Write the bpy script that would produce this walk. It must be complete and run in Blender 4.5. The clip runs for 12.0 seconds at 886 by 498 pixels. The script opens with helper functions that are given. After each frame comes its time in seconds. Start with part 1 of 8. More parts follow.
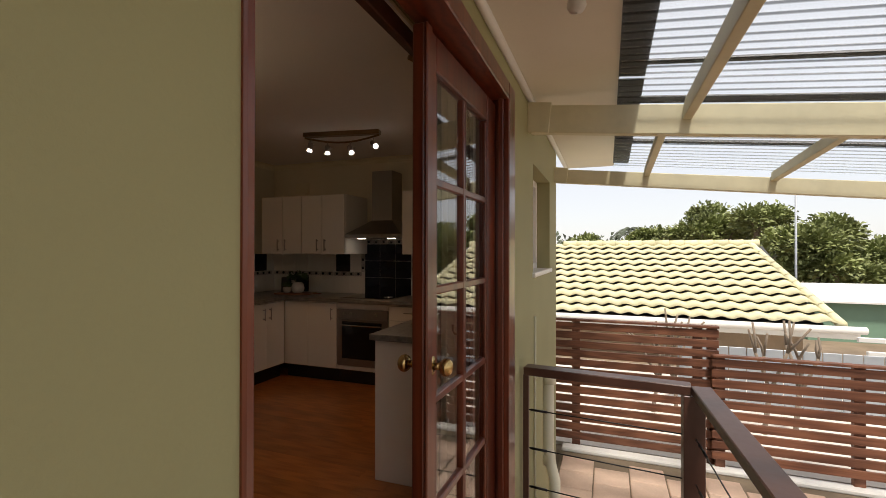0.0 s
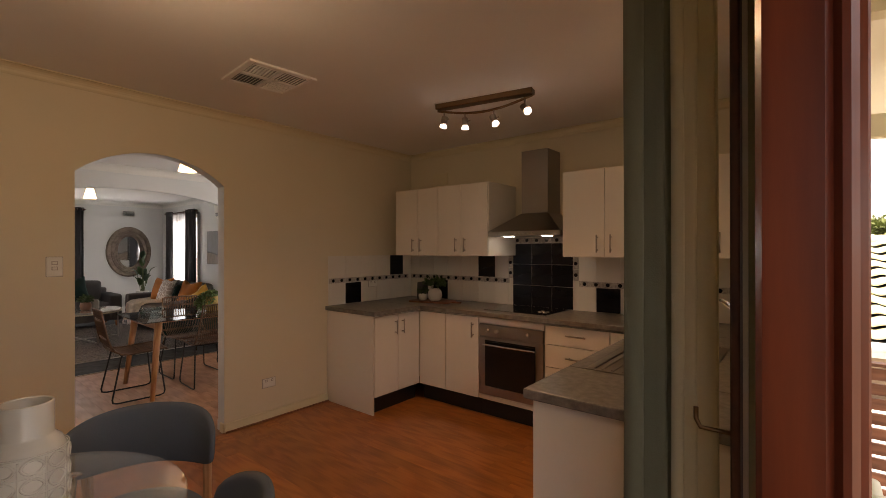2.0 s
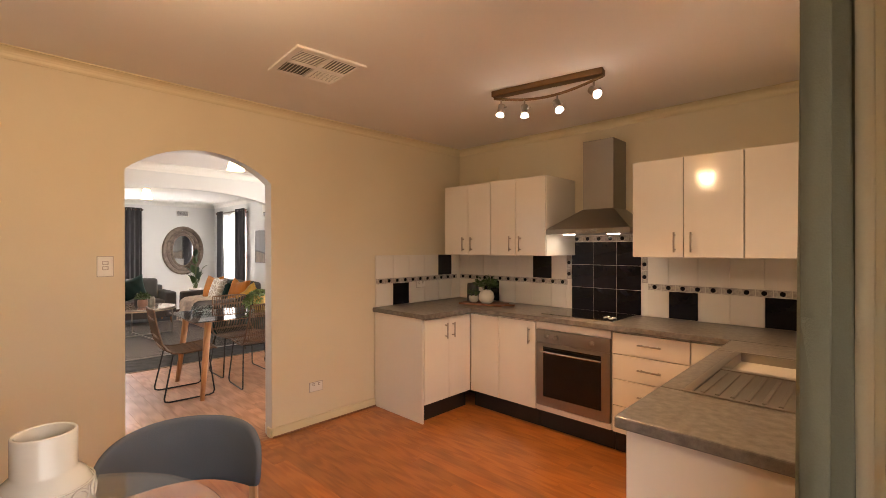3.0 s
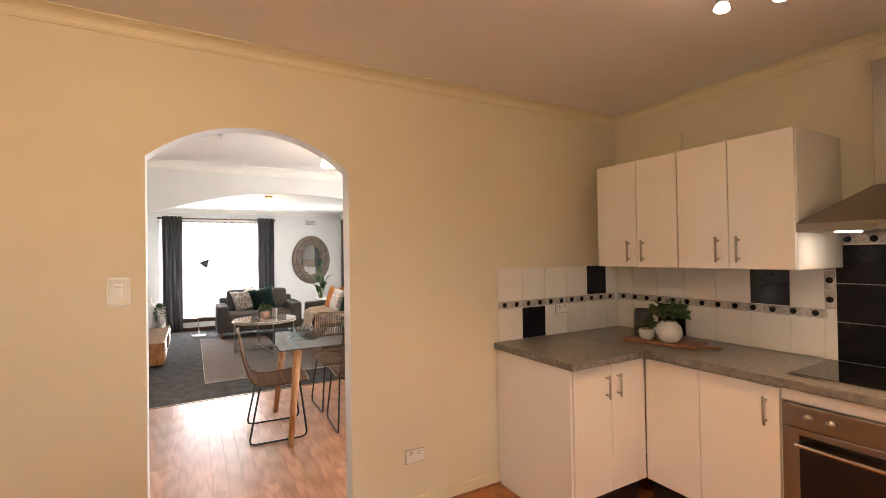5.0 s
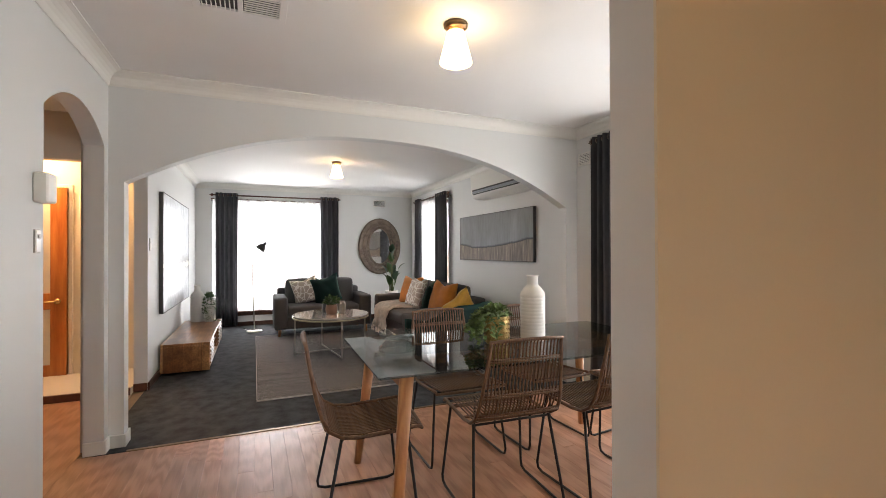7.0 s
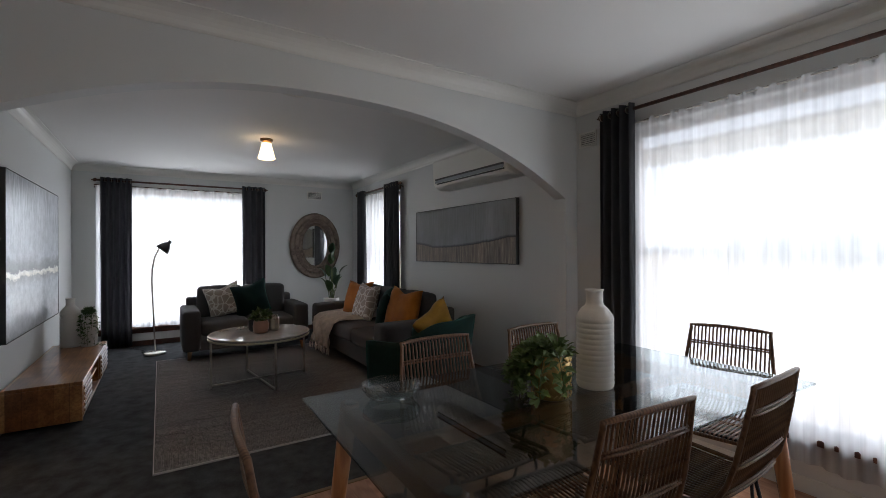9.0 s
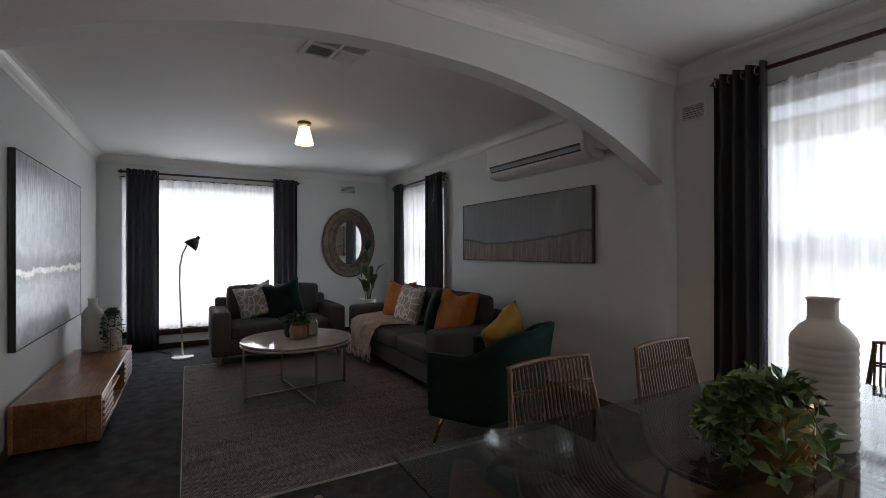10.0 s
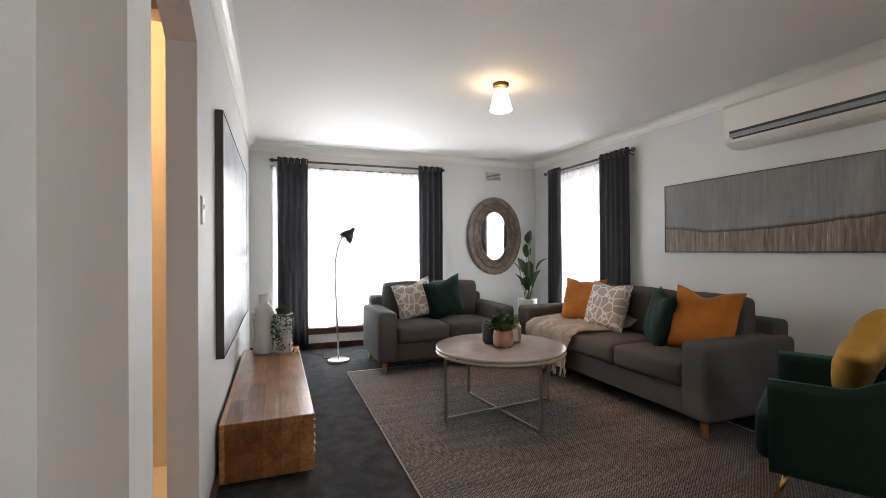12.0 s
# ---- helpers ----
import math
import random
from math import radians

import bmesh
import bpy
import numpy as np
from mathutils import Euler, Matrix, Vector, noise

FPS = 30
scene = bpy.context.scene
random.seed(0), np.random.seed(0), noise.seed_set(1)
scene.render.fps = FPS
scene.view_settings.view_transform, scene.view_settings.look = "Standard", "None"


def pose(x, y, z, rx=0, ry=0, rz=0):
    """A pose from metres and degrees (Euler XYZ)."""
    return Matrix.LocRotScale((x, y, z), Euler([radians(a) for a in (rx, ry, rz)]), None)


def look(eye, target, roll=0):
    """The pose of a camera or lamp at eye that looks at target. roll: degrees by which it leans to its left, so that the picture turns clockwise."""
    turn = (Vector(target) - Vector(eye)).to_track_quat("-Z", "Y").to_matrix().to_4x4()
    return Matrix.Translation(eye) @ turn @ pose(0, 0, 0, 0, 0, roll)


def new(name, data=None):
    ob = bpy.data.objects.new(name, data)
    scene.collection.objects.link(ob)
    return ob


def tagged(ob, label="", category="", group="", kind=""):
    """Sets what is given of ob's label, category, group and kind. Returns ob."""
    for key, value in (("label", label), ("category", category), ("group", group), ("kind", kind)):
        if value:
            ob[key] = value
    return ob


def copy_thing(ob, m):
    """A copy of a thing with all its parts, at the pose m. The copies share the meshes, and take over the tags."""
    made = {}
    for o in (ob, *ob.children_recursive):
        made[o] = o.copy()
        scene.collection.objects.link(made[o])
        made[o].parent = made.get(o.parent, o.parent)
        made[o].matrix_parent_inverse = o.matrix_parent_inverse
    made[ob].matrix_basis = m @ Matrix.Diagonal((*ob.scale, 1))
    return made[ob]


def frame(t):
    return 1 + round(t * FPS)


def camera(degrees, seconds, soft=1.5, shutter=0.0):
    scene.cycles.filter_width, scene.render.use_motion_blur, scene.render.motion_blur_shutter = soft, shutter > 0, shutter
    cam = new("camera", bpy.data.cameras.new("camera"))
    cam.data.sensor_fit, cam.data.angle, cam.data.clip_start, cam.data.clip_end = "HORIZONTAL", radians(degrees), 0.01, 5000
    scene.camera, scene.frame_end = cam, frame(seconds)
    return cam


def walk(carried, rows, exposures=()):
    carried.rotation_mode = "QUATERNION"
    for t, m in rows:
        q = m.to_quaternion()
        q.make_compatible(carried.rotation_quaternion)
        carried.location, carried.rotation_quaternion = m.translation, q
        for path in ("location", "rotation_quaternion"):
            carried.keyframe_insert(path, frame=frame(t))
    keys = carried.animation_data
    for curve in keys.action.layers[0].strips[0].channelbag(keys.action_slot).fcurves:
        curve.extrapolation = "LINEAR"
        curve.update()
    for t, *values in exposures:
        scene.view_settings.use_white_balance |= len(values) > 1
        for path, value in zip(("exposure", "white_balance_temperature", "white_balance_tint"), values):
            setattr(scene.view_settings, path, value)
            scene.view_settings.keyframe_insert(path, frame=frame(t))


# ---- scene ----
cam = camera(89.7, 12.0, soft=0.65)
PATH = [
    (0, (0.116, 0.204, 1.411), (-0.581, 2.079, 1.42), 0.1),
    (0.5, (-0.044, 0.596, 1.441), (-1.006, 2.349, 1.439), 0.0),
    (1, (-0.18, 0.894, 1.454), (-1.275, 2.567, 1.447), -0.0),
    (1.5, (-0.305, 1.036, 1.463), (-1.483, 2.653, 1.454), 0.0),
    (2, (-0.424, 1.089, 1.436), (-1.683, 2.644, 1.437), -0.1),
    (2.5, (-0.516, 1.116, 1.428), (-1.863, 2.595, 1.426), -0.1),
    (4.5, (-1.32, 1.765, 1.516), (-2.897, 2.995, 1.527), -0.6),
    (5, (-1.598, 1.977, 1.475), (-3.339, 2.959, 1.497), -0.9),
    (5.5, (-2.083, 2.113, 1.452), (-3.965, 2.79, 1.462), -1.0),
    (6, (-2.51, 2.146, 1.399), (-4.435, 2.687, 1.407), -0.7),
    (6.5, (-2.962, 2.125, 1.334), (-4.865, 2.739, 1.337), -0.7),
    (7, (-3.384, 2.081, 1.277), (-5.225, 2.861, 1.29), -0.2),
    (7.5, (-3.691, 2.075, 1.275), (-5.463, 3.002, 1.283), -0.2),
    (7.7, (-3.799, 2.088, 1.275), (-5.544, 3.064, 1.284), -0.2),
    (9.5, (-4.731, 2.141, 1.301), (-6.418, 3.216, 1.307), -0.4),
    (10, (-5.084, 2.135, 1.267), (-6.819, 3.13, 1.273), -0.2),
    (10.5, (-5.415, 2.071, 1.222), (-7.186, 3.001, 1.231), -0.3),
    (11, (-5.697, 1.916, 1.19), (-7.497, 2.789, 1.202), -0.3),
    (11.5, (-5.976, 1.705, 1.186), (-7.808, 2.507, 1.197), -0.3),
    (12, (-6.283, 1.455, 1.184), (-8.156, 2.158, 1.193), -0.4),
]
EXPOSURES = [(0, 0.0, 6900, 12), (0.5, -0.1, 6900, 12), (1.0, 0.1, 7100, 14), (1.5, 0.45, 7400, 17), (2.0, 1.27, 7600, 18), (2.5, 2.2, 7700, 18), (4.5, 3.05, 7300, 16), (5.0, 2.9, 7100, 15),
             (5.5, 2.65, 6950, 15), (6.0, 2.42, 6850, 14), (6.5, 2.2, 6900, 13), (7.7, 1.8, 6500, 12), (9.5, 0.2, 6200, 11), (10.0, 0.3, 6250, 11), (10.5, 0.95, 6300, 11), (11.2, 1.6, 6500, 12), (12.0, 1.95, 6600, 12)]
walk(cam, [(t, look(eye, target, roll)) for t, eye, target, roll in PATH], EXPOSURES)

# ---- world, sun, daylight in the windows ----
SUN_ELEV, SUN_TURN = 64.0, 158.0
world = bpy.data.worlds.new("sky")
scene.world = world
world.use_nodes = True
wn = world.node_tree.nodes
wl = world.node_tree.links
sky = wn.new("ShaderNodeTexSky")
sky.sky_type, sky.sun_disc = "NISHITA", False
sky.sun_elevation, sky.sun_rotation = radians(SUN_ELEV), radians(SUN_TURN)
sky.dust_density, sky.air_density, sky.ozone_density = 1.2, 0.8, 0.3
haze = wn.new("ShaderNodeMix")    # thin high cloud over the blue
haze.data_type = "RGBA"
haze.inputs[0].default_value, haze.inputs[7].default_value = 0.6, (7.6, 7.7, 7.9, 1)
wl.new(sky.outputs[0], haze.inputs[6])
wl.new(haze.outputs[2], wn["Background"].inputs[0])
wn["Background"].inputs[1].default_value = 0.15
sun_data = bpy.data.lights.new("sun", "SUN")
sun_data.energy, sun_data.angle, sun_data.color = 5.0, radians(6), (1, 0.95, 0.88)
sun = new("sun", sun_data)
sun.matrix_basis = look((20 * math.sin(radians(SUN_TURN)), 20 * math.cos(radians(SUN_TURN)), 20 * math.tan(radians(SUN_ELEV))), (0, 0, 0))


def area_lamp(name, eye, target, w, h, watts, colour):
    d = bpy.data.lights.new(name, "AREA")
    d.shape, d.size, d.size_y, d.energy, d.color, d.spread = "RECTANGLE", w, h, watts, colour, math.pi
    o = new(name, d)
    o.matrix_basis = look(eye, target)
    return o


def point_lamp(name, place, watts, colour, radius=0.03):
    d = bpy.data.lights.new(name, "POINT")
    d.energy, d.color, d.shadow_soft_size = watts, colour, radius
    o = new(name, d)
    o.location = place
    return o


def spot_lamp(name, eye, target, watts, colour, degrees=70, radius=0.02):
    d = bpy.data.lights.new(name, "SPOT")
    d.energy, d.color, d.shadow_soft_size, d.spot_size, d.spot_blend = watts, colour, radius, radians(degrees), 0.6
    o = new(name, d)
    o.matrix_basis = look(eye, target)
    return o


DAY = (0.92, 0.96, 1.0)
WARM = (1.0, 0.36, 0.08)
area_lamp("daylight_west", (-12.12, 2.45, 1.12), (-5, 2.45, 1.12), 2.0, 1.75, 40, DAY)
area_lamp("daylight_north_living", (-10.8, 5.21, 1.12), (-10.8, 0, 1.12), 1.3, 1.75, 17, DAY)
area_lamp("daylight_north_dining", (-5.4, 5.21, 1.12), (-5.4, 0, 1.12), 2.0, 1.62, 27, DAY)
point_lamp("lamp_light_living", (-9.324, 3.08, 2.385), 6.5, WARM)
point_lamp("lamp_light_dining", (-5.49, 3.05, 2.33), 1.0, (1, 0.72, 0.42))
point_lamp("lamp_light_kitchen", (-2.08, 1.60, 2.25), 5.0, (1.0, 0.76, 0.50), 0.05)
point_lamp("lamp_light_hall", (-8.65, -0.1, 2.3), 18, (1.0, 0.60, 0.30))

# ---- materials ----
def tree(name, rough=0.5, metal=0.0, spec=0.5):
    m = bpy.data.materials.new(name)
    m.use_nodes = True
    b = m.node_tree.nodes["Principled BSDF"]
    b.inputs["Roughness"].default_value = rough
    b.inputs["Metallic"].default_value = metal
    b.inputs["Specular IOR Level"].default_value = spec
    return m, m.node_tree.nodes, m.node_tree.links, b


def coords(n, l, scale=(1, 1, 1), turn=(0, 0, 0), space="Object"):
    tc = n.new("ShaderNodeTexCoord")
    mp = n.new("ShaderNodeMapping")
    mp.inputs["Scale"].default_value = scale
    mp.inputs["Rotation"].default_value = turn
    l.new(tc.outputs[space], mp.inputs[0])
    return mp.outputs[0]


def noise_node(n, l, vec, scale, detail=4.0, rough=0.55):
    t = n.new("ShaderNodeTexNoise")
    t.inputs["Scale"].default_value, t.inputs["Detail"].default_value, t.inputs["Roughness"].default_value = scale, detail, rough
    l.new(vec, t.inputs["Vector"])
    return t.outputs["Fac"]


def ramp(n, l, fac, stops):
    r = n.new("ShaderNodeValToRGB")
    while len(r.color_ramp.elements) < len(stops):
        r.color_ramp.elements.new(0.5)
    for e, (p, c) in zip(r.color_ramp.elements, stops):
        e.position, e.color = p, (*c, 1)
    l.new(fac, r.inputs[0])
    return r.outputs[0]


def mixed(n, l, fac, a, b, mode="MIX"):
    x = n.new("ShaderNodeMix")
    x.data_type, x.blend_type = "RGBA", mode
    for s, v in ((0, fac), (6, a), (7, b)):
        if isinstance(v, (int, float)):
            x.inputs[s].default_value = v
        elif isinstance(v, tuple):
            x.inputs[s].default_value = (*v, 1)
        else:
            l.new(v, x.inputs[s])
    return x.outputs[2]


def bumped(n, l, b, height, strength, distance=0.002):
    k = n.new("ShaderNodeBump")
    k.inputs["Strength"].default_value, k.inputs["Distance"].default_value = strength, distance
    l.new(height, k.inputs["Height"])
    l.new(k.outputs[0], b.inputs["Normal"])


def plain(name, colour, rough=0.5, metal=0.0, vary=0.08, grain=60.0, bump=0.1, broad=1.5, spec=0.5, coat=0.0, space="Object"):
    """A surface of one colour with broad and fine variation."""
    m, n, l, b = tree(name, rough, metal, spec)
    v = coords(n, l, space=space)
    big = noise_node(n, l, v, broad, 3)
    fine = noise_node(n, l, v, grain, 5)
    lo = tuple(c * (1 - vary) for c in colour)
    hi = tuple(min(1, c * (1 + vary)) for c in colour)
    c1 = ramp(n, l, big, [(0.3, lo), (0.7, hi)])
    c2 = mixed(n, l, 0.25, c1, ramp(n, l, fine, [(0.3, lo), (0.7, hi)]))
    l.new(c2, b.inputs["Base Color"])
    r = n.new("ShaderNodeMapRange")
    r.inputs["To Min"].default_value, r.inputs["To Max"].default_value = max(0.02, rough - 0.06), min(1, rough + 0.06)
    l.new(fine, r.inputs[0])
    l.new(r.outputs[0], b.inputs["Roughness"])
    if bump:
        bumped(n, l, b, fine, bump)
    b.inputs["Coat Weight"].default_value = coat
    return m


def wooden(name, dark, light, scale=(1, 14, 14), rough=0.4, coat=0.0, random_tone=0.0, knots=0.0):
    """Wood grain along the local x unless scale says otherwise."""
    m, n, l, b = tree(name, rough)
    v = coords(n, l, scale)
    g = noise_node(n, l, v, 2.2, 6, 0.65)
    w = n.new("ShaderNodeTexWave")
    w.inputs["Scale"].default_value, w.inputs["Distortion"].default_value, w.inputs["Detail"].default_value = 0.9, 7.0, 3.0
    l.new(v, w.inputs["Vector"])
    f = n.new("ShaderNodeMath")
    f.operation = "MULTIPLY_ADD"
    l.new(w.outputs["Fac"], f.inputs[0])
    f.inputs[1].default_value = 0.35
    l.new(g, f.inputs[2])
    c = ramp(n, l, f.outputs[0], [(0.35, dark), (0.85, light)])
    if random_tone:
        oi = n.new("ShaderNodeObjectInfo")
        shift = n.new("ShaderNodeMath")
        shift.operation = "MULTIPLY"
        shift.inputs[1].default_value = 37.0
        l.new(oi.outputs["Random"], shift.inputs[0])
        l.new(shift.outputs[0], v.node.inputs["Location"])
        geo = n.new("ShaderNodeNewGeometry")
        add = n.new("ShaderNodeMath")
        add.operation = "ADD"
        l.new(oi.outputs["Random"], add.inputs[0])
        l.new(geo.outputs["Random Per Island"], add.inputs[1])
        fr = n.new("ShaderNodeMath")
        fr.operation = "FRACT"
        l.new(add.outputs[0], fr.inputs[0])
        tone = ramp(n, l, fr.outputs[0], [(0, (1 - random_tone,) * 3), (1, (1 + random_tone * 0.4,) * 3)])
        c = mixed(n, l, 1.0, c, tone, "MULTIPLY")
    l.new(c, b.inputs["Base Color"])
    bumped(n, l, b, f.outputs[0], 0.12)
    b.inputs["Coat Weight"].default_value = coat
    b.inputs["Coat Roughness"].default_value = 0.15
    return m


def glow(name, colour, strength):
    m, n, l, b = tree(name, 0.4)
    b.inputs["Base Color"].default_value = (*colour, 1)
    b.inputs["Emission Color"].default_value = (*colour, 1)
    b.inputs["Emission Strength"].default_value = strength
    return m


def glassy(name, tint=(1, 1, 1), rough=0.0, through_part=0.9):
    """Thin clear sheet glass."""
    m, n, l, b = tree(name, rough)
    out = n["Material Output"]
    tr = n.new("ShaderNodeBsdfTransparent")
    tr.inputs[0].default_value = (*tint, 1)
    gl = n.new("ShaderNodeBsdfGlossy")
    gl.inputs["Roughness"].default_value = 0.01
    lw = n.new("ShaderNodeLayerWeight")
    lw.inputs[0].default_value = 0.5
    pw = n.new("ShaderNodeMath")
    pw.operation = "POWER"
    l.new(lw.outputs["Facing"], pw.inputs[0])
    pw.inputs[1].default_value = 4.0
    sc = n.new("ShaderNodeMath")
    sc.operation = "MULTIPLY_ADD"
    l.new(pw.outputs[0], sc.inputs[0])
    sc.inputs[1].default_value, sc.inputs[2].default_value = 0.9, 0.05
    mx = n.new("ShaderNodeMixShader")
    l.new(sc.outputs[0], mx.inputs[0])
    l.new(tr.outputs[0], mx.inputs[1])
    l.new(gl.outputs[0], mx.inputs[2])
    l.new(mx.outputs[0], out.inputs[0])
    return m


def sheer_cloth(name, colour, open_part):
    m, n, l, b = tree(name, 0.9)
    out = n["Material Output"]
    v = coords(n, l)
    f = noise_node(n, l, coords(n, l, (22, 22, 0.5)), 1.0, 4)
    tr = n.new("ShaderNodeBsdfTransparent")
    tl = n.new("ShaderNodeBsdfTranslucent")
    df = n.new("ShaderNodeBsdfDiffuse")
    # darker upright streaks: shading of gathered folds, put into the cloth colour
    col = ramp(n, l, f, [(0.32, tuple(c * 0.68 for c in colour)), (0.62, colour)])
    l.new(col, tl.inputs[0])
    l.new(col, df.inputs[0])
    m1 = n.new("ShaderNodeMixShader")
    m1.inputs[0].default_value = 0.35
    l.new(tl.outputs[0], m1.inputs[1])
    l.new(df.outputs[0], m1.inputs[2])
    m2 = n.new("ShaderNodeMixShader")
    r = n.new("ShaderNodeMapRange")
    r.inputs["To Min"].default_value, r.inputs["To Max"].default_value = open_part - 0.12, open_part + 0.12
    l.new(f, r.inputs[0])
    l.new(r.outputs[0], m2.inputs[0])
    l.new(m1.outputs[0], m2.inputs[1])
    l.new(tr.outputs[0], m2.inputs[2])
    l.new(m2.outputs[0], out.inputs[0])
    return m


MAT = {}
MAT["cream_paint"] = plain("cream_wall_paint", (0.70, 0.63, 0.48), 0.6, vary=0.03, grain=90, bump=0.06)
MAT["grey_paint"] = plain("pale_grey_wall_paint", (0.66, 0.67, 0.66), 0.6, vary=0.02, grain=90, bump=0.05)
MAT["hall_paint"] = plain("hall_wall_paint", (0.72, 0.66, 0.56), 0.6, vary=0.03, grain=90, bump=0.05)
MAT["ceiling_paint"] = plain("ceiling_paint", (0.76, 0.75, 0.73), 0.7, vary=0.02, grain=120, bump=0.05)
MAT["trim_paint"] = plain("gloss_trim_paint", (0.74, 0.73, 0.69), 0.35, vary=0.03, grain=40, bump=0.03)
MAT["cream_trim"] = plain("cream_trim_paint", (0.70, 0.63, 0.45), 0.4, vary=0.03, grain=40, bump=0.03)
MAT["render_wall"] = plain("rendered_masonry_paint", (0.31, 0.29, 0.145), 0.75, vary=0.06, grain=140, bump=0.35)
MAT["beam_paint"] = plain("weathered_beam_paint", (0.58, 0.53, 0.36), 0.6, vary=0.12, grain=20, bump=0.15, broad=4)
MAT["soffit"] = plain("eave_lining_paint", (0.68, 0.63, 0.52), 0.6, vary=0.05, grain=60, bump=0.06)
MAT["door_wood"] = wooden("red_stained_timber", (0.065, 0.011, 0.005), (0.15, 0.030, 0.010), (10, 10, 1), 0.3, 0.25)
MAT["dark_wood"] = wooden("dark_stained_timber", (0.045, 0.016, 0.010), (0.10, 0.035, 0.02), (8, 8, 8), 0.35, 0.2)
MAT["floor_wood"] = wooden("kitchen_floor_board", (0.31, 0.095, 0.021), (0.46, 0.165, 0.043), (1.2, 16, 16), 0.3, 0.2, 0.22)
MAT["floor_pale"] = wooden("dining_floor_board", (0.30, 0.13, 0.065), (0.47, 0.245, 0.145), (1.2, 16, 16), 0.36, 0.2, 0.2)
MAT["carpet"] = plain("charcoal_carpet", (0.050, 0.052, 0.055), 0.95, vary=0.5, grain=110, bump=1.0, broad=9, spec=0.1)
MAT["glass"] = glassy("window_glass")
MAT["white_plastic"] = plain("white_plastic", (0.78, 0.77, 0.72), 0.35, vary=0.02, grain=30, bump=0.0)
MAT["paver"] = plain("concrete_paver", (0.62, 0.44, 0.33), 0.85, vary=0.18, grain=50, bump=0.4, broad=3)
MAT["yard"] = plain("pale_concrete_yard", (0.62, 0.57, 0.50), 0.9, vary=0.15, grain=25, bump=0.3)
MAT["soil"] = plain("dry_ground", (0.20, 0.15, 0.10), 0.95, vary=0.3, grain=20, bump=0.5)


# ---- mesh helpers ----
def box(bm, a, b, bevel=0.0, seg=1):
    """Box between two corners, edges rounded by bevel."""
    lo = [min(p, q) for p, q in zip(a, b)]
    hi = [max(p, q) for p, q in zip(a, b)]
    vs = bmesh.ops.create_cube(bm, size=1.0)["verts"]
    for v in vs:
        v.co = Vector([lo[i] + (v.co[i] + 0.5) * (hi[i] - lo[i]) for i in range(3)])
    if bevel:
        es = {e for v in vs for e in v.link_edges}
        bmesh.ops.bevel(bm, geom=list(es), offset=bevel, segments=seg, profile=0.6, affect="EDGES")


def obox(bm, m, size, bevel=0.0, seg=1):
    """Box of a size about the pose m."""
    vs = bmesh.ops.create_cube(bm, size=1.0)["verts"]
    for v in vs:
        v.co = m @ Vector([v.co[i] * size[i] for i in range(3)])
    if bevel:
        es = {e for v in vs for e in v.link_edges}
        bmesh.ops.bevel(bm, geom=list(es), offset=bevel, segments=seg, profile=0.6, affect="EDGES")


def ring_of(bm, c, u, v, r, seg):
    return [bm.verts.new(c + u * (r * math.cos(2 * math.pi * i / seg)) + v * (r * math.sin(2 * math.pi * i / seg))) for i in range(seg)]


def bridge(bm, a, b):
    k = len(a)
    for i in range(k):
        f = bm.faces.new((a[i], a[(i + 1) % k], b[(i + 1) % k], b[i]))
        f.smooth = True


def tube(bm, pts, r, seg=8, caps=True, r_end=None):
    """Round tube along points; r may taper to r_end."""
    pts = [Vector(p) for p in pts]
    up = Vector((0, 0, 1)) if abs((pts[1] - pts[0]).normalized().z) < 0.9 else Vector((1, 0, 0))
    prev = None
    first = None
    for i, p in enumerate(pts):
        if i == 0:
            d = pts[1] - pts[0]
        elif i == len(pts) - 1:
            d = pts[-1] - pts[-2]
        else:
            d = (pts[i + 1] - p).normalized() + (p - pts[i - 1]).normalized()
        d = d.normalized()
        u = d.cross(up)
        if u.length < 1e-4:
            u = d.orthogonal()
        u.normalize()
        up = u.cross(d).normalized()
        rr = r if r_end is None else r + (r_end - r) * i / (len(pts) - 1)
        ring = ring_of(bm, p, u, up, rr, seg)
        if prev:
            bridge(bm, prev, ring)
        else:
            first = ring
        prev = ring
    if caps:
        bm.faces.new(first)
        bm.faces.new(prev[::-1])


def lathe(bm, profile, centre=(0, 0, 0), seg=32, cap_low=True, cap_high=False):
    """Turns a profile of (radius, height) about the upright axis."""
    c = Vector(centre)
    prev = None
    for i, (r, z) in enumerate(profile):
        ring = [bm.verts.new(c + Vector((r * math.cos(2 * math.pi * k / seg), r * math.sin(2 * math.pi * k / seg), z))) for k in range(seg)]
        if prev:
            bridge(bm, prev, ring)
        elif cap_low:
            bm.faces.new(ring[::-1])
        prev = ring
    if cap_high:
        bm.faces.new(prev)


def arc(a, b, n, fn):
    return [fn(a + (b - a) * i / n) for i in range(n + 1)]


def solid(bm):
    bmesh.ops.recalc_face_normals(bm, faces=bm.faces)


def part(name, bm, material, parent=None, label="", m=None, smooth=None):
    """Links a bmesh as one mesh object, under a thing or a part."""
    solid(bm)
    me = bpy.data.meshes.new(name)
    bm.to_mesh(me)
    bm.free()
    me.materials.append(material)
    ob = new(name, me)
    if smooth is not None:
        for p in me.polygons:
            p.use_smooth = smooth
    if parent is not None:
        ob.parent = parent
    if m is not None:
        ob.matrix_basis = m
    if label:
        tagged(ob, label)
    return ob


def thing(name, m=None, label="", category="", group="", kind=""):
    ob = new(name)
    ob.empty_display_size = 0.1
    if m is not None:
        ob.matrix_basis = m
    return tagged(ob, label, category, group, kind)


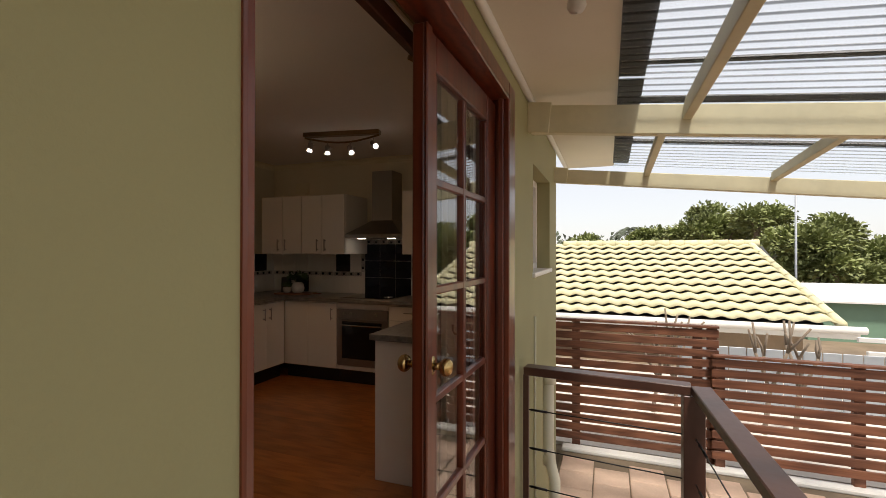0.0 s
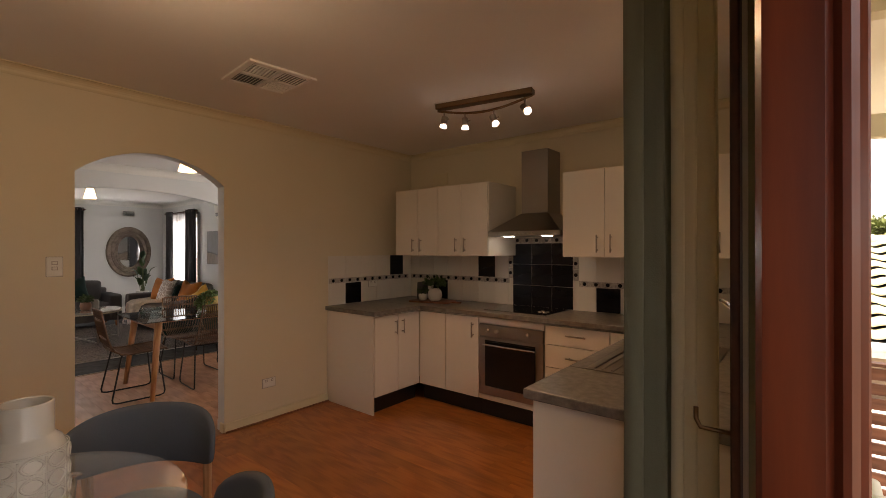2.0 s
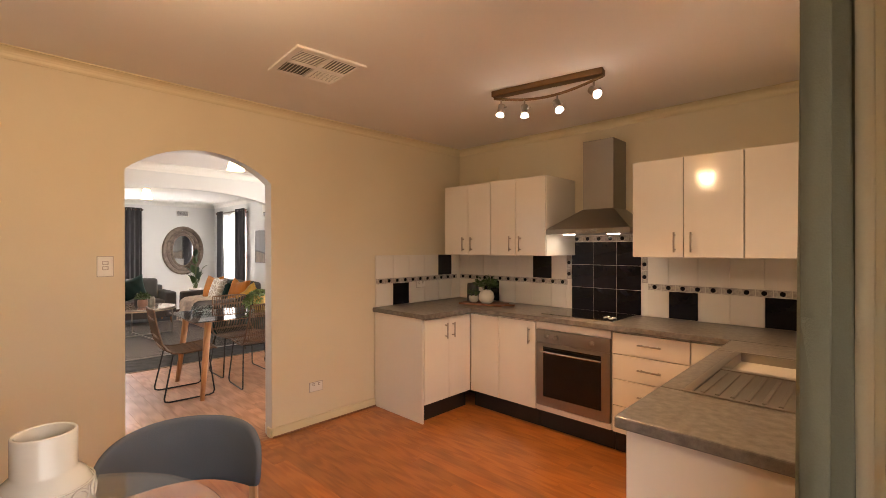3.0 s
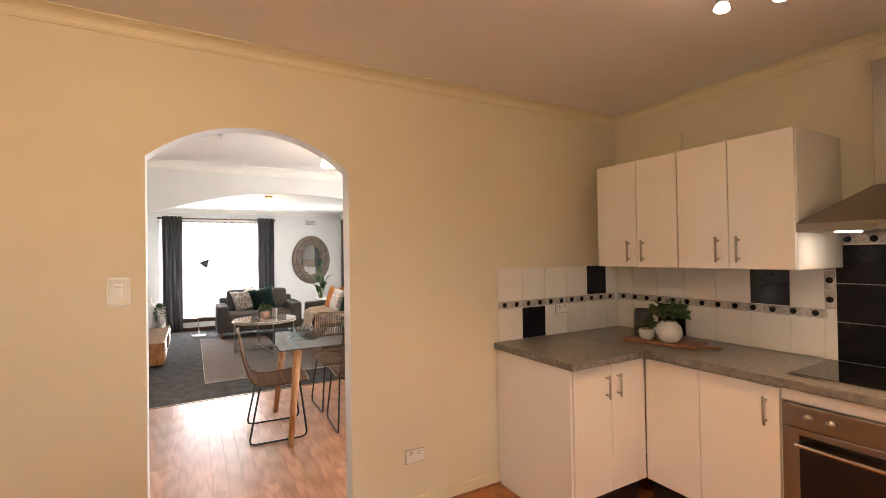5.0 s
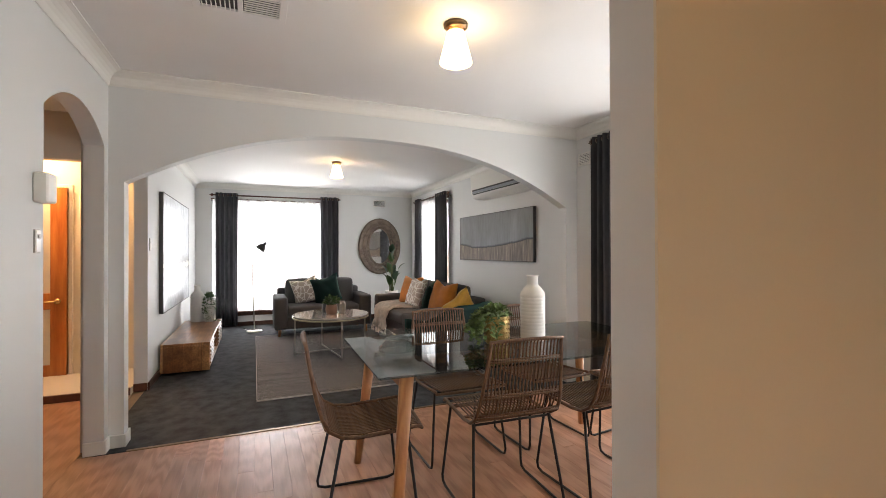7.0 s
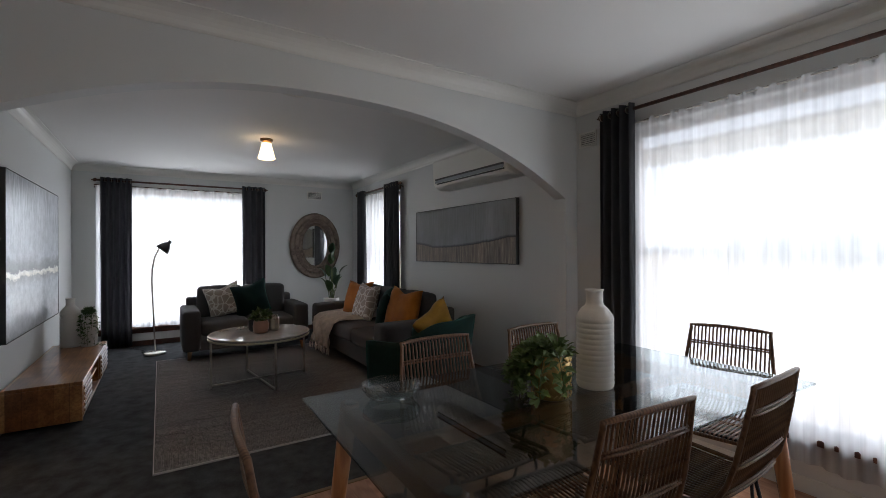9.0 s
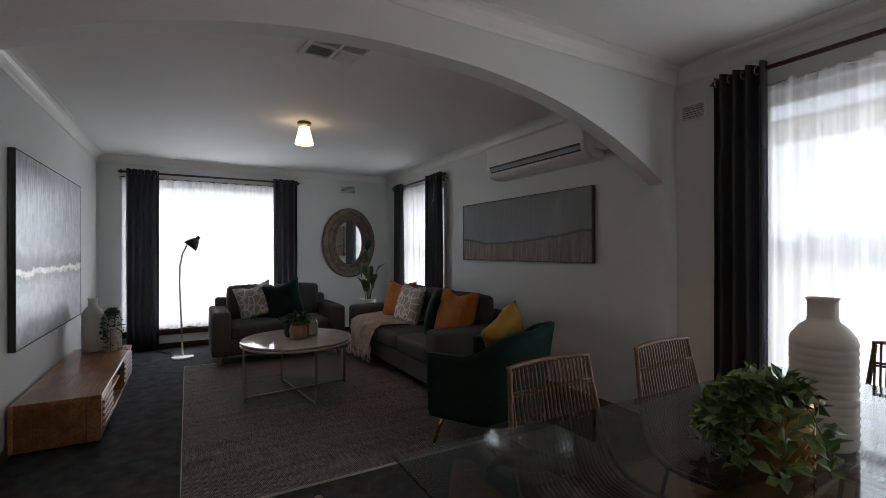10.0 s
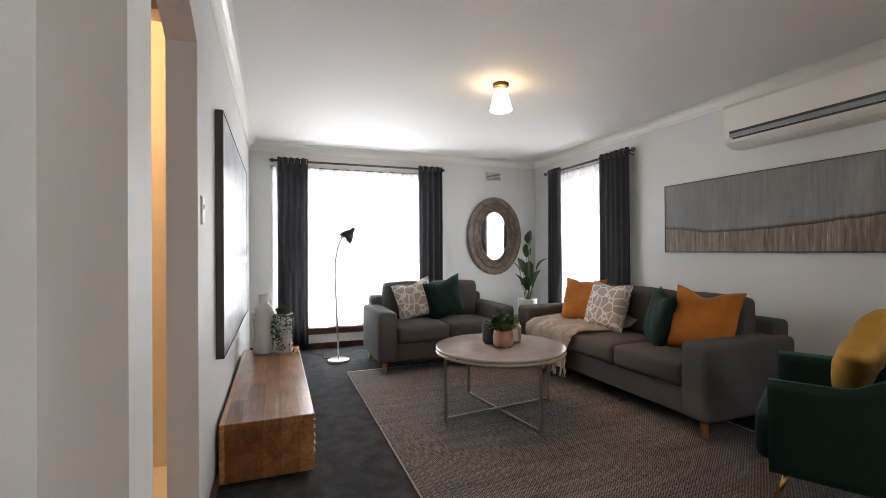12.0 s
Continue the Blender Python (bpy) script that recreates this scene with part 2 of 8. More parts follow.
def structure(name, bm, material, label="", category="", parent=None):
    ob = part(name, bm, material, parent)
    return tagged(ob, label, category, kind="structure")


def boxes(*specs, bevel=0.0):
    bm = bmesh.new()
    for a, b in specs:
        box(bm, a, b, bevel)
    return bm


def arch_head(bm, axis, lo, hi, spring_lo, spring_hi, apex, top, f0, f1, n=28, fullness=0.0):
    """The wall above an arched opening that spans lo..hi along axis ('x' or 'y'), between the faces f0 and f1."""
    half, mid = (hi - lo) / 2, (lo + hi) / 2
    rise = apex - (spring_lo + spring_hi) / 2
    rad = (half * half + rise * rise) / (2 * rise)

    def at(a, f, z):
        return bm.verts.new((a, f, z) if axis == "x" else (f, a, z))
    rows = []
    for i in range(n + 1):
        a = lo + (hi - lo) * i / n
        tilt = spring_lo + (spring_hi - spring_lo) * i / n - (spring_lo + spring_hi) / 2
        z = apex - rad + math.sqrt(max(0, rad * rad - (a - mid) ** 2)) + tilt
        if fullness:
            z = apex - rise * (abs(a - mid) / half) ** fullness + tilt
        rows.append((at(a, f0, z), at(a, f1, z), at(a, f1, top), at(a, f0, top)))
    for p, q in zip(rows, rows[1:]):
        for k in range(4):
            bm.faces.new((p[k], q[k], q[(k + 1) % 4], p[(k + 1) % 4]))
    bm.faces.new(rows[0])
    bm.faces.new(rows[-1][::-1])


# ---- structure ----
CEIL, CEIL_L = 2.5, 2.465     # kitchen and hall; dining and living
XE, XI = -0.33, -0.53          # kitchen's outside wall: outer and inner face
XA, XB = -3.945, -4.055        # arch wall between kitchen and dining
YK, YN = 4.85, 5.02            # back wall of the kitchen, window wall of dining and living
YS, YL = 1.20, 1.165           # wall behind dining, picture wall of the living room
XC, XD = -6.92, -7.03          # wide arch between dining and living
XW = -11.93                    # far window wall of the living room
DOOR = (0.652, 2.42, 2.21)      # rough opening of the outside door

structure("floor", boxes(((XA, -2.2, -0.12), (XI, YK + 0.02, -0.012))), MAT["soil"], "timber floor base under laminate", "floor")
structure("floor_carpet", boxes(((XW - 0.02, YL - 0.02, -0.12), (-6.83, YN, 0.0))), MAT["carpet"], "charcoal cut-pile carpet in living room", "carpet")
structure("floor_dining", boxes(((-6.83, -2.2, -0.12), (XA, YN, -0.012)), ((-9.6, -2.2, -0.12), (-6.83, YL - 0.02, -0.012))), MAT["soil"], "timber floor base under laminate", "floor")
structure("ceiling", boxes(((XA, -2.3, CEIL), (XI, YK, CEIL + 0.08))), MAT["ceiling_paint"], "white painted plaster kitchen ceiling", "ceiling")
structure("ceiling_dining", boxes(((XC, YS, CEIL_L), (XB, YN, CEIL + 0.08))), MAT["ceiling_paint"], "white painted plaster dining ceiling", "ceiling")
structure("ceiling_living", boxes(((XW, YL, CEIL_L), (XD, YN, CEIL + 0.08))), MAT["ceiling_paint"], "white painted plaster living room ceiling", "ceiling")
structure("ceiling_hall", boxes(((-9.6, -2.3, CEIL), (XB, YL - 0.1, CEIL + 0.08))), MAT["ceiling_paint"], "white painted plaster hall ceiling", "ceiling")

# outside wall of the kitchen, with door and window openings
WIN = (3.03, 3.87, 1.27, 1.965)
bm = boxes(((XI, -2.3, -0.7), (XE, DOOR[0], CEIL)), ((XI, DOOR[0], DOOR[2]), (XE, DOOR[1], CEIL)), ((XI, DOOR[0], -0.5), (XE, DOOR[1], -0.02)),
           ((XI, DOOR[1], -0.7), (XE, WIN[0], CEIL)), ((XI, WIN[0], -0.7), (XE, WIN[1], WIN[2])), ((XI, WIN[0], WIN[3]), (XE, WIN[1], CEIL)), ((XI, WIN[1], -0.7), (XE, 4.34, CEIL)), ((XI, 4.34, -0.7), (XE - 0.10, 5.1, CEIL)))
structure("wall_east", bm, MAT["render_wall"], "cream-green rendered outside wall with french door", "wall")
bm = boxes(((XI - 0.012, -2.3, 0), (XI - 0.001, DOOR[0], CEIL)), ((XI - 0.012, DOOR[1], 0), (XI - 0.001, WIN[0], CEIL)), ((XI - 0.012, WIN[0], 0), (XI - 0.001, WIN[1], WIN[2])),
           ((XI - 0.012, DOOR[0], DOOR[2]), (XI - 0.001, DOOR[1], CEIL)), ((XI - 0.012, WIN[0], WIN[3]), (XI - 0.001, WIN[1], CEIL)), ((XI - 0.012, WIN[1], 0), (XI - 0.001, YK, CEIL)))
structure("wall_lining_east", bm, MAT["cream_paint"], "cream painted plaster inside outer wall", "wall")
structure("wall_kitchen_back", boxes(((XA, YK, 0), (XI - 0.012, 5.1, CEIL))), MAT["cream_paint"], "cream painted kitchen wall above tiles", "wall")
structure("wall_kitchen_south", boxes(((XA, -2.3, 0), (XI, -2.2, CEIL))), MAT["cream_paint"], "plain cream painted kitchen wall", "wall")

# wall with the narrow arch: cream on the kitchen side, grey on the dining side
xm = XA - 0.006
for nm, f0, f1, mat, lab in (("wall_arch_kitchen", XA, xm, "cream_paint", "cream painted wall with arched doorway"), ("wall_arch_dining", xm, XB, "grey_paint", "pale grey wall with arched doorway")):
    bm = boxes(((f0, -2.3, 0), (f1, 1.80, CEIL)), ((f0, 2.72, 0), (f1, 5.1, CEIL)))
    arch_head(bm, "y", 1.80, 2.72, 1.928, 1.928, 2.105, CEIL, f0, f1)
    structure(nm, bm, MAT[mat], lab, "wall")

# wide arch
bm = boxes(((XC, YS, 0), (XD, 1.288, CEIL)), ((XC, 4.885, 0), (XD, YN, CEIL)))
arch_head(bm, "y", 1.288, 4.885, 1.748, 1.705, 2.192, CEIL, XC, XD, 48, 2.3)
structure("wall_wide_arch", bm, MAT["grey_paint"], "pale grey wall with wide flat arch", "wall")

# wall behind the dining table, with the arch to the hall
bm = boxes(((XB, YS - 0.11, 0), (-5.95, YS, CEIL)), ((-6.84, YS - 0.11, 0), (XC, YS, CEIL)))
arch_head(bm, "x", -6.84, -5.95, 1.96, 1.96, 2.12, CEIL, YS - 0.11, YS)
structure("wall_dining_south", bm, MAT["grey_paint"], "pale grey wall with arched hall doorway", "wall")

# picture wall of the living room, with an opening to the hall
bm = boxes(((-8.285, YL - 0.11, 0), (XW - 0.2, YL, CEIL)), ((XC, YL - 0.11, 0), (-7.08, YL, CEIL)))
arch_head(bm, "x", -8.285, -7.08, 2.02, 2.02, 2.19, CEIL, YL - 0.11, YL)
structure("wall_living_south", bm, MAT["grey_paint"], "pale grey wall beside hall opening", "wall")

# window walls
W1 = (1.44, 3.48, 0.25, 2.165)      # far window, along y
W2 = (-11.42, -10.10, 0.25, 2.165)  # living side window, along x
W3 = (-6.46, -4.36, 0.30, 2.16)    # dining window, along x
bm = boxes(((XW - 0.22, YL - 0.11, -0.3), (XW, W1[0], CEIL)), ((XW - 0.22, W1[1], -0.3), (XW, YN + 0.22, CEIL)), ((XW - 0.22, W1[0], -0.3), (XW, W1[1], W1[2])), ((XW - 0.22, W1[0], W1[3]), (XW, W1[1], CEIL)))
structure("wall_west", bm, MAT["grey_paint"], "pale grey painted window wall", "wall")
bm = bmesh.new()
for a, b in ((XW, W2[0]), (W2[1], W3[0]), (W3[1], XA)):
    box(bm, (a, YN, -0.3), (b, YN + 0.22, CEIL))
for w in (W2, W3):
    box(bm, (w[0], YN, -0.3), (w[1], YN + 0.22, w[2]))
    box(bm, (w[0], YN, w[3]), (w[1], YN + 0.22, CEIL))
structure("wall_north", bm, MAT["grey_paint"], "pale grey painted window wall", "wall")

# hall
structure("wall_hall_end", boxes(((-9.7, -2.3, 0), (-9.6, YL - 0.11, CEIL))), MAT["hall_paint"], "warm white hall end wall", "wall")
structure("wall_hall_south", boxes(((-9.7, -2.4, 0), (XB, -2.3, CEIL))), MAT["hall_paint"], "warm white hall wall", "wall")

# roof over everything
structure("roof", boxes(((-12.6, -2.6, CEIL + 0.3), (-0.36, 5.9, CEIL + 0.4))), MAT["soil"], "flat roof deck above ceilings", "roof")
structure("roof_gap_cover", boxes(((-12.2, -2.4, CEIL + 0.08), (XI, 5.2, CEIL + 0.3))), MAT["soil"], "ceiling void filling under roof", "roof")
structure("ground", boxes(((-400, -400, -0.95), (400, 400, -0.66))), MAT["soil"], "bare dry ground", "ground")

# ---- more materials ----
MAT["gloss_white"] = plain("gloss_white_laminate", (0.80, 0.76, 0.69), 0.12, vary=0.02, grain=20, bump=0.0, coat=0.5)
MAT["worktop"] = plain("speckled_grey_laminate", (0.17, 0.16, 0.15), 0.32, vary=0.45, grain=420, bump=0.05, broad=30)
MAT["black_kick"] = plain("black_plinth_board", (0.012, 0.012, 0.014), 0.4, vary=0.2, grain=40, bump=0.02)
MAT["tile_white"] = plain("white_glazed_tile", (0.78, 0.75, 0.69), 0.12, vary=0.03, grain=8, bump=0.04)
MAT["tile_black"] = plain("black_glazed_tile", (0.006, 0.006, 0.010), 0.16, vary=0.3, grain=8, bump=0.05, spec=0.25)
MAT["grout"] = plain("pale_grout", (0.74, 0.71, 0.66), 0.9, vary=0.1, grain=80, bump=0.2)
MAT["border_tile"] = plain("patterned_border_tile", (0.42, 0.39, 0.36), 0.3, vary=0.45, grain=240, bump=0.1, broad=60)
MAT["steel"] = plain("brushed_stainless_steel", (0.34, 0.315, 0.285), 0.32, 1.0, vary=0.05, grain=15, bump=0.0)
MAT["dull_steel"] = plain("satin_nickel", (0.42, 0.39, 0.35), 0.33, 1.0, vary=0.06, grain=20, bump=0.0)
MAT["chrome"] = plain("polished_chrome", (0.75, 0.75, 0.76), 0.08, 1.0, vary=0.02, grain=10, bump=0.0)
MAT["black_glass"] = plain("black_ceramic_glass", (0.006, 0.006, 0.007), 0.05, vary=0.1, grain=5, bump=0.0)
MAT["bronze"] = plain("antique_bronze", (0.20, 0.13, 0.07), 0.35, 0.9, vary=0.15, grain=60, bump=0.05)
MAT["brass"] = plain("aged_brass", (0.55, 0.38, 0.16), 0.25, 1.0, vary=0.15, grain=60, bump=0.04)
MAT["lamp_glass"] = glow("lit_opal_glass", (1.0, 0.74, 0.42), 3.0)
MAT["warm_lamp_glass"] = glow("lit_warm_opal_glass", (1.0, 0.55, 0.16), 1.3)
MAT["bulb"] = glow("lit_halogen_face", (1.0, 0.93, 0.82), 4.5)
MAT["leaf"] = plain("green_leaf", (0.055, 0.11, 0.03), 0.45, vary=0.45, grain=12, bump=0.15, broad=6)
MAT["leaf_pale"] = plain("fresh_green_leaf", (0.12, 0.19, 0.055), 0.45, vary=0.5, grain=14, bump=0.15, broad=8)
MAT["leaf_dark"] = plain("dark_green_leaf", (0.03, 0.07, 0.03), 0.4, vary=0.4, grain=12, bump=0.15, broad=8)
MAT["stem"] = plain("plant_stem", (0.11, 0.14, 0.05), 0.6, vary=0.3, grain=30, bump=0.2)
MAT["ceramic"] = plain("off_white_glazed_ceramic", (0.60, 0.59, 0.54), 0.2, vary=0.06, grain=25, bump=0.05, coat=0.3)
MAT["matt_ceramic"] = plain("matt_white_ceramic", (0.68, 0.66, 0.62), 0.55, vary=0.06, grain=70, bump=0.12)
MAT["charcoal_ceramic"] = plain("charcoal_ceramic", (0.05, 0.05, 0.05), 0.5, vary=0.2, grain=50, bump=0.1)
MAT["board_wood"] = wooden("chopping_board_wood", (0.16, 0.06, 0.028), (0.28, 0.12, 0.06), (3, 20, 20), 0.45)
MAT["green_curtain"] = plain("sage_curtain_cloth", (0.20, 0.21, 0.15), 0.85, vary=0.12, grain=300, bump=0.3, spec=0.2)
MAT["daylit_lining"] = plain("daylit_cream_lining_cloth", (0.60, 0.56, 0.40), 0.85, vary=0.06, grain=200, bump=0.2, spec=0.2)
MAT["grey_cloth"] = plain("slate_blue_grey_upholstery", (0.10, 0.12, 0.15), 0.9, vary=0.22, grain=320, bump=0.5, spec=0.2)
MAT["oak"] = wooden("pale_oak", (0.36, 0.18, 0.08), (0.52, 0.30, 0.15), (14, 14, 1.5), 0.4)
MAT["rail_paint"] = plain("dark_brown_rail_paint", (0.070, 0.028, 0.018), 0.35, vary=0.2, grain=40, bump=0.12)
MAT["fence_wood"] = wooden("stained_fence_slat", (0.11, 0.038, 0.018), (0.23, 0.09, 0.046), (1.5, 18, 18), 0.6, 0, 0.25)
MAT["pipe"] = plain("cream_painted_pipe", (0.62, 0.58, 0.44), 0.45, vary=0.06, grain=40, bump=0.05)
MAT["roof_tile"] = plain("lichened_concrete_roof_tile", (0.62, 0.58, 0.37), 0.85, vary=0.25, grain=35, bump=0.4, broad=2.0, space="Object")
MAT["fascia"] = plain("white_fascia_paint", (0.74, 0.72, 0.68), 0.5, vary=0.06, grain=20, bump=0.05)
MAT["brick_wall"] = plain("tan_brickwork", (0.36, 0.27, 0.19), 0.85, vary=0.2, grain=30, bump=0.3)
MAT["shed"] = plain("green_painted_steel", (0.16, 0.27, 0.19), 0.5, vary=0.1, grain=20, bump=0.05)
MAT["zinc"] = plain("galvanised_sheet", (0.34, 0.37, 0.40), 0.5, 0.3, vary=0.12, grain=15, bump=0.05)
MAT["bark"] = plain("pale_bark", (0.20, 0.16, 0.12), 0.9, vary=0.3, grain=40, bump=0.6)
MAT["tree_leaf"] = plain("gum_foliage", (0.19, 0.22, 0.075), 0.6, vary=0.5, grain=3, bump=0.2, broad=0.8)
MAT["far_leaf"] = plain("far_woodland", (0.10, 0.12, 0.08), 0.8, vary=0.4, grain=1.5, bump=0.2, broad=0.3)


def corrugated_light():
    m, n, l, b = tree("clear_corrugated_sheet", 0.25)
    out = n["Material Output"]
    f = noise_node(n, l, coords(n, l, (1, 3, 1)), 1.4, 4)
    tr = n.new("ShaderNodeBsdfTransparent")
    tl = n.new("ShaderNodeBsdfTranslucent")
    tl.inputs[0].default_value = (0.85, 0.87, 0.88, 1)
    tr.inputs[0].default_value = (0.9, 0.93, 0.95, 1)
    m1 = n.new("ShaderNodeMixShader")
    r = n.new("ShaderNodeMapRange")
    r.inputs["To Min"].default_value, r.inputs["To Max"].default_value = 0.04, 0.24
    l.new(f, r.inputs[0])
    l.new(r.outputs[0], m1.inputs[0])
    l.new(tr.outputs[0], m1.inputs[1])
    l.new(tl.outputs[0], m1.inputs[2])
    # grime that settles in the valleys
    w = n.new("ShaderNodeTexWave")
    w.bands_direction = "Y"
    w.inputs["Scale"].default_value, w.inputs["Distortion"].default_value = 2 * math.pi / 20 / 0.076, 0.0
    l.new(coords(n, l), w.inputs["Vector"])
    dirt = n.new("ShaderNodeBsdfDiffuse")
    dirt.inputs[0].default_value = (0.03, 0.032, 0.035, 1)
    g = ramp(n, l, w.outputs["Fac"], [(0.84, (0, 0, 0)), (0.97, (0.7, 0.7, 0.7))])
    m2 = n.new("ShaderNodeMixShader")
    l.new(g, m2.inputs[0])
    l.new(m1.outputs[0], m2.inputs[1])
    l.new(dirt.outputs[0], m2.inputs[2])
    l.new(m2.outputs[0], out.inputs[0])
    return m


MAT["corrugated"] = corrugated_light()


# ---- trim of the rooms ----
def cornice_run(bm, a, b, inward, drop):
    """Cove between wall and ceiling from a to b; inward points into the room."""
    a, b, inw = Vector(a), Vector(b), Vector(inward)
    prof = [(0, drop), (0.006, drop), (0.012, drop - 0.012)]
    prof += [(0.012 + (drop - 0.018) * (1 - math.cos(k * math.pi / 10)), (drop - 0.012) - (drop - 0.018) * math.sin(k * math.pi / 10)) for k in range(1, 6)]
    prof += [(drop, 0.006), (drop, 0), (0, 0)]
    rings = []
    for p in (a, b):
        rings.append([bm.verts.new(p + inw * u - Vector((0, 0, w))) for u, w in prof])
    k = len(prof)
    for i in range(k):
        bm.faces.new((rings[0][i], rings[0][(i + 1) % k], rings[1][(i + 1) % k], rings[1][i]))
    bm.faces.new(rings[0])
    bm.faces.new(rings[1][::-1])


def cornice(name, runs, mat, label, drop=0.09):
    bm = bmesh.new()
    for a, b, inw in runs:
        cornice_run(bm, a, b, inw, drop)
    structure(name, bm, MAT[mat], label, "cornice")


C = CEIL
D = CEIL_L
xi = XI - 0.012
cornice("trim_cornice_kitchen", [((XA, -2.2, C), (XA, YK, C), (1, 0, 0)), ((XA, YK, C), (xi, YK, C), (0, -1, 0)), ((xi, -2.2, C), (xi, YK, C), (-1, 0, 0))], "cream_trim", "cream plaster cove cornice", 0.06)
cornice("trim_cornice_dining", [((XB, YS, D), (XB, YN, D), (-1, 0, 0)), ((XC, YS, D), (XC, YN, D), (1, 0, 0)), ((XC, YN, D), (XB, YN, D), (0, -1, 0)), ((XC, YS, D), (XB, YS, D), (0, 1, 0))], "trim_paint", "white plaster cove cornice")
cornice("trim_cornice_living", [((XW, YL, D), (XW, YN, D), (1, 0, 0)), ((XD, YL, D), (XD, YN, D), (-1, 0, 0)), ((XW, YN, D), (XD, YN, D), (0, -1, 0)), ((XW, YL, D), (XD, YL, D), (0, 1, 0))], "trim_paint", "white plaster cove cornice")


def skirting(name, runs, mat, h, label):
    bm = bmesh.new()
    for a, b in runs:
        box(bm, (a[0], a[1], 0.001), (b[0], b[1], h), 0.003)
    structure(name, bm, MAT[mat], label, "baseboard")


skirting("baseboard_kitchen", [((XA, -2.2), (XA + 0.014, 1.80)), ((XA, 2.72), (XA + 0.014, 3.69)), ((XA, 2.705), (XA - 0.055, 2.719))], "cream_trim", 0.075, "cream painted timber skirting board")
skirting("baseboard_dining", [((XB - 0.014, YS), (XB, 1.80)), ((XB - 0.014, 2.72), (XB, YN)), ((XC, YS), (XC + 0.014, 1.288)), ((XC - 0.11, 1.288), (XC + 0.014, 1.302)), ((-6.84, YS), (XC + 0.014, YS + 0.014)), ((-6.84, YS - 0.11), (-6.826, YS + 0.014)), ((XC + 0.0, YN - 0.014), (XB, YN)), ((-5.95, YS), (XB - 0.014, YS + 0.014))], "trim_paint", 0.085, "white painted timber skirting board")
skirting("baseboard_living", [((XW, YL), (XW + 0.016, YN)), ((XW + 0.016, YN - 0.016), (XD, YN)), ((XW + 0.016, YL), (-8.285, YL + 0.016)), ((-8.285, YL - 0.11), (-8.271, YL))], "dark_wood", 0.07, "dark stained timber skirting board")
structure("trim_floor_joint", boxes(((-6.845, 1.32, -0.002), (-6.815, YN - 0.016, 0.005)), bevel=0.002), MAT["bronze"], "thin dark bronze strip between carpet and boards", "floor trim")
skirting("baseboard_quad", [((XA + 0.014, 2.72), (XA + 0.026, 3.69)), ((XA + 0.014, -2.2), (XA + 0.026, 1.80))], "board_wood", 0.014, "thin brown timber quad moulding")

# ---- outside door ----
frame_ob = thing("door_1", None, "red-brown stained timber french door frame", "door frame", kind="structure")
part("frame_jamb", boxes(((-0.46, DOOR[0], -0.02), (-0.322, 0.672, DOOR[2])), bevel=0.004), MAT["door_wood"], frame_ob)
part("frame_jamb", boxes(((-0.46, 2.278, -0.02), (-0.322, DOOR[1], DOOR[2])), bevel=0.004), MAT["door_wood"], frame_ob)
part("frame_head", boxes(((-0.46, 0.672, 2.13), (-0.322, 2.278, DOOR[2])), bevel=0.004), MAT["door_wood"], frame_ob)
part("door_stop", boxes(((-0.372, 2.253, 0.013), (-0.347, 2.2775, 2.13)), ((-0.40, 0.672, 0.0), (-0.375, 0.697, 2.13)), bevel=0.003), MAT["door_wood"], frame_ob)
part("threshold", boxes(((-0.5, 0.672, -0.02), (-0.31, 2.278, 0.012)), bevel=0.004), MAT["dark_wood"], frame_ob)

part("inner_casing", boxes(((-0.563, 2.365, 0.0), (XI - 0.0125, 2.43, 2.20)), ((-0.575, 0.62, 2.135), (XI - 0.0125, 2.364, 2.20)), ((-0.575, 0.62, 0.0), (XI - 0.0125, 0.685, 2.134)), bevel=0.004), MAT["dark_wood"], frame_ob, "dark inner door casing")
bm = bmesh.new()
tube(bm, [(-0.562, 2.39, 0.98), (-0.63, 2.39, 0.98), (-0.64, 2.39, 1.0), (-0.64, 2.39, 1.03)], 0.006, 8)
part("tieback_hook", bm, MAT["bronze"], frame_ob, "small dark curtain hook", smooth=True)


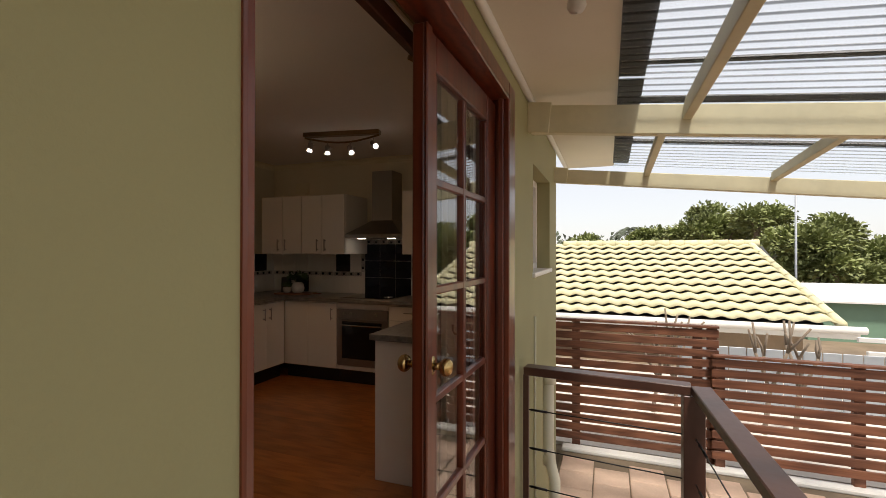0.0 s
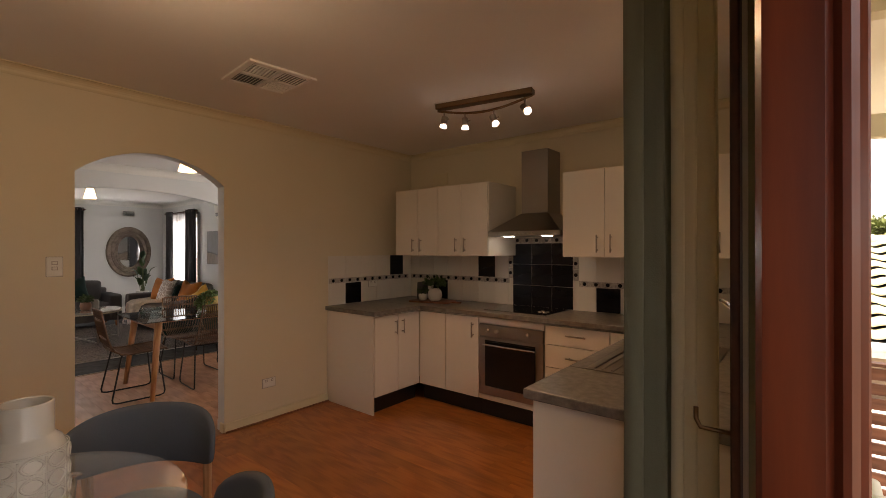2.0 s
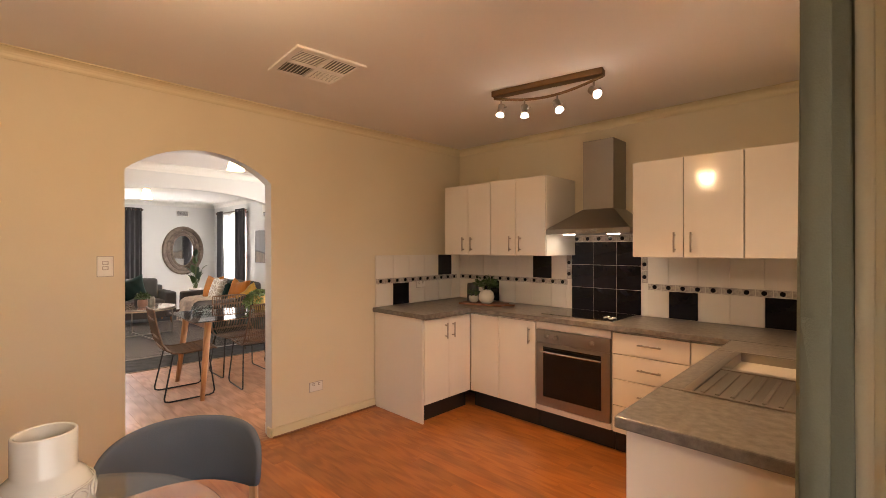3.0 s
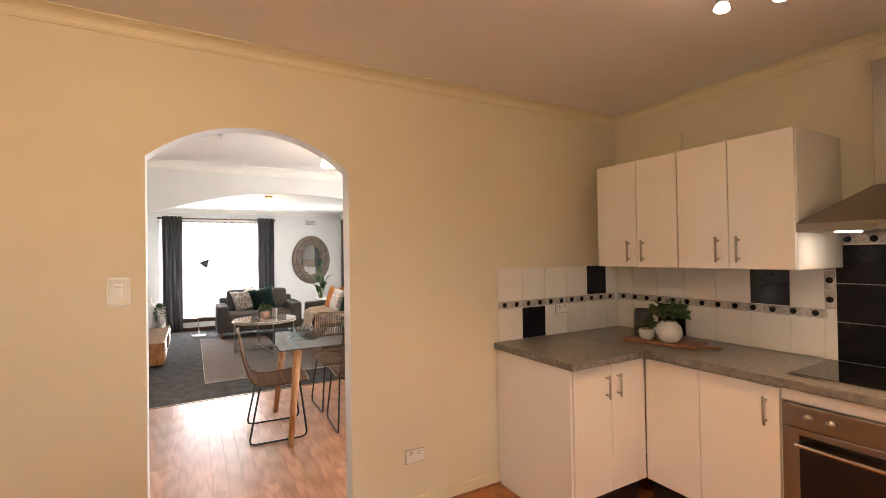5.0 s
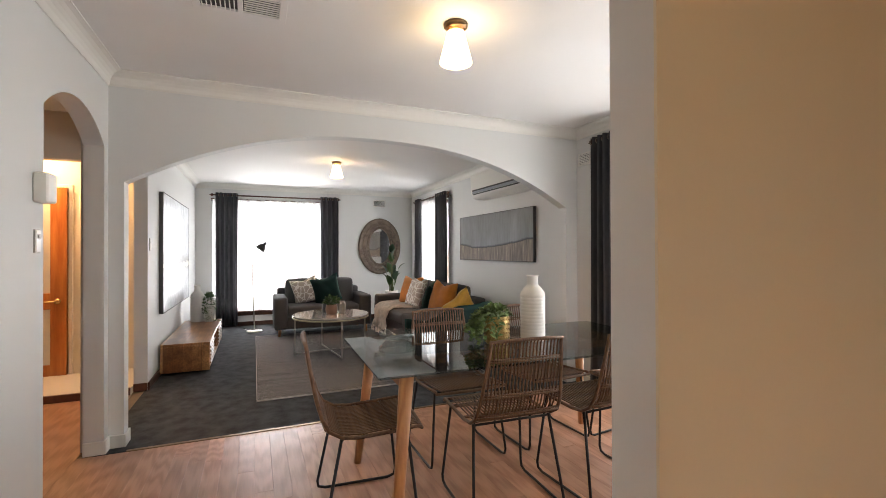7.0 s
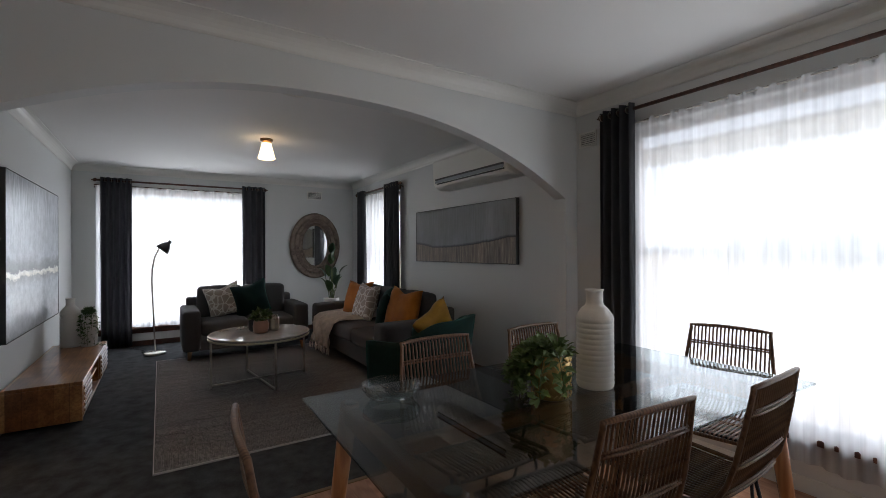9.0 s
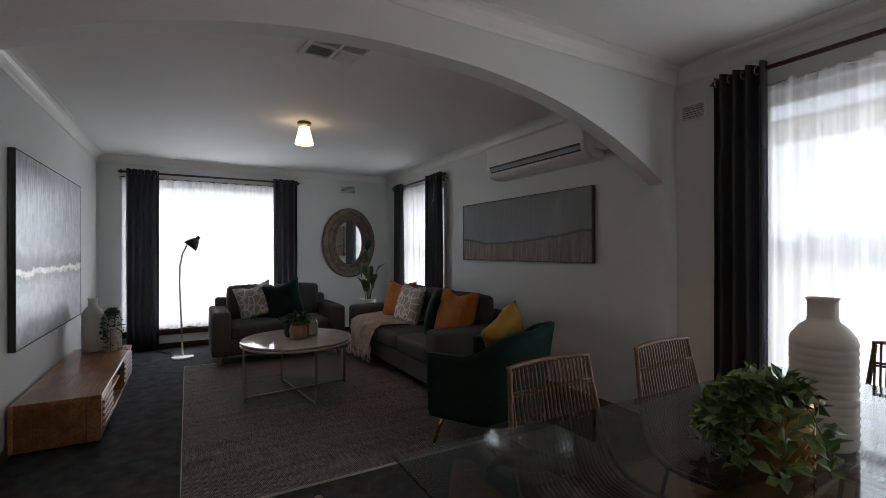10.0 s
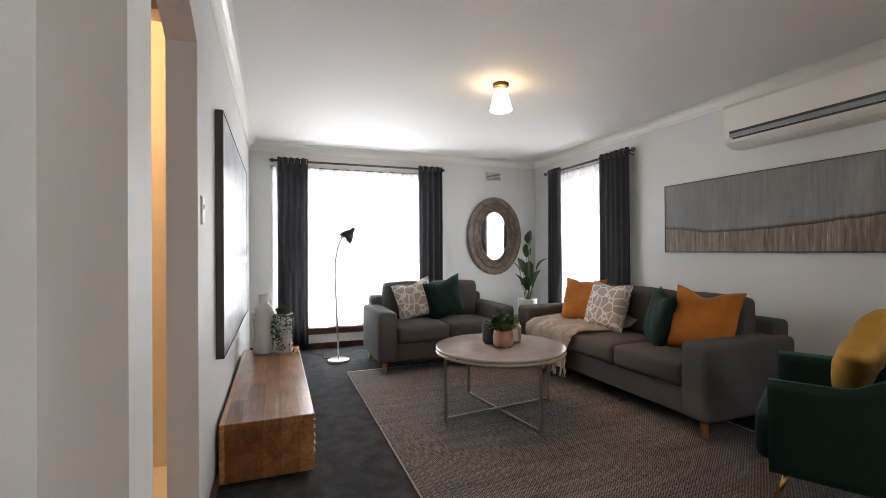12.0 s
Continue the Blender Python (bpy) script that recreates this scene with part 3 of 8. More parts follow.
def french_leaf(m):
    """One glazed leaf, hinge at the origin, running along local -y; outside is +x."""
    w, h, th = 0.823, 2.11, 0.04
    hinge, meet, top = 0.135, 0.10, 0.115
    mid = -(hinge + w - meet) / 2
    leaf = thing("french_door_leaf", m, "closed red-brown timber french door leaf, ten small panes", "door")
    part("hinge_stile", boxes(((-th, -hinge, 0.01), (0, 0, h)), bevel=0.004), MAT["door_wood"], leaf)
    part("meeting_stile", boxes(((-th, -w, 0.01), (0, -w + meet, h)), ((0.0, -w, 0.01), (0.012, -w + 0.04, h)), bevel=0.004), MAT["door_wood"], leaf)
    part("rail", boxes(((-th, -w + meet, h - top), (0, -hinge, h)), bevel=0.004), MAT["door_wood"], leaf)
    part("rail", boxes(((-th, -w + meet, 0.01), (0, -hinge, 0.21)), bevel=0.004), MAT["door_wood"], leaf)
    z0, z1 = 0.21, h - top
    rows = 5
    part("glazing_bar", boxes(((-0.034, mid - 0.014, z0), (-0.006, mid + 0.014, z1)), bevel=0.004), MAT["door_wood"], leaf)
    for k in range(1, rows):
        z = z0 + (z1 - z0) * k / rows
        part("glazing_bar", boxes(((-0.033, -w + meet, z - 0.014), (-0.007, -hinge, z + 0.014)), bevel=0.004), MAT["door_wood"], leaf)
    for k in range(rows):
        za, zb = z0 + (z1 - z0) * k / rows, z0 + (z1 - z0) * (k + 1) / rows
        for ya, yb in ((-w + meet, mid), (mid, -hinge)):
            bm = boxes(((-0.022, ya, za), (-0.018, yb, zb)))
            p = part("pane", bm, MAT["glass"], leaf)
            p.visible_shadow = False
            for q in (((-0.012, ya + 0.004, za + 0.012), (-0.004, ya + 0.016, zb - 0.012)), ((-0.012, yb - 0.016, za + 0.012), (-0.004, yb - 0.004, zb - 0.012))):
                part("glazing_bead", boxes(q, bevel=0.003), MAT["door_wood"], leaf)
    for s in (1, -1):
        bm = bmesh.new()
        base = 0.0 if s > 0 else -th
        for r, a, b in ((0.030, 0, 0.006), (0.011, 0.006, 0.035)):
            tube(bm, [(base + s * a, -w + 0.055, 1.05), (base + s * b, -w + 0.055, 1.05)], r, 16)
        bmesh.ops.create_uvsphere(bm, u_segments=16, v_segments=10, radius=0.028, matrix=Matrix.Translation((base + s * 0.052, -w + 0.055, 1.05)) @ Matrix.Diagonal((0.8, 1, 1, 1)))
        part("door_knob", bm, MAT["brass"], leaf, "round brass door knob", smooth=True)
    return leaf


french_leaf(pose(-0.388, 2.273, 0, 0, 0, -1.5))

# kitchen window over the sink
win = thing("window_1", None, "small kitchen window with timber frame", "window", kind="structure")
part("window_frame", boxes(((-0.49, WIN[0], WIN[2]), (-0.43, WIN[0] + 0.05, WIN[3])), ((-0.49, WIN[1] - 0.05, WIN[2]), (-0.43, WIN[1], WIN[3])), ((-0.49, WIN[0] + 0.05, WIN[2]), (-0.43, WIN[1] - 0.05, WIN[2] + 0.05)), ((-0.49, WIN[0] + 0.05, WIN[3] - 0.05), (-0.43, WIN[1] - 0.05, WIN[3])), bevel=0.003), MAT["fascia"], win)
p = part("window_pane", boxes(((-0.462, WIN[0] + 0.05, WIN[2] + 0.05), (-0.458, WIN[1] - 0.05, WIN[3] - 0.05))), MAT["glass"], win)
p.visible_shadow = False
part("window_sill", boxes(((-0.43, WIN[0] - 0.02, WIN[2] - 0.025), (-0.31, WIN[1] + 0.02, WIN[2] + 0.006)), bevel=0.005), MAT["fascia"], win)


# ---- curtains ----
def pleated(bm, along, start, end, fixed, z0, z1, pleats, depth, thick=0.004, seed=0, flare=0.15, rows=14):
    """Hanging cloth with rounded pleats; along 'x' or 'y'."""
    rnd = random.Random(seed)
    n = pleats * 10
    ph = [rnd.uniform(-0.5, 0.5) for _ in range(pleats + 1)]
    am = [rnd.uniform(0.75, 1.15) for _ in range(pleats + 1)]
    grid = []
    for j in range(rows + 1):
        t = j / rows
        z = z1 + (z0 - z1) * t
        row = []
        for i in range(n + 1):
            s = i / n
            k = min(pleats - 1, int(s * pleats))
            wob = ph[k] * (1 - (s * pleats - k)) + ph[k + 1] * (s * pleats - k)
            d = depth * am[k] * math.sin(2 * math.pi * (s * pleats + 0.12 * wob * t)) * (1 + flare * t) + 0.006 * math.sin(3 * t + 7 * s)
            a = start + (end - start) * s + 0.01 * wob * t
            row.append(bm.verts.new((a, fixed + d, z) if along == "x" else (fixed + d, a, z)))
        grid.append(row)
    for j in range(rows):
        for i in range(n):
            f = bm.faces.new((grid[j][i], grid[j][i + 1], grid[j + 1][i + 1], grid[j + 1][i]))
            f.smooth = True
    bmesh.ops.solidify(bm, geom=bm.faces, thickness=thick)


door_curtain = thing("door_curtain", pose(-0.755, 2.172, 0, 0, 0, -18.5), "long sage-grey curtain hanging inside french door", "curtain")
bm = bmesh.new()
pleated(bm, "y", 0.0, 0.20, 0.0, 0.02, 2.30, 2, 0.030, seed=3)
part("drape", bm, MAT["green_curtain"], door_curtain, smooth=True)
# lining in pale cream: daylight on this edge is put into its colour
bm = bmesh.new()
pleated(bm, "y", 0.185, 0.415, 0.006, 0.02, 2.30, 3, 0.024, seed=8)
part("lining", bm, MAT["daylit_lining"], door_curtain, "cream curtain lining, coloured paler as if daylit", smooth=True)
bm = bmesh.new()
tube(bm, [(0, -0.05, 2.33), (0, 0.44, 2.33)], 0.012, 12)
box(bm, (-0.006, 0.40, 2.324), (0.10, 0.416, 2.336))
part("curtain_rod", bm, MAT["bronze"], door_curtain, smooth=True)

# ---- kitchen ----
def bar_handle(m, parent, length=0.13):
    """A straight bar on two posts, standing off along local +y... the bar runs along local z."""
    bm = bmesh.new()
    tube(bm, [(0, 0.03, -length / 2), (0, 0.03, length / 2)], 0.006, 10)
    for z in (-length * 0.36, length * 0.36):
        tube(bm, [(0, 0, z), (0, 0.03, z)], 0.005, 8)
    return part("handle", bm, MAT["dull_steel"], parent, "satin nickel bar handle", m=m, smooth=True)


def cabinet(name, m, w, d, z0, z1, fronts, label, kick=0.0, category="cabinet"):
    """Box unit: back at local y=0, front at y=d, x from 0 to w. fronts: (x0, x1, z0, z1, handle x, handle z, upright)."""
    c = thing(name, m, label, category)
    if kick:
        part("plinth", boxes(((0.002, 0.02, 0.001), (w - 0.002, d - 0.06, kick))), MAT["black_kick"], c, "black plinth board")
    part("body", boxes(((0, 0.004, max(z0, kick)), (w, d - 0.02, z1)), bevel=0.002), MAT["gloss_white"], c)
    for x0, x1, a, b, hx, hz, up in fronts:
        nm = "door" if up else "drawer_front"
        f = part(nm, boxes(((x0 + 0.002, d - 0.018, a + 0.002), (x1 - 0.002, d, b - 0.002)), bevel=0.002), MAT["gloss_white"], c)
        if hx is not None:
            bar_handle(pose(hx, d, hz, 0, 0 if up else 90, 0), f, 0.13 if up else 0.15)
    return c


KB = 0.86
# unit along the arch wall, faces +x
LEFT = pose(XA + 0.002, 4.28, 0, 0, 0, -90)
cabinet("base_cabinet", LEFT, 0.575, 0.643, 0.15, KB, [(0, 0.285, 0.15, KB - 0.01, 0.24, 0.735, True), (0.285, 0.575, 0.15, KB - 0.01, 0.33, 0.735, True)], "gloss white base cabinet with two doors beside wall", 0.14)
part_panel = tagged(part("end_panel", boxes(((XA + 0.002, 3.685, 0.001), (-3.305, 3.703, KB)), bevel=0.002), MAT["gloss_white"]), "white cabinet end panel standing on floor", "panel")


def back_unit(x0, x1, z0, z1, fronts, label, d=0.57, kick=0.14, name="base_cabinet"):
    """Unit on the back wall that faces -y; fronts given in world x."""
    m = pose(x1, YK - 0.006, 0, 0, 0, 180)
    conv = [(x1 - b, x1 - a, za, zb, None if hx is None else x1 - hx, hz, up) for a, b, za, zb, hx, hz, up in fronts]
    return cabinet(name, m, x1 - x0, d, z0, z1, conv, label, kick)


back_unit(-3.295, -2.61, 0.15, KB, [(-3.295, -2.978, 0.15, KB - 0.01, None, 0, True), (-2.978, -2.612, 0.15, KB - 0.01, -2.665, 0.735, True)], "gloss white corner base cabinet under worktop")
back_unit(-2.608, -1.99, 0.15, KB, [(-2.606, -1.992, 0.80, KB - 0.004, None, 0, False), (-2.606, -1.992, 0.15, 0.195, None, 0, False)], "white oven housing cabinet under hob", d=0.566)
back_unit(-1.986, -1.49, 0.15, KB, [(-1.986, -1.49, 0.70, KB - 0.01, -1.73, 0.785, False), (-1.986, -1.49, 0.525, 0.70, -1.73, 0.615, False), (-1.986, -1.49, 0.34, 0.525, -1.73, 0.435, False), (-1.986, -1.49, 0.15, 0.34, -1.73, 0.25, False)], "gloss white drawer unit with bar handles")
back_unit(-1.486, -1.24, 0.15, KB, [(-1.486, -1.24, 0.15, KB - 0.01, None, 0, True)], "gloss white narrow base cabinet in corner")
# sink run along the outside wall, faces -x
for y0, y1 in ((2.66, 3.44), (3.444, 4.27)):
    cabinet("sink_cabinet", pose(XI - 0.014, y0, 0, 0, 0, 90), y1 - y0, 0.68, 0.15, KB, [(0, (y1 - y0) / 2, 0.15, KB - 0.01, (y1 - y0) / 2 - 0.05, 0.735, True), ((y1 - y0) / 2, y1 - y0, 0.15, KB - 0.01, (y1 - y0) / 2 + 0.05, 0.735, True)], "gloss white base cabinet under sink bench", 0.14)
tagged(part("end_panel", boxes(((-1.235, 2.638, 0.001), (XI - 0.014, 2.656, KB)), bevel=0.002), MAT["gloss_white"]), "white panel closing end of bench", "panel")

# worktop
top = thing("worktop", None, "continuous speckled grey laminate worktop on base cabinets", "worktop")
for a, b in (((XA + 0.001, 3.662, KB + 0.001), (-3.262, 4.245, 0.90)), ((XA + 0.001, 4.2455, KB + 0.001), (XI - 0.013, YK - 0.002, 0.90)), ((-1.265, 2.615, KB + 0.001), (XI - 0.013, 3.04, 0.90)),
             ((-1.265, 3.0405, KB + 0.001), (-1.175, 3.90, 0.90)), ((-0.74, 3.0405, KB + 0.001), (XI - 0.013, 3.90, 0.90)), ((-1.265, 3.9005, KB + 0.001), (XI - 0.013, 4.245, 0.90))):
    bm = bmesh.new()
    box(bm, a, b, 0.006, 2)
    part("worktop_section", bm, MAT["worktop"], top)

# sink with drainer
sink = thing("sink", pose(-0.04, 0.02, 0), "stainless steel sink with ribbed drainer in worktop", "sink")
bm = bmesh.new()
box(bm, (-1.145, 3.01, 0.9005), (-0.69, 3.03, 0.906), 0.002)
box(bm, (-1.145, 3.87, 0.9005), (-0.69, 3.89, 0.906), 0.002)
box(bm, (-1.145, 3.03, 0.9005), (-1.11, 3.87, 0.906), 0.002)
box(bm, (-0.73, 3.03, 0.9005), (-0.69, 3.87, 0.906), 0.002)
box(bm, (-1.11, 3.03, 0.894), (-0.73, 3.45, 0.899))
box(bm, (-1.11, 3.45, 0.894), (-0.73, 3.48, 0.905), 0.002)
part("rim", bm, MAT["steel"], sink)
for k in range(8):
    part("drainer_rib", boxes(((-1.09 + k * 0.047, 3.05, 0.898), (-1.075 + k * 0.047, 3.43, 0.9035)), bevel=0.002), MAT["steel"], sink)
bm = boxes(((-1.11, 3.48, 0.73), (-0.73, 3.87, 0.735)), ((-1.115, 3.48, 0.73), (-1.11, 3.87, 0.90)), ((-0.73, 3.48, 0.73), (-0.725, 3.87, 0.90)), ((-1.11, 3.475, 0.73), (-0.73, 3.48, 0.90)), ((-1.11, 3.87, 0.73), (-0.73, 3.875, 0.90)))
part("bowl", bm, MAT["steel"], sink)
bm = bmesh.new()
tube(bm, [(-0.64, 3.62, 0.90), (-0.64, 3.62, 1.10)] + arc(0, math.pi, 10, lambda a: (-0.64 - 0.09 + 0.09 * math.cos(a), 3.62, 1.10 + 0.09 * math.sin(a))) + [(-0.82, 3.62, 1.06)], 0.011, 12)
part("tap", bm, MAT["chrome"], sink, "tall chrome swan-neck tap", smooth=True)

# upper cabinets
UZ0, UZ1 = 1.375, 2.03
UD = YK - 4.35 - 0.006
for a, b, c in ((-3.69, -3.39, -3.128), (-3.126, -2.855, -2.565), (-1.875, -1.55, -1.22), (-1.218, -0.88, -0.55)):
    back_unit(a, c, UZ0, UZ1, [(a, b, UZ0, UZ1, b - 0.05, 1.475, True), (b, c, UZ0, UZ1, b + 0.05, 1.475, True)], "gloss white wall cabinet with two doors", UD, 0, "wall_cabinet")

# range hood
hood = thing("range_hood", None, "stainless steel canopy range hood with lit lamps", "range hood")
bm = bmesh.new()
hx0, hx1, hy0 = -2.578, -1.895, 4.36
lo = [(hx0, hy0), (hx1, hy0), (hx1, YK - 0.002), (hx0, YK - 0.002)]
hi = [(-2.372, 4.60), (-2.115, 4.60), (-2.115, YK - 0.002), (-2.372, YK - 0.002)]
rings = [[bm.verts.new((x, y, z)) for x, y in lo] for z in (1.547, 1.585)]
for k in range(1, 7):
    t = k / 6
    e = t ** 0.82
    rings.append([bm.verts.new((a[0] + (b[0] - a[0]) * t, a[1] + (b[1] - a[1]) * t, 1.585 + 0.165 * e ** 1.25)) for a, b in zip(lo, hi)])
for a, b in zip(rings, rings[1:]):
    for i in range(4):
        bm.faces.new((a[i], a[(i + 1) % 4], b[(i + 1) % 4], b[i]))
bm.faces.new(rings[0][::-1])
bm.faces.new(rings[-1])
part("canopy", bm, MAT["steel"], hood)
part("chimney", boxes(((-2.370, 4.602, 1.74), (-2.117, YK - 0.002, 2.30)), bevel=0.002), MAT["steel"], hood)
for k in range(5):
    bm = bmesh.new()
    tube(bm, [(-2.30 + k * 0.04, hy0 - 0.004, 1.566), (-2.30 + k * 0.04, hy0 + 0.002, 1.566)], 0.008, 10)
    part("control_button", bm, MAT["dull_steel"], hood, smooth=True)
for x in (-2.42, -2.06):
    bm = bmesh.new()
    tube(bm, [(x, 4.47, 1.5465), (x, 4.47, 1.541)], 0.045, 20)
    part("hood_lamp", bm, MAT["bulb"], hood, "lit round halogen lamp")
    spot_lamp("hood_light", (x, 4.47, 1.535), (x, 4.5, 0), 0.5, (1.0, 0.58, 0.26), 110)

# hob
hob = thing("cooktop", None, "black ceramic glass cooktop with steel rim", "cooktop")
part("rim", boxes(((-2.615, 4.345, 0.9005), (-2.005, 4.80, 0.906)), bevel=0.002), MAT["steel"], hob)
part("glass", boxes(((-2.607, 4.353, 0.9062), (-2.013, 4.792, 0.909)), bevel=0.001), MAT["black_glass"], hob)
for k in range(4):
    bm = bmesh.new()
    lathe(bm, [(0.017, 0.909), (0.017, 0.921), (0.013, 0.928), (0.002, 0.929)], (-2.05 - 0.05 * (k % 2), 4.40 + 0.05 * (k // 2) + 0.02 * (k % 2), 0), 14, cap_high=True)
    part("knob", bm, MAT["chrome"], hob, smooth=True)

# oven
oven = thing("oven", None, "stainless steel wall oven with dark glass door", "oven")
of = 4.266
part("control_panel", boxes(((-2.600, of, 0.695), (-1.998, of + 0.03, 0.795)), bevel=0.002), MAT["steel"], oven)
od = part("oven_door", boxes(((-2.600, of, 0.20), (-1.998, of + 0.03, 0.692)), bevel=0.002), MAT["steel"], oven)
part("window_glass", boxes(((-2.535, of - 0.004, 0.275), (-2.063, of - 0.0005, 0.665)), bevel=0.001), MAT["black_glass"], od, "dark oven door glass")
bm = bmesh.new()
tube(bm, [(-2.535, of, 0.625), (-2.535, of - 0.035, 0.632)] + arc(-1, 1, 12, lambda s: (-2.299 + 0.236 * s, of - 0.045 + 0.01 * s * s, 0.632)) + [(-2.063, of - 0.035, 0.632), (-2.063, of, 0.625)], 0.008, 10)
part("handle", bm, MAT["chrome"], od, "curved chrome oven handle", smooth=True)
for x in (-2.50, -2.42, -2.13):
    bm = bmesh.new()
    tube(bm, [(x, of, 0.748), (x, of - 0.022, 0.748)], 0.017, 16)
    part("knob", bm, MAT["dull_steel"], oven, smooth=True)

# ceiling vents
def ceiling_vent(x, y, half, turn=0.0, ceil=CEIL_L):
    v = thing("ceiling_vent", pose(x, y, ceil, 0, 0, turn), "white square louvred ceiling air vent", "vent", "ceiling vents")
    h = half
    part("frame", boxes(((-h, -h, -0.014), (h, -h + 0.035, -0.0005)), ((-h, h - 0.035, -0.014), (h, h, -0.0005)), ((-h, -h + 0.035, -0.014), (-h + 0.035, h - 0.035, -0.0005)), ((h - 0.035, -h + 0.035, -0.014), (h, h - 0.035, -0.0005)), ((-0.012, -h + 0.035, -0.016), (0.012, h - 0.035, -0.0005)), ((-h + 0.035, -0.012, -0.016), (-0.012, 0.012, -0.0005)), ((0.012, -0.012, -0.016), (h - 0.035, 0.012, -0.0005)), bevel=0.002), MAT["ceiling_paint"], v)
    part("backing", boxes(((-h + 0.03, -h + 0.03, -0.004), (h - 0.03, h - 0.03, -0.001))), MAT["charcoal_ceramic"], v, "dark duct behind slats")
    bm0 = bmesh.new()
    obox(bm0, pose(0, 0, -0.012, 0, 55, 0), (0.006, h - 0.05, 0.0025))
    first = None
    for qx in (-1, 1):
        for qy in (-1, 1):
            for k in range(8):
                off = 0.026 + k * (h - 0.07) / 7.0
                p = pose(qx * off, qy * h * 0.46, 0, 0, 0, 0 if qx > 0 else 180) if qx * qy < 0 else pose(qx * h * 0.46, qy * off, 0, 0, 0, 90 if qy > 0 else 270)
                if first is None:
                    first = part("slat", bm0, MAT["white_plastic"], v, m=p)
                else:
                    o = new("slat", first.data)
                    o.parent, o.matrix_basis = v, p
    return v


ceiling_vent(-3.0, 2.56, 0.208, -4.5, CEIL)
ceiling_vent(-5.59, 2.02, 0.21)
ceiling_vent(-7.67, 2.91, 0.186, 6)


# ceiling lamps with a cone shade
def cone_lamp(x, y, label, ceil=CEIL_L, glass="lamp_glass"):
    o = thing("ceiling_lamp", pose(x, y, ceil), label, "lamp", "cone shade ceiling lamps")
    bm = bmesh.new()
    lathe(bm, [(0.062, -0.0005), (0.062, -0.018), (0.05, -0.028), (0.04, -0.03), (0.04, -0.05), (0.03, -0.052)], seg=28, cap_high=True)
    part("base", bm, MAT["bronze"], o, "round bronze ceiling rose", smooth=True)
    bm = bmesh.new()
    lathe(bm, [(0.046, -0.045), (0.056, -0.09), (0.072, -0.15), (0.083, -0.195), (0.085, -0.205), (0.080, -0.205), (0.068, -0.15), (0.050, -0.09), (0.040, -0.05)], seg=28, cap_low=False)
    part("shade", bm, MAT[glass], o, "lit opal glass cone shade", smooth=True)
    return o


cone_lamp(-9.324, 3.08, "lit opal glass ceiling lamp in living room")
cone_lamp(-5.49, 3.05, "lit opal glass ceiling lamp over dining floor")
cone_lamp(-2.08, 1.60, "lit opal glass ceiling lamp in kitchen", CEIL, "warm_lamp_glass")

# spotlight track
TRACK = pose(-2.17, 3.69, CEIL, 0, 0, 10)
track = thing("spotlight_track", TRACK, "bronze ceiling track with four lit spotlights", "spotlights")
part("ceiling_plate", boxes(((-0.365, -0.034, -0.038), (0.365, 0.034, -0.0005)), bevel=0.003), MAT["bronze"], track)
bm = bmesh.new()
tube(bm, arc(0, 1, 24, lambda u: (-0.36 + 0.72 * u, 0.02 * math.sin(math.pi * u), -0.044 - 0.05 * math.sin(math.pi * u))), 0.009, 8)
part("curved_bar", bm, MAT["bronze"], track, smooth=True)
for x, dx, dy in ((-0.31, -0.01, -0.02), (-0.145, 0.01, -0.02), (0.075, 0.05, -0.03), (0.305, 0.10, -0.08)):
    bow = math.sin(math.pi * (x + 0.36) / 0.72)
    top = Vector((x, 0.02 * bow, -0.05 - 0.05 * bow))
    head = top + Vector((0, 0, -0.062))
    aim = Vector((dx, dy, -0.10)).normalized()
    bm = bmesh.new()
    tube(bm, [top, head], 0.006, 8)
    tube(bm, [head - aim * 0.030, head - aim * 0.026, head + aim * 0.020, head + aim * 0.030], 0.024, 16)
    tube(bm, [head, head + Vector((0.045, -0.01, 0.008))], 0.005, 6)
    sp = part("spot_head", bm, MAT["dull_steel"], track, "satin metal spot holder", smooth=True)
    bm = bmesh.new()
    tube(bm, [head + aim * 0.0305, head + aim * 0.046], 0.020, 16, r_end=0.026)
    part("bulb", bm, MAT["bulb"], sp, "lit halogen bulb", smooth=True)
    spot_lamp("spot_light", TRACK @ (head + aim * 0.075), TRACK @ (head + aim * 2), 4.2, (1.0, 0.60, 0.29), 110)

# things on the worktop
board = thing("chopping_board", None, "brown wooden chopping board on worktop", "board")
bm = bmesh.new()
obox(bm, pose(-3.34, 4.52, 0.9105, 0, 0, 14), (0.44, 0.20, 0.018), 0.006, 2)
obox(bm, pose(-3.09, 4.58, 0.9105, 0, 0, 14), (0.11, 0.035, 0.016), 0.005, 2)
part("board", bm, MAT["board_wood"], board)


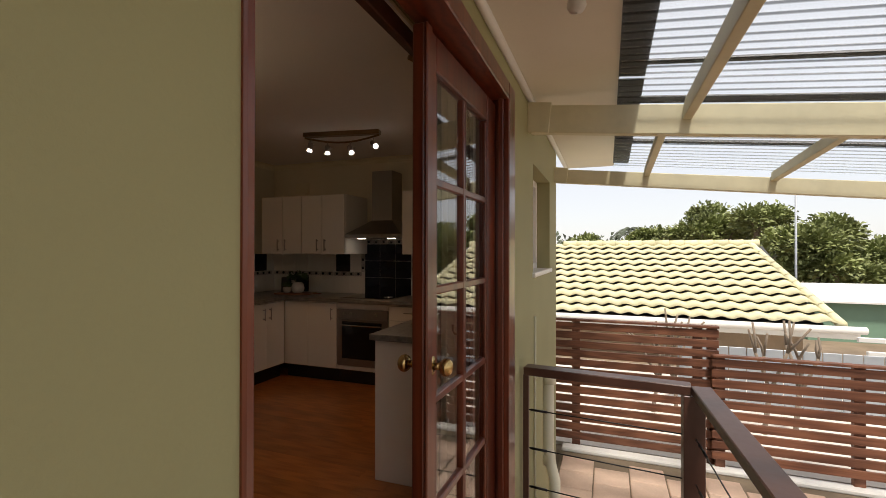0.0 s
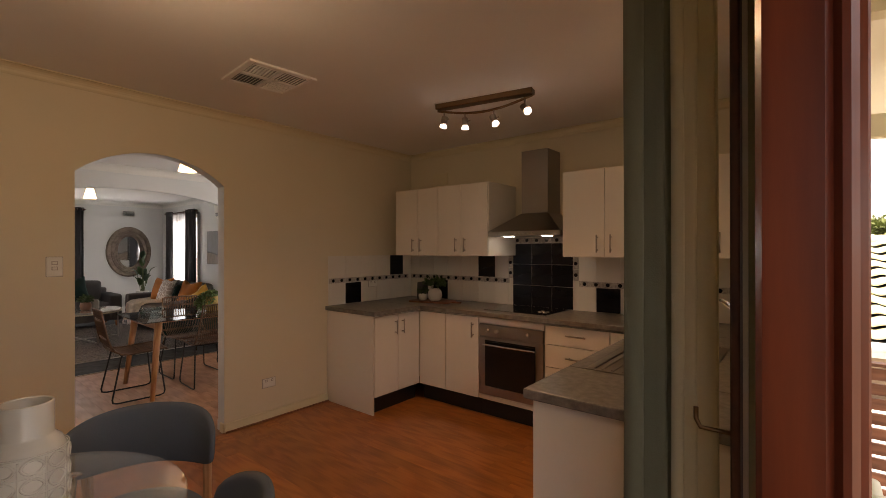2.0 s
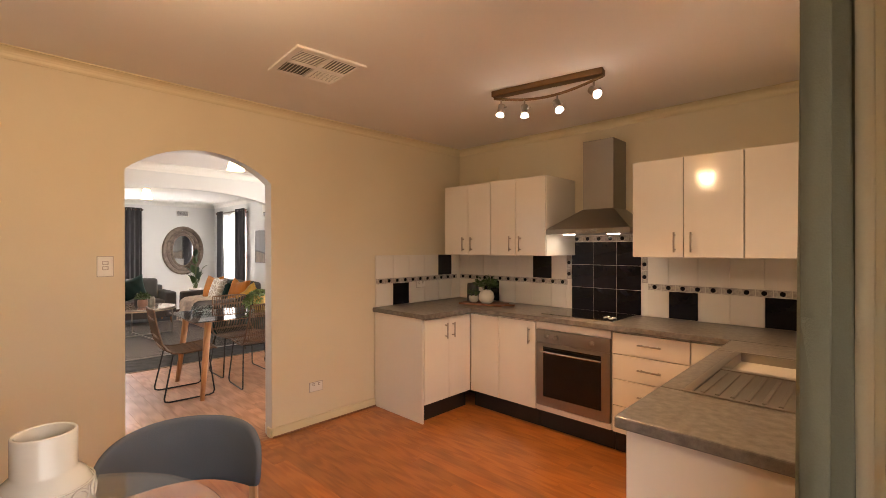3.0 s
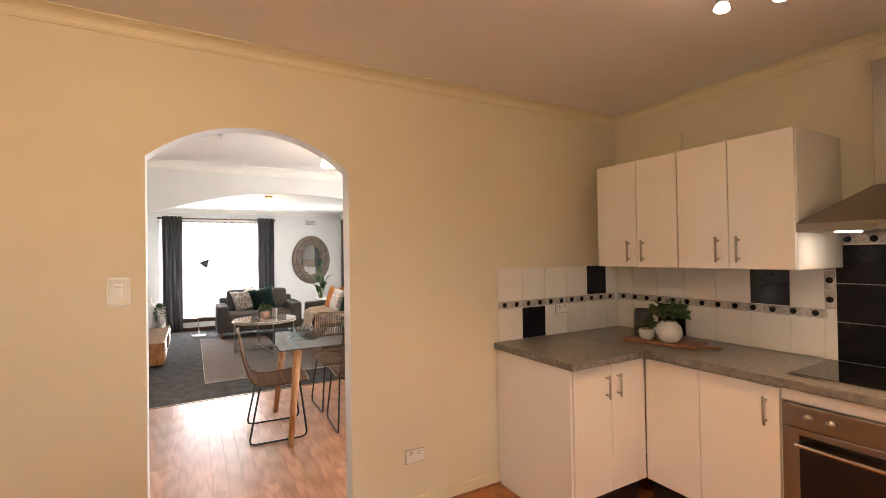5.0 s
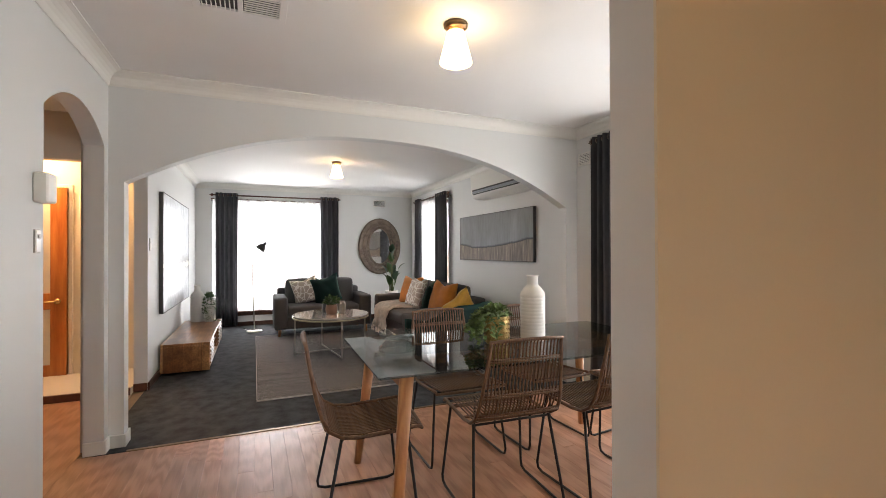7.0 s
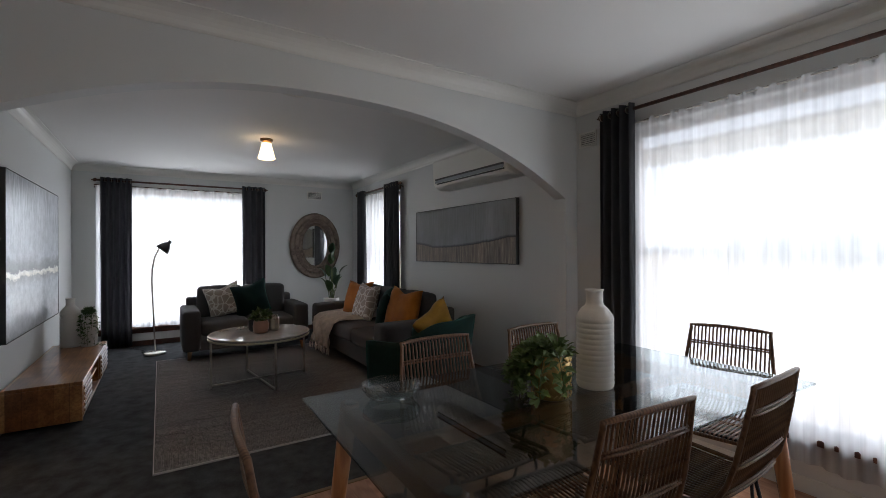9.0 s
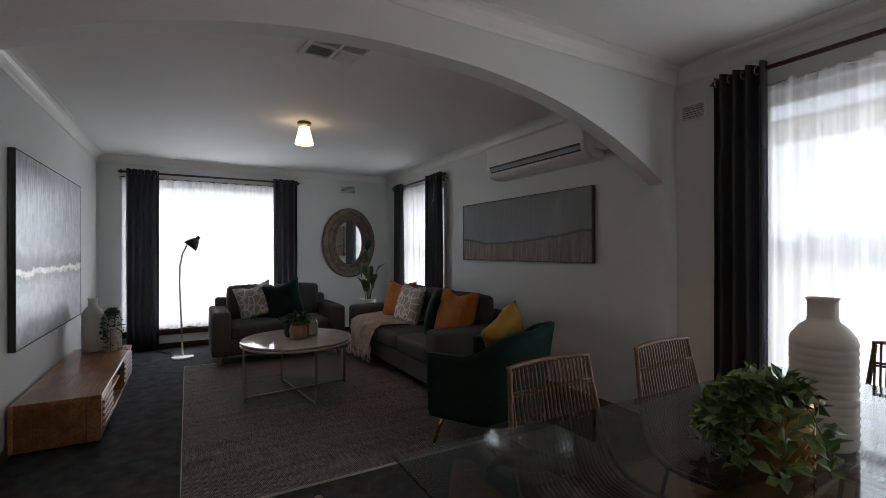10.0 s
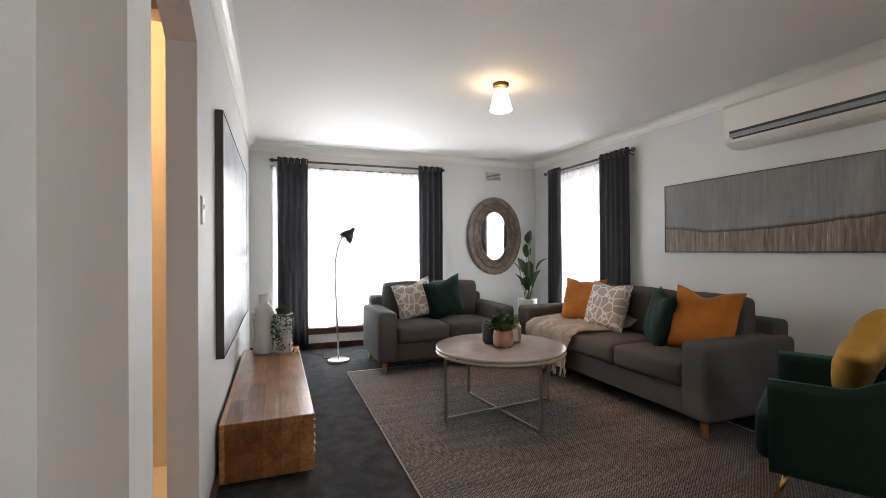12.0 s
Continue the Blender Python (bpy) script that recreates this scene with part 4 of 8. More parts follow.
def leafy(bm, centre, count, spread, size, seed, droop=0.0, up=0.6, curl=0.35):
    """Many small folded leaves about a centre."""
    rnd = random.Random(seed)
    c = Vector(centre)
    for _ in range(count):
        d = Vector((rnd.gauss(0, 1), rnd.gauss(0, 1), abs(rnd.gauss(0, 1)) * up - droop * rnd.random()))
        d.normalize()
        p = c + Vector((d.x * spread[0], d.y * spread[1], d.z * spread[2])) * rnd.uniform(0.35, 1.0)
        a = (d + Vector((rnd.uniform(-0.7, 0.7), rnd.uniform(-0.7, 0.7), rnd.uniform(-0.4, 0.5)))).normalized()
        s = a.cross(Vector((rnd.uniform(-1, 1), rnd.uniform(-1, 1), 1))).normalized()
        n = s.cross(a).normalized()
        L, W = size * rnd.uniform(0.7, 1.3), size * rnd.uniform(0.25, 0.4)
        v = [bm.verts.new(p), bm.verts.new(p + a * L * 0.5 + s * W + n * curl * W), bm.verts.new(p + a * L - n * curl * W), bm.verts.new(p + a * L * 0.5 - s * W + n * curl * W), bm.verts.new(p + a * L * 0.5)]
        bm.faces.new((v[0], v[1], v[4]))
        bm.faces.new((v[1], v[2], v[4]))
        bm.faces.new((v[2], v[3], v[4]))
        bm.faces.new((v[3], v[0], v[4]))


def potted(name, place, profile, mat, seed, count, spread, size, lift, label, droop=0.0, leafmat="leaf", ribs=0, group=""):
    o = thing(name, pose(*place), label, "plant", group)
    bm = bmesh.new()
    lathe(bm, profile, seg=32)
    if ribs:
        for v in bm.verts:
            a = math.atan2(v.co.y, v.co.x)
            k = 1 + 0.035 * math.cos(ribs * a)
            v.co.x *= k
            v.co.y *= k
    part("pot", bm, MAT[mat], o, smooth=True)
    bm = bmesh.new()
    rt = profile[-1][0] if profile[-1][0] > 0.01 else 0.03
    top = max(z for _, z in profile)
    lathe(bm, [(rt * 0.96, top - 0.012), (0.001, top - 0.008)], seg=16, cap_low=False)
    part("potting_soil", bm, MAT["soil"], o, "dark potting soil")
    bm = bmesh.new()
    leafy(bm, (0, 0, top + lift), count, spread, size, seed, droop)
    part("foliage", bm, MAT[leafmat], o, "dense green leaves")
    bm = bmesh.new()
    rnd = random.Random(seed)
    for _ in range(9):
        a, q = rnd.uniform(0, 6.28), rnd.uniform(0.2, 0.8)
        tube(bm, [(rt * 0.5 * math.cos(a), rt * 0.5 * math.sin(a), top - 0.01), (spread[0] * q * math.cos(a), spread[1] * q * math.sin(a), top + lift + spread[2] * 0.5)], 0.0025, 5)
    part("stem", bm, MAT["stem"], o)
    return o


potted("potted_plant", (-3.29, 4.50, 0.92), [(0.04, 0), (0.062, 0.02), (0.074, 0.055), (0.066, 0.095), (0.045, 0.12), (0.042, 0.125)], "matt_ceramic", 11, 170, (0.105, 0.105, 0.085), 0.045, 0.03, "green herb in ribbed white round vase", ribs=18)
potted("potted_plant", (-3.42, 4.47, 0.92), [(0.03, 0), (0.045, 0.02), (0.05, 0.05), (0.045, 0.065)], "ceramic", 12, 90, (0.055, 0.055, 0.06), 0.025, 0.01, "small leafy plant in low white pot")
can = thing("canister", pose(-3.50, 4.55, 0.92), "charcoal ceramic canister on chopping board", "canister")
bm = bmesh.new()
lathe(bm, [(0.058, 0), (0.06, 0.006), (0.055, 0.16), (0.052, 0.175), (0.047, 0.175), (0.05, 0.16), (0.052, 0.02)], seg=32)
part("body", bm, MAT["charcoal_ceramic"], can, smooth=True)


def wall_plate(name, m, w, h, label, switches):
    """Plate on a wall; local y points out of the wall."""
    o = thing(name, m, label, "switch")
    part("plate", boxes(((-w / 2, 0, -h / 2), (w / 2, 0.009, h / 2)), bevel=0.004), MAT["white_plastic"], o)
    # added grey outline, stands in for the shade round the plate's edge
    part("shadow_gap", boxes(((-w / 2 - 0.003, -0.001, -h / 2 - 0.003), (w / 2 + 0.003, 0.003, h / 2 + 0.003))), MAT["dull_steel"], o, "thin grey edge drawn as shade round plate")
    for x, z, sw, sh in switches:
        # grey border in place of the shade in the gap round each rocker
        part("rocker_surround", boxes(((x - sw / 2 - 0.004, 0.004, z - sh / 2 - 0.004), (x + sw / 2 + 0.004, 0.0095, z + sh / 2 + 0.004))), MAT["dull_steel"], o, "grey rim drawn as shade round rocker")
        part("rocker", boxes(((x - sw / 2, 0.0099, z - sh / 2), (x + sw / 2, 0.014, z + sh / 2)), bevel=0.002), MAT["white_plastic"], o)
    return o


wall_plate("light_switch", pose(XA, 1.703, 1.334, 0, 0, -90), 0.075, 0.116, "white double light switch on cream wall", [(0, 0.022, 0.022, 0.014), (0, -0.01, 0.022, 0.014)])
wall_plate("power_outlet", pose(XA, 3.09, 0.31, 0, 0, -90), 0.115, 0.072, "white double power outlet low on wall", [(-0.025, 0.02, 0.012, 0.012), (0.025, 0.02, 0.012, 0.012)])
wall_plate("power_outlet", pose(XA + 0.012, 4.25, 1.08, 0, 0, -90), 0.115, 0.062, "white double power outlet on tiled splashback", [(-0.025, 0.015, 0.012, 0.012), (0.025, 0.015, 0.012, 0.012)])
o = thing("wall_vent", None, "painted wall vent above wall cabinet", "vent")
part("grille", boxes(((-3.60, YK - 0.012, 2.13), (-3.40, YK - 0.0005, 2.26)), bevel=0.002), MAT["cream_trim"], o)

# glass table in the kitchen
gt = thing("glass_table", pose(-2.0, 1.205, 0), "round clear glass table with chrome legs", "table")
bm = bmesh.new()
lathe(bm, [(0.457, 0.729), (0.461, 0.732), (0.461, 0.738), (0.457, 0.741)], seg=72, cap_high=True)
part("tabletop", bm, MAT["glass"], gt, "thick clear glass top")
for k in range(4):
    a = radians(134 + 90 * k)
    bm = bmesh.new()
    tube(bm, [(0.22 * math.cos(a), 0.22 * math.sin(a), 0.005), (0.335 * math.cos(a), 0.335 * math.sin(a), 0.715)], 0.015, 16)
    tube(bm, [(0.335 * math.cos(a), 0.335 * math.sin(a), 0.715), (0.338 * math.cos(a), 0.338 * math.sin(a), 0.7285)], 0.026, 16)
    part("leg", bm, MAT["chrome"], gt, smooth=True)
    bm = bmesh.new()
    tube(bm, [(0.27 * math.cos(a), 0.27 * math.sin(a), 0.3), (0.27 * math.cos(a + math.pi / 2), 0.27 * math.sin(a + math.pi / 2), 0.3)], 0.009, 8)
    part("stretcher", bm, MAT["chrome"], gt, smooth=True)


def quilted_vase():
    o = thing("vase", pose(-1.845, 1.285, 0.7415) @ Matrix.Diagonal((1, 1, 1.05, 1)), "off-white ceramic vase with embossed oval grid", "vase")
    prof = [(0.064, 0), (0.074, 0.006), (0.078, 0.02), (0.079, 0.20), (0.076, 0.215), (0.066, 0.235), (0.054, 0.245), (0.052, 0.25), (0.052, 0.318), (0.049, 0.321), (0.045, 0.318), (0.045, 0.25), (0.066, 0.20), (0.066, 0.02)]
    bm = bmesh.new()
    lathe(bm, prof, seg=48)
    part("body", bm, MAT["ceramic"], o, smooth=True)
    bm0 = bmesh.new()
    pts = arc(0, 2 * math.pi, 18, lambda a: (0.0, 0.018 * math.cos(a) * (1 + 0.12 * math.cos(2 * a) ** 2), 0.015 * math.sin(a)))
    tube(bm0, pts, 0.0028, 6, caps=False)
    first = None
    for r in range(5):
        for k in range(10):
            a = 2 * math.pi * k / 10
            m = Matrix.Rotation(a, 4, "Z") @ Matrix.Translation((0.0785, 0, 0.034 + r * 0.041))
            if first is None:
                first = part("embossed_ring", bm0, MAT["ceramic"], o, m=m, smooth=True)
            else:
                q = new("embossed_ring", first.data)
                q.parent, q.matrix_basis = o, m
    for r in range(6):
        z = 0.0135 + r * 0.041
        bm = bmesh.new()
        tube(bm, arc(0, 2 * math.pi, 40, lambda a: (0.0785 * math.cos(a), 0.0785 * math.sin(a), z)), 0.002, 6, caps=False)
        part("raised_band", bm, MAT["ceramic"], o, smooth=True)
    for k in range(10):
        a = 2 * math.pi * (k + 0.5) / 10
        bm = bmesh.new()
        tube(bm, [(0.0785 * math.cos(a), 0.0785 * math.sin(a), 0.012), (0.0785 * math.cos(a), 0.0785 * math.sin(a), 0.212)], 0.002, 6)
        part("raised_rib", bm, MAT["ceramic"], o, smooth=True)


quilted_vase()
potted("potted_plant", (-2.14, 1.055, 0.7415), [(0.05, 0), (0.06, 0.01), (0.066, 0.10), (0.066, 0.115)], "charcoal_ceramic", 15, 160, (0.10, 0.10, 0.08), 0.05, 0.02, "leafy green plant in dark pot on glass table")

def shell_chair(m):
    """Dining chair with a wrapped backrest above a round seat; faces local -y."""
    o = thing("tub_chair", m, "slate grey upholstered chair with pale wooden legs", "chair", "chairs at glass table")
    bm = bmesh.new()
    n, rows = 36, 10
    loops = []
    for i in range(n + 1):
        u = -1 + 2 * i / n
        a = radians(90 + 78 * u)
        end = max(0.0, 1 - abs(u) ** 3.2) ** 0.5
        half = 0.012 + 0.108 * end
        mid = 0.685 - 0.02 * u * u
        loop = []
        for j in range(2 * rows):
            q = 2 * math.pi * j / (2 * rows)
            e = abs(math.cos(q)) ** 0.45 * (1 if math.cos(q) > 0 else -1)
            z = mid + half * (1 if math.sin(q) > 0 else -1) * abs(math.sin(q)) ** 0.7
            rad = 0.245 + 0.05 * (z - 0.56) + 0.019 * e * (0.25 + 0.75 * end)
            loop.append(bm.verts.new((rad * 1.04 * math.cos(a), rad * math.sin(a), z)))
        loops.append(loop)
    for p, q in zip(loops, loops[1:]):
        bridge(bm, p, q)
    bm.faces.new(loops[0])
    bm.faces.new(loops[-1][::-1])
    part("backrest", bm, MAT["grey_cloth"], o, smooth=True)
    bm = bmesh.new()
    lathe(bm, [(0.17, 0.405), (0.225, 0.41), (0.238, 0.43), (0.236, 0.455), (0.22, 0.470), (0.18, 0.478), (0.001, 0.480)], seg=40)
    part("seat", bm, MAT["grey_cloth"], o, smooth=True)
    bm = bmesh.new()
    lathe(bm, [(0.15, 0.385), (0.20, 0.386), (0.205, 0.404), (0.15, 0.404)], seg=32)
    part("seat_base", bm, MAT["oak"], o)
    for sx in (-1, 1):
        bm = bmesh.new()
        tube(bm, [(sx * 0.15, -0.14, 0.40), (sx * 0.215, -0.205, 0.0)], 0.018, 12, r_end=0.012)
        part("leg", bm, MAT["oak"], o, smooth=True)
        up = part("leg", boxes(((-0.014, -0.02, 0), (0.014, 0.02, 0.745)), bevel=0.006), MAT["oak"], o, m=pose(sx * 0.205, 0.235, 0, 4, sx * 0.5, 0))
        for z in (0.64, 0.71):
            bm = bmesh.new()
            tube(bm, [(0, 0.0202, z), (0, 0.0225, z)], 0.007, 10)
            part("screw", bm, MAT["bronze"], up, "dark screw head")
    return o


c1 = shell_chair(pose(-2.30, 1.625, 0, 0, 0, 56))
copy_thing(c1, pose(-1.65, 1.49, 0, 0, 0, -40))

# ---- materials of dining and living room ----
def acacia_planks():
    """Oiled boards of uneven amber and brown tone, grain along x."""
    m, n, l, b = tree("oiled_acacia_boards", 0.3)
    v = coords(n, l)
    k = n.new("ShaderNodeTexBrick")
    k.inputs["Color1"].default_value, k.inputs["Color2"].default_value = (0.20, 0.075, 0.024, 1), (0.46, 0.225, 0.085, 1)
    k.inputs["Mortar"].default_value = (0.13, 0.05, 0.018, 1)
    k.inputs["Scale"].default_value, k.inputs["Mortar Size"].default_value = 1.0, 0.0012
    k.inputs["Brick Width"].default_value, k.inputs["Row Height"].default_value = 0.62, 0.088
    mp = n.new("ShaderNodeMapping")
    mp.inputs["Location"].default_value = (0.13, 0.02, 0.0)
    l.new(v, mp.inputs[0])
    l.new(mp.outputs[0], k.inputs["Vector"])
    grain = noise_node(n, l, coords(n, l, (1.6, 26, 26)), 2.4, 7, 0.7)
    cloud = noise_node(n, l, coords(n, l, (2.2, 6, 6)), 1.6, 4, 0.6)
    c = mixed(n, l, 1.0, k.outputs["Color"], ramp(n, l, grain, [(0.32, (0.55, 0.48, 0.42)), (0.55, (1, 1, 1)), (0.75, (1.25, 1.22, 1.15))]), "MULTIPLY")
    c = mixed(n, l, 1.0, c, ramp(n, l, cloud, [(0.34, (0.62, 0.55, 0.5)), (0.56, (1, 1, 1)), (0.72, (1.3, 1.3, 1.25))]), "MULTIPLY")
    l.new(c, b.inputs["Base Color"])
    bumped(n, l, b, grain, 0.12)
    b.inputs["Coat Weight"].default_value = 0.25
    return m


MAT["smoke_glass"] = glassy("smoked_table_glass", (0.55, 0.60, 0.60))
MAT["charcoal_cloth"] = plain("charcoal_curtain_cloth", (0.10, 0.10, 0.108), 0.65, vary=0.15, grain=400, bump=0.25, spec=0.25)
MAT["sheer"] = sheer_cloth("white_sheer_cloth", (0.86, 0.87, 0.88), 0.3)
MAT["sofa_cloth"] = plain("dark_grey_woven_upholstery", (0.098, 0.095, 0.096), 0.92, vary=0.25, grain=420, bump=0.5, spec=0.2)
MAT["green_velvet"] = plain("emerald_velvet", (0.0012, 0.020, 0.017), 0.75, vary=0.35, grain=60, bump=0.2, broad=5, spec=0.3)
MAT["mustard"] = plain("mustard_velvet", (0.40, 0.13, 0.010), 0.75, vary=0.25, grain=60, bump=0.2, broad=6, spec=0.3)
MAT["gold_cloth"] = plain("gold_satin_velvet", (0.42, 0.22, 0.02), 0.55, vary=0.25, grain=50, bump=0.15, broad=7, spec=0.4)
for k in ("green_velvet", "mustard", "gold_cloth"):
    MAT[k].node_tree.nodes["Principled BSDF"].inputs["Sheen Weight"].default_value = 0.08
velvet = MAT["green_velvet"].node_tree.nodes["Principled BSDF"].inputs
velvet["Sheen Weight"].default_value, velvet["Sheen Roughness"].default_value, velvet["Sheen Tint"].default_value = 0.25, 0.35, (0.01, 0.30, 0.24, 1)
MAT["throw_cloth"] = plain("cream_knit_throw", (0.74, 0.66, 0.58), 0.95, vary=0.2, grain=180, bump=0.7, broad=14)
MAT["print_beige"] = plain("beige_woven_edge", (0.42, 0.39, 0.36), 0.95, vary=0.25, grain=180, bump=0.5)
MAT["rattan"] = wooden("brown_rattan_cane", (0.06, 0.026, 0.012), (0.17, 0.085, 0.040), (30, 30, 30), 0.5)
MAT["black_metal"] = plain("black_powder_coated_steel", (0.012, 0.011, 0.011), 0.4, 0.3, vary=0.15, grain=60, bump=0.05)
MAT["leg_wood"] = wooden("warm_beech_leg", (0.34, 0.13, 0.045), (0.50, 0.23, 0.09), (16, 16, 1.6), 0.35, 0.15)
MAT["acacia"] = acacia_planks()
MAT["marble"] = plain("polished_pale_marble", (0.44, 0.425, 0.405), 0.05, vary=0.2, grain=9, bump=0.0, broad=4, coat=0.5)
MAT["mirror"] = plain("mirror_glass", (0.86, 0.87, 0.87), 0.01, 1.0, vary=0.0, bump=0.0)
MAT["ash_wood"] = wooden("weathered_grey_brown_timber", (0.09, 0.062, 0.045), (0.20, 0.15, 0.115), (12, 12, 12), 0.6)
MAT["copper_pot"] = plain("blush_copper_glaze", (0.42, 0.24, 0.17), 0.35, 0.4, vary=0.15, grain=30, bump=0.1)
MAT["gold_pot"] = plain("hammered_gold_pot", (0.52, 0.36, 0.14), 0.3, 0.8, vary=0.25, grain=70, bump=0.5)
MAT["champagne"] = plain("champagne_metal", (0.62, 0.56, 0.42), 0.3, 0.7, vary=0.08, grain=40, bump=0.03)
MAT["clear_bowl"] = glassy("clear_bowl_glass", (0.88, 0.92, 0.92))
MAT["door_orange"] = wooden("honey_varnished_door", (0.34, 0.10, 0.022), (0.50, 0.19, 0.05), (12, 12, 1.2), 0.3, 0.2)
MAT["frosted"] = plain("frosted_door_glass", (0.62, 0.58, 0.50), 0.3, vary=0.1, grain=60, bump=0.3)


def leaf_print():
    m, n, l, b = tree("beige_line_print_cloth", 0.9)
    v = coords(n, l)
    w = n.new("ShaderNodeTexVoronoi")
    w.feature, w.distance = "DISTANCE_TO_EDGE", "EUCLIDEAN"
    w.inputs["Scale"].default_value = 13.0
    l.new(v, w.inputs["Vector"])
    c = ramp(n, l, w.outputs["Distance"], [(0.05, (0.72, 0.69, 0.65)), (0.09, (0.40, 0.35, 0.31))])
    l.new(c, b.inputs["Base Color"])
    bumped(n, l, b, noise_node(n, l, v, 300), 0.3)
    return m


MAT["print_cloth"] = leaf_print()


def rug_weave():
    m, n, l, b = tree("herringbone_wool_rug", 0.97, 0, 0.1)
    v = coords(n, l)
    sep = n.new("ShaderNodeSeparateXYZ")
    l.new(v, sep.inputs[0])

    def op(kind, a, c=None):
        x = n.new("ShaderNodeMath")
        x.operation = kind
        for i, s in enumerate((a, c)):
            if s is None:
                continue
            if isinstance(s, (int, float)):
                x.inputs[i].default_value = s
            else:
                l.new(s, x.inputs[i])
        return x.outputs[0]
    zig = op("PINGPONG", op("MULTIPLY", sep.outputs[1], 22.0), 0.5)
    stripe = op("SINE", op("MULTIPLY", op("ADD", op("MULTIPLY", sep.outputs[0], 130.0), op("MULTIPLY", zig, 5.6)), 3.1416))
    g = noise_node(n, l, coords(n, l, (1, 2.2, 1)), 38, 6, 0.7)
    band = noise_node(n, l, coords(n, l, (9, 0.8, 1)), 1.5, 3)
    fac = op("ADD", op("MULTIPLY", stripe, 0.22), op("ADD", op("MULTIPLY", g, 0.75), op("MULTIPLY", band, 0.28)))
    c = ramp(n, l, fac, [(0.2, (0.026, 0.024, 0.023)), (0.5, (0.115, 0.107, 0.102)), (0.8, (0.34, 0.32, 0.305))])
    l.new(c, b.inputs["Base Color"])
    bumped(n, l, b, fac, 0.7, 0.004)
    return m


MAT["rug"] = rug_weave()


def silver_canvas():
    """Silver-grey abstract: palette-knife mottle, a broken white-gold streak under a dark band, drips above it."""
    m, n, l, b = tree("silver_abstract_paint", 0.3)
    v = coords(n, l)
    sep = n.new("ShaderNodeSeparateXYZ")
    l.new(v, sep.inputs[0])
    wob = noise_node(n, l, coords(n, l, (3, 3, 9)), 1.6, 5, 0.65)
    lift = n.new("ShaderNodeMath")          # height with a ragged edge
    lift.operation = "MULTIPLY_ADD"
    l.new(wob, lift.inputs[0])
    lift.inputs[1].default_value = 0.14
    l.new(sep.outputs[2], lift.inputs[2])
    up = n.new("ShaderNodeMapRange")
    up.inputs["From Min"].default_value, up.inputs["From Max"].default_value = -0.565, 0.705
    l.new(lift.outputs[0], up.inputs[0])
    c = ramp(n, l, up.outputs[0], [(0.0, (0.42, 0.43, 0.45)), (0.30, (0.50, 0.52, 0.54)), (0.355, (0.34, 0.34, 0.34)), (0.368, (0.88, 0.84, 0.74)), (0.395, (0.92, 0.90, 0.84)), (0.405, (0.20, 0.20, 0.21)), (0.455, (0.30, 0.31, 0.32)), (0.50, (0.52, 0.54, 0.57)), (1.0, (0.58, 0.60, 0.63))])
    drips = noise_node(n, l, coords(n, l, (14, 14, 2.2)), 3.0, 6, 0.7)
    mottle = noise_node(n, l, coords(n, l, (3, 3, 4)), 3.2, 6, 0.7)
    high = n.new("ShaderNodeMapRange")
    high.inputs["From Min"].default_value, high.inputs["From Max"].default_value = -0.1, 0.4
    high.inputs["To Max"].default_value = 0.75
    l.new(sep.outputs[2], high.inputs[0])
    tone = mixed(n, l, high.outputs[0], ramp(n, l, mottle, [(0.36, (0.74, 0.75, 0.76)), (0.5, (0.95, 0.95, 0.95)), (0.66, (1.2, 1.2, 1.2))]), ramp(n, l, drips, [(0.40, (0.50, 0.51, 0.52)), (0.5, (0.95, 0.95, 0.95)), (0.62, (1.2, 1.2, 1.2))]))
    l.new(mixed(n, l, 1.0, c, tone, "MULTIPLY"), b.inputs["Base Color"])
    b.inputs["Roughness"].default_value, b.inputs["Metallic"].default_value = 0.32, 0.35
    bumped(n, l, b, mottle, 0.7, 0.004)
    return m


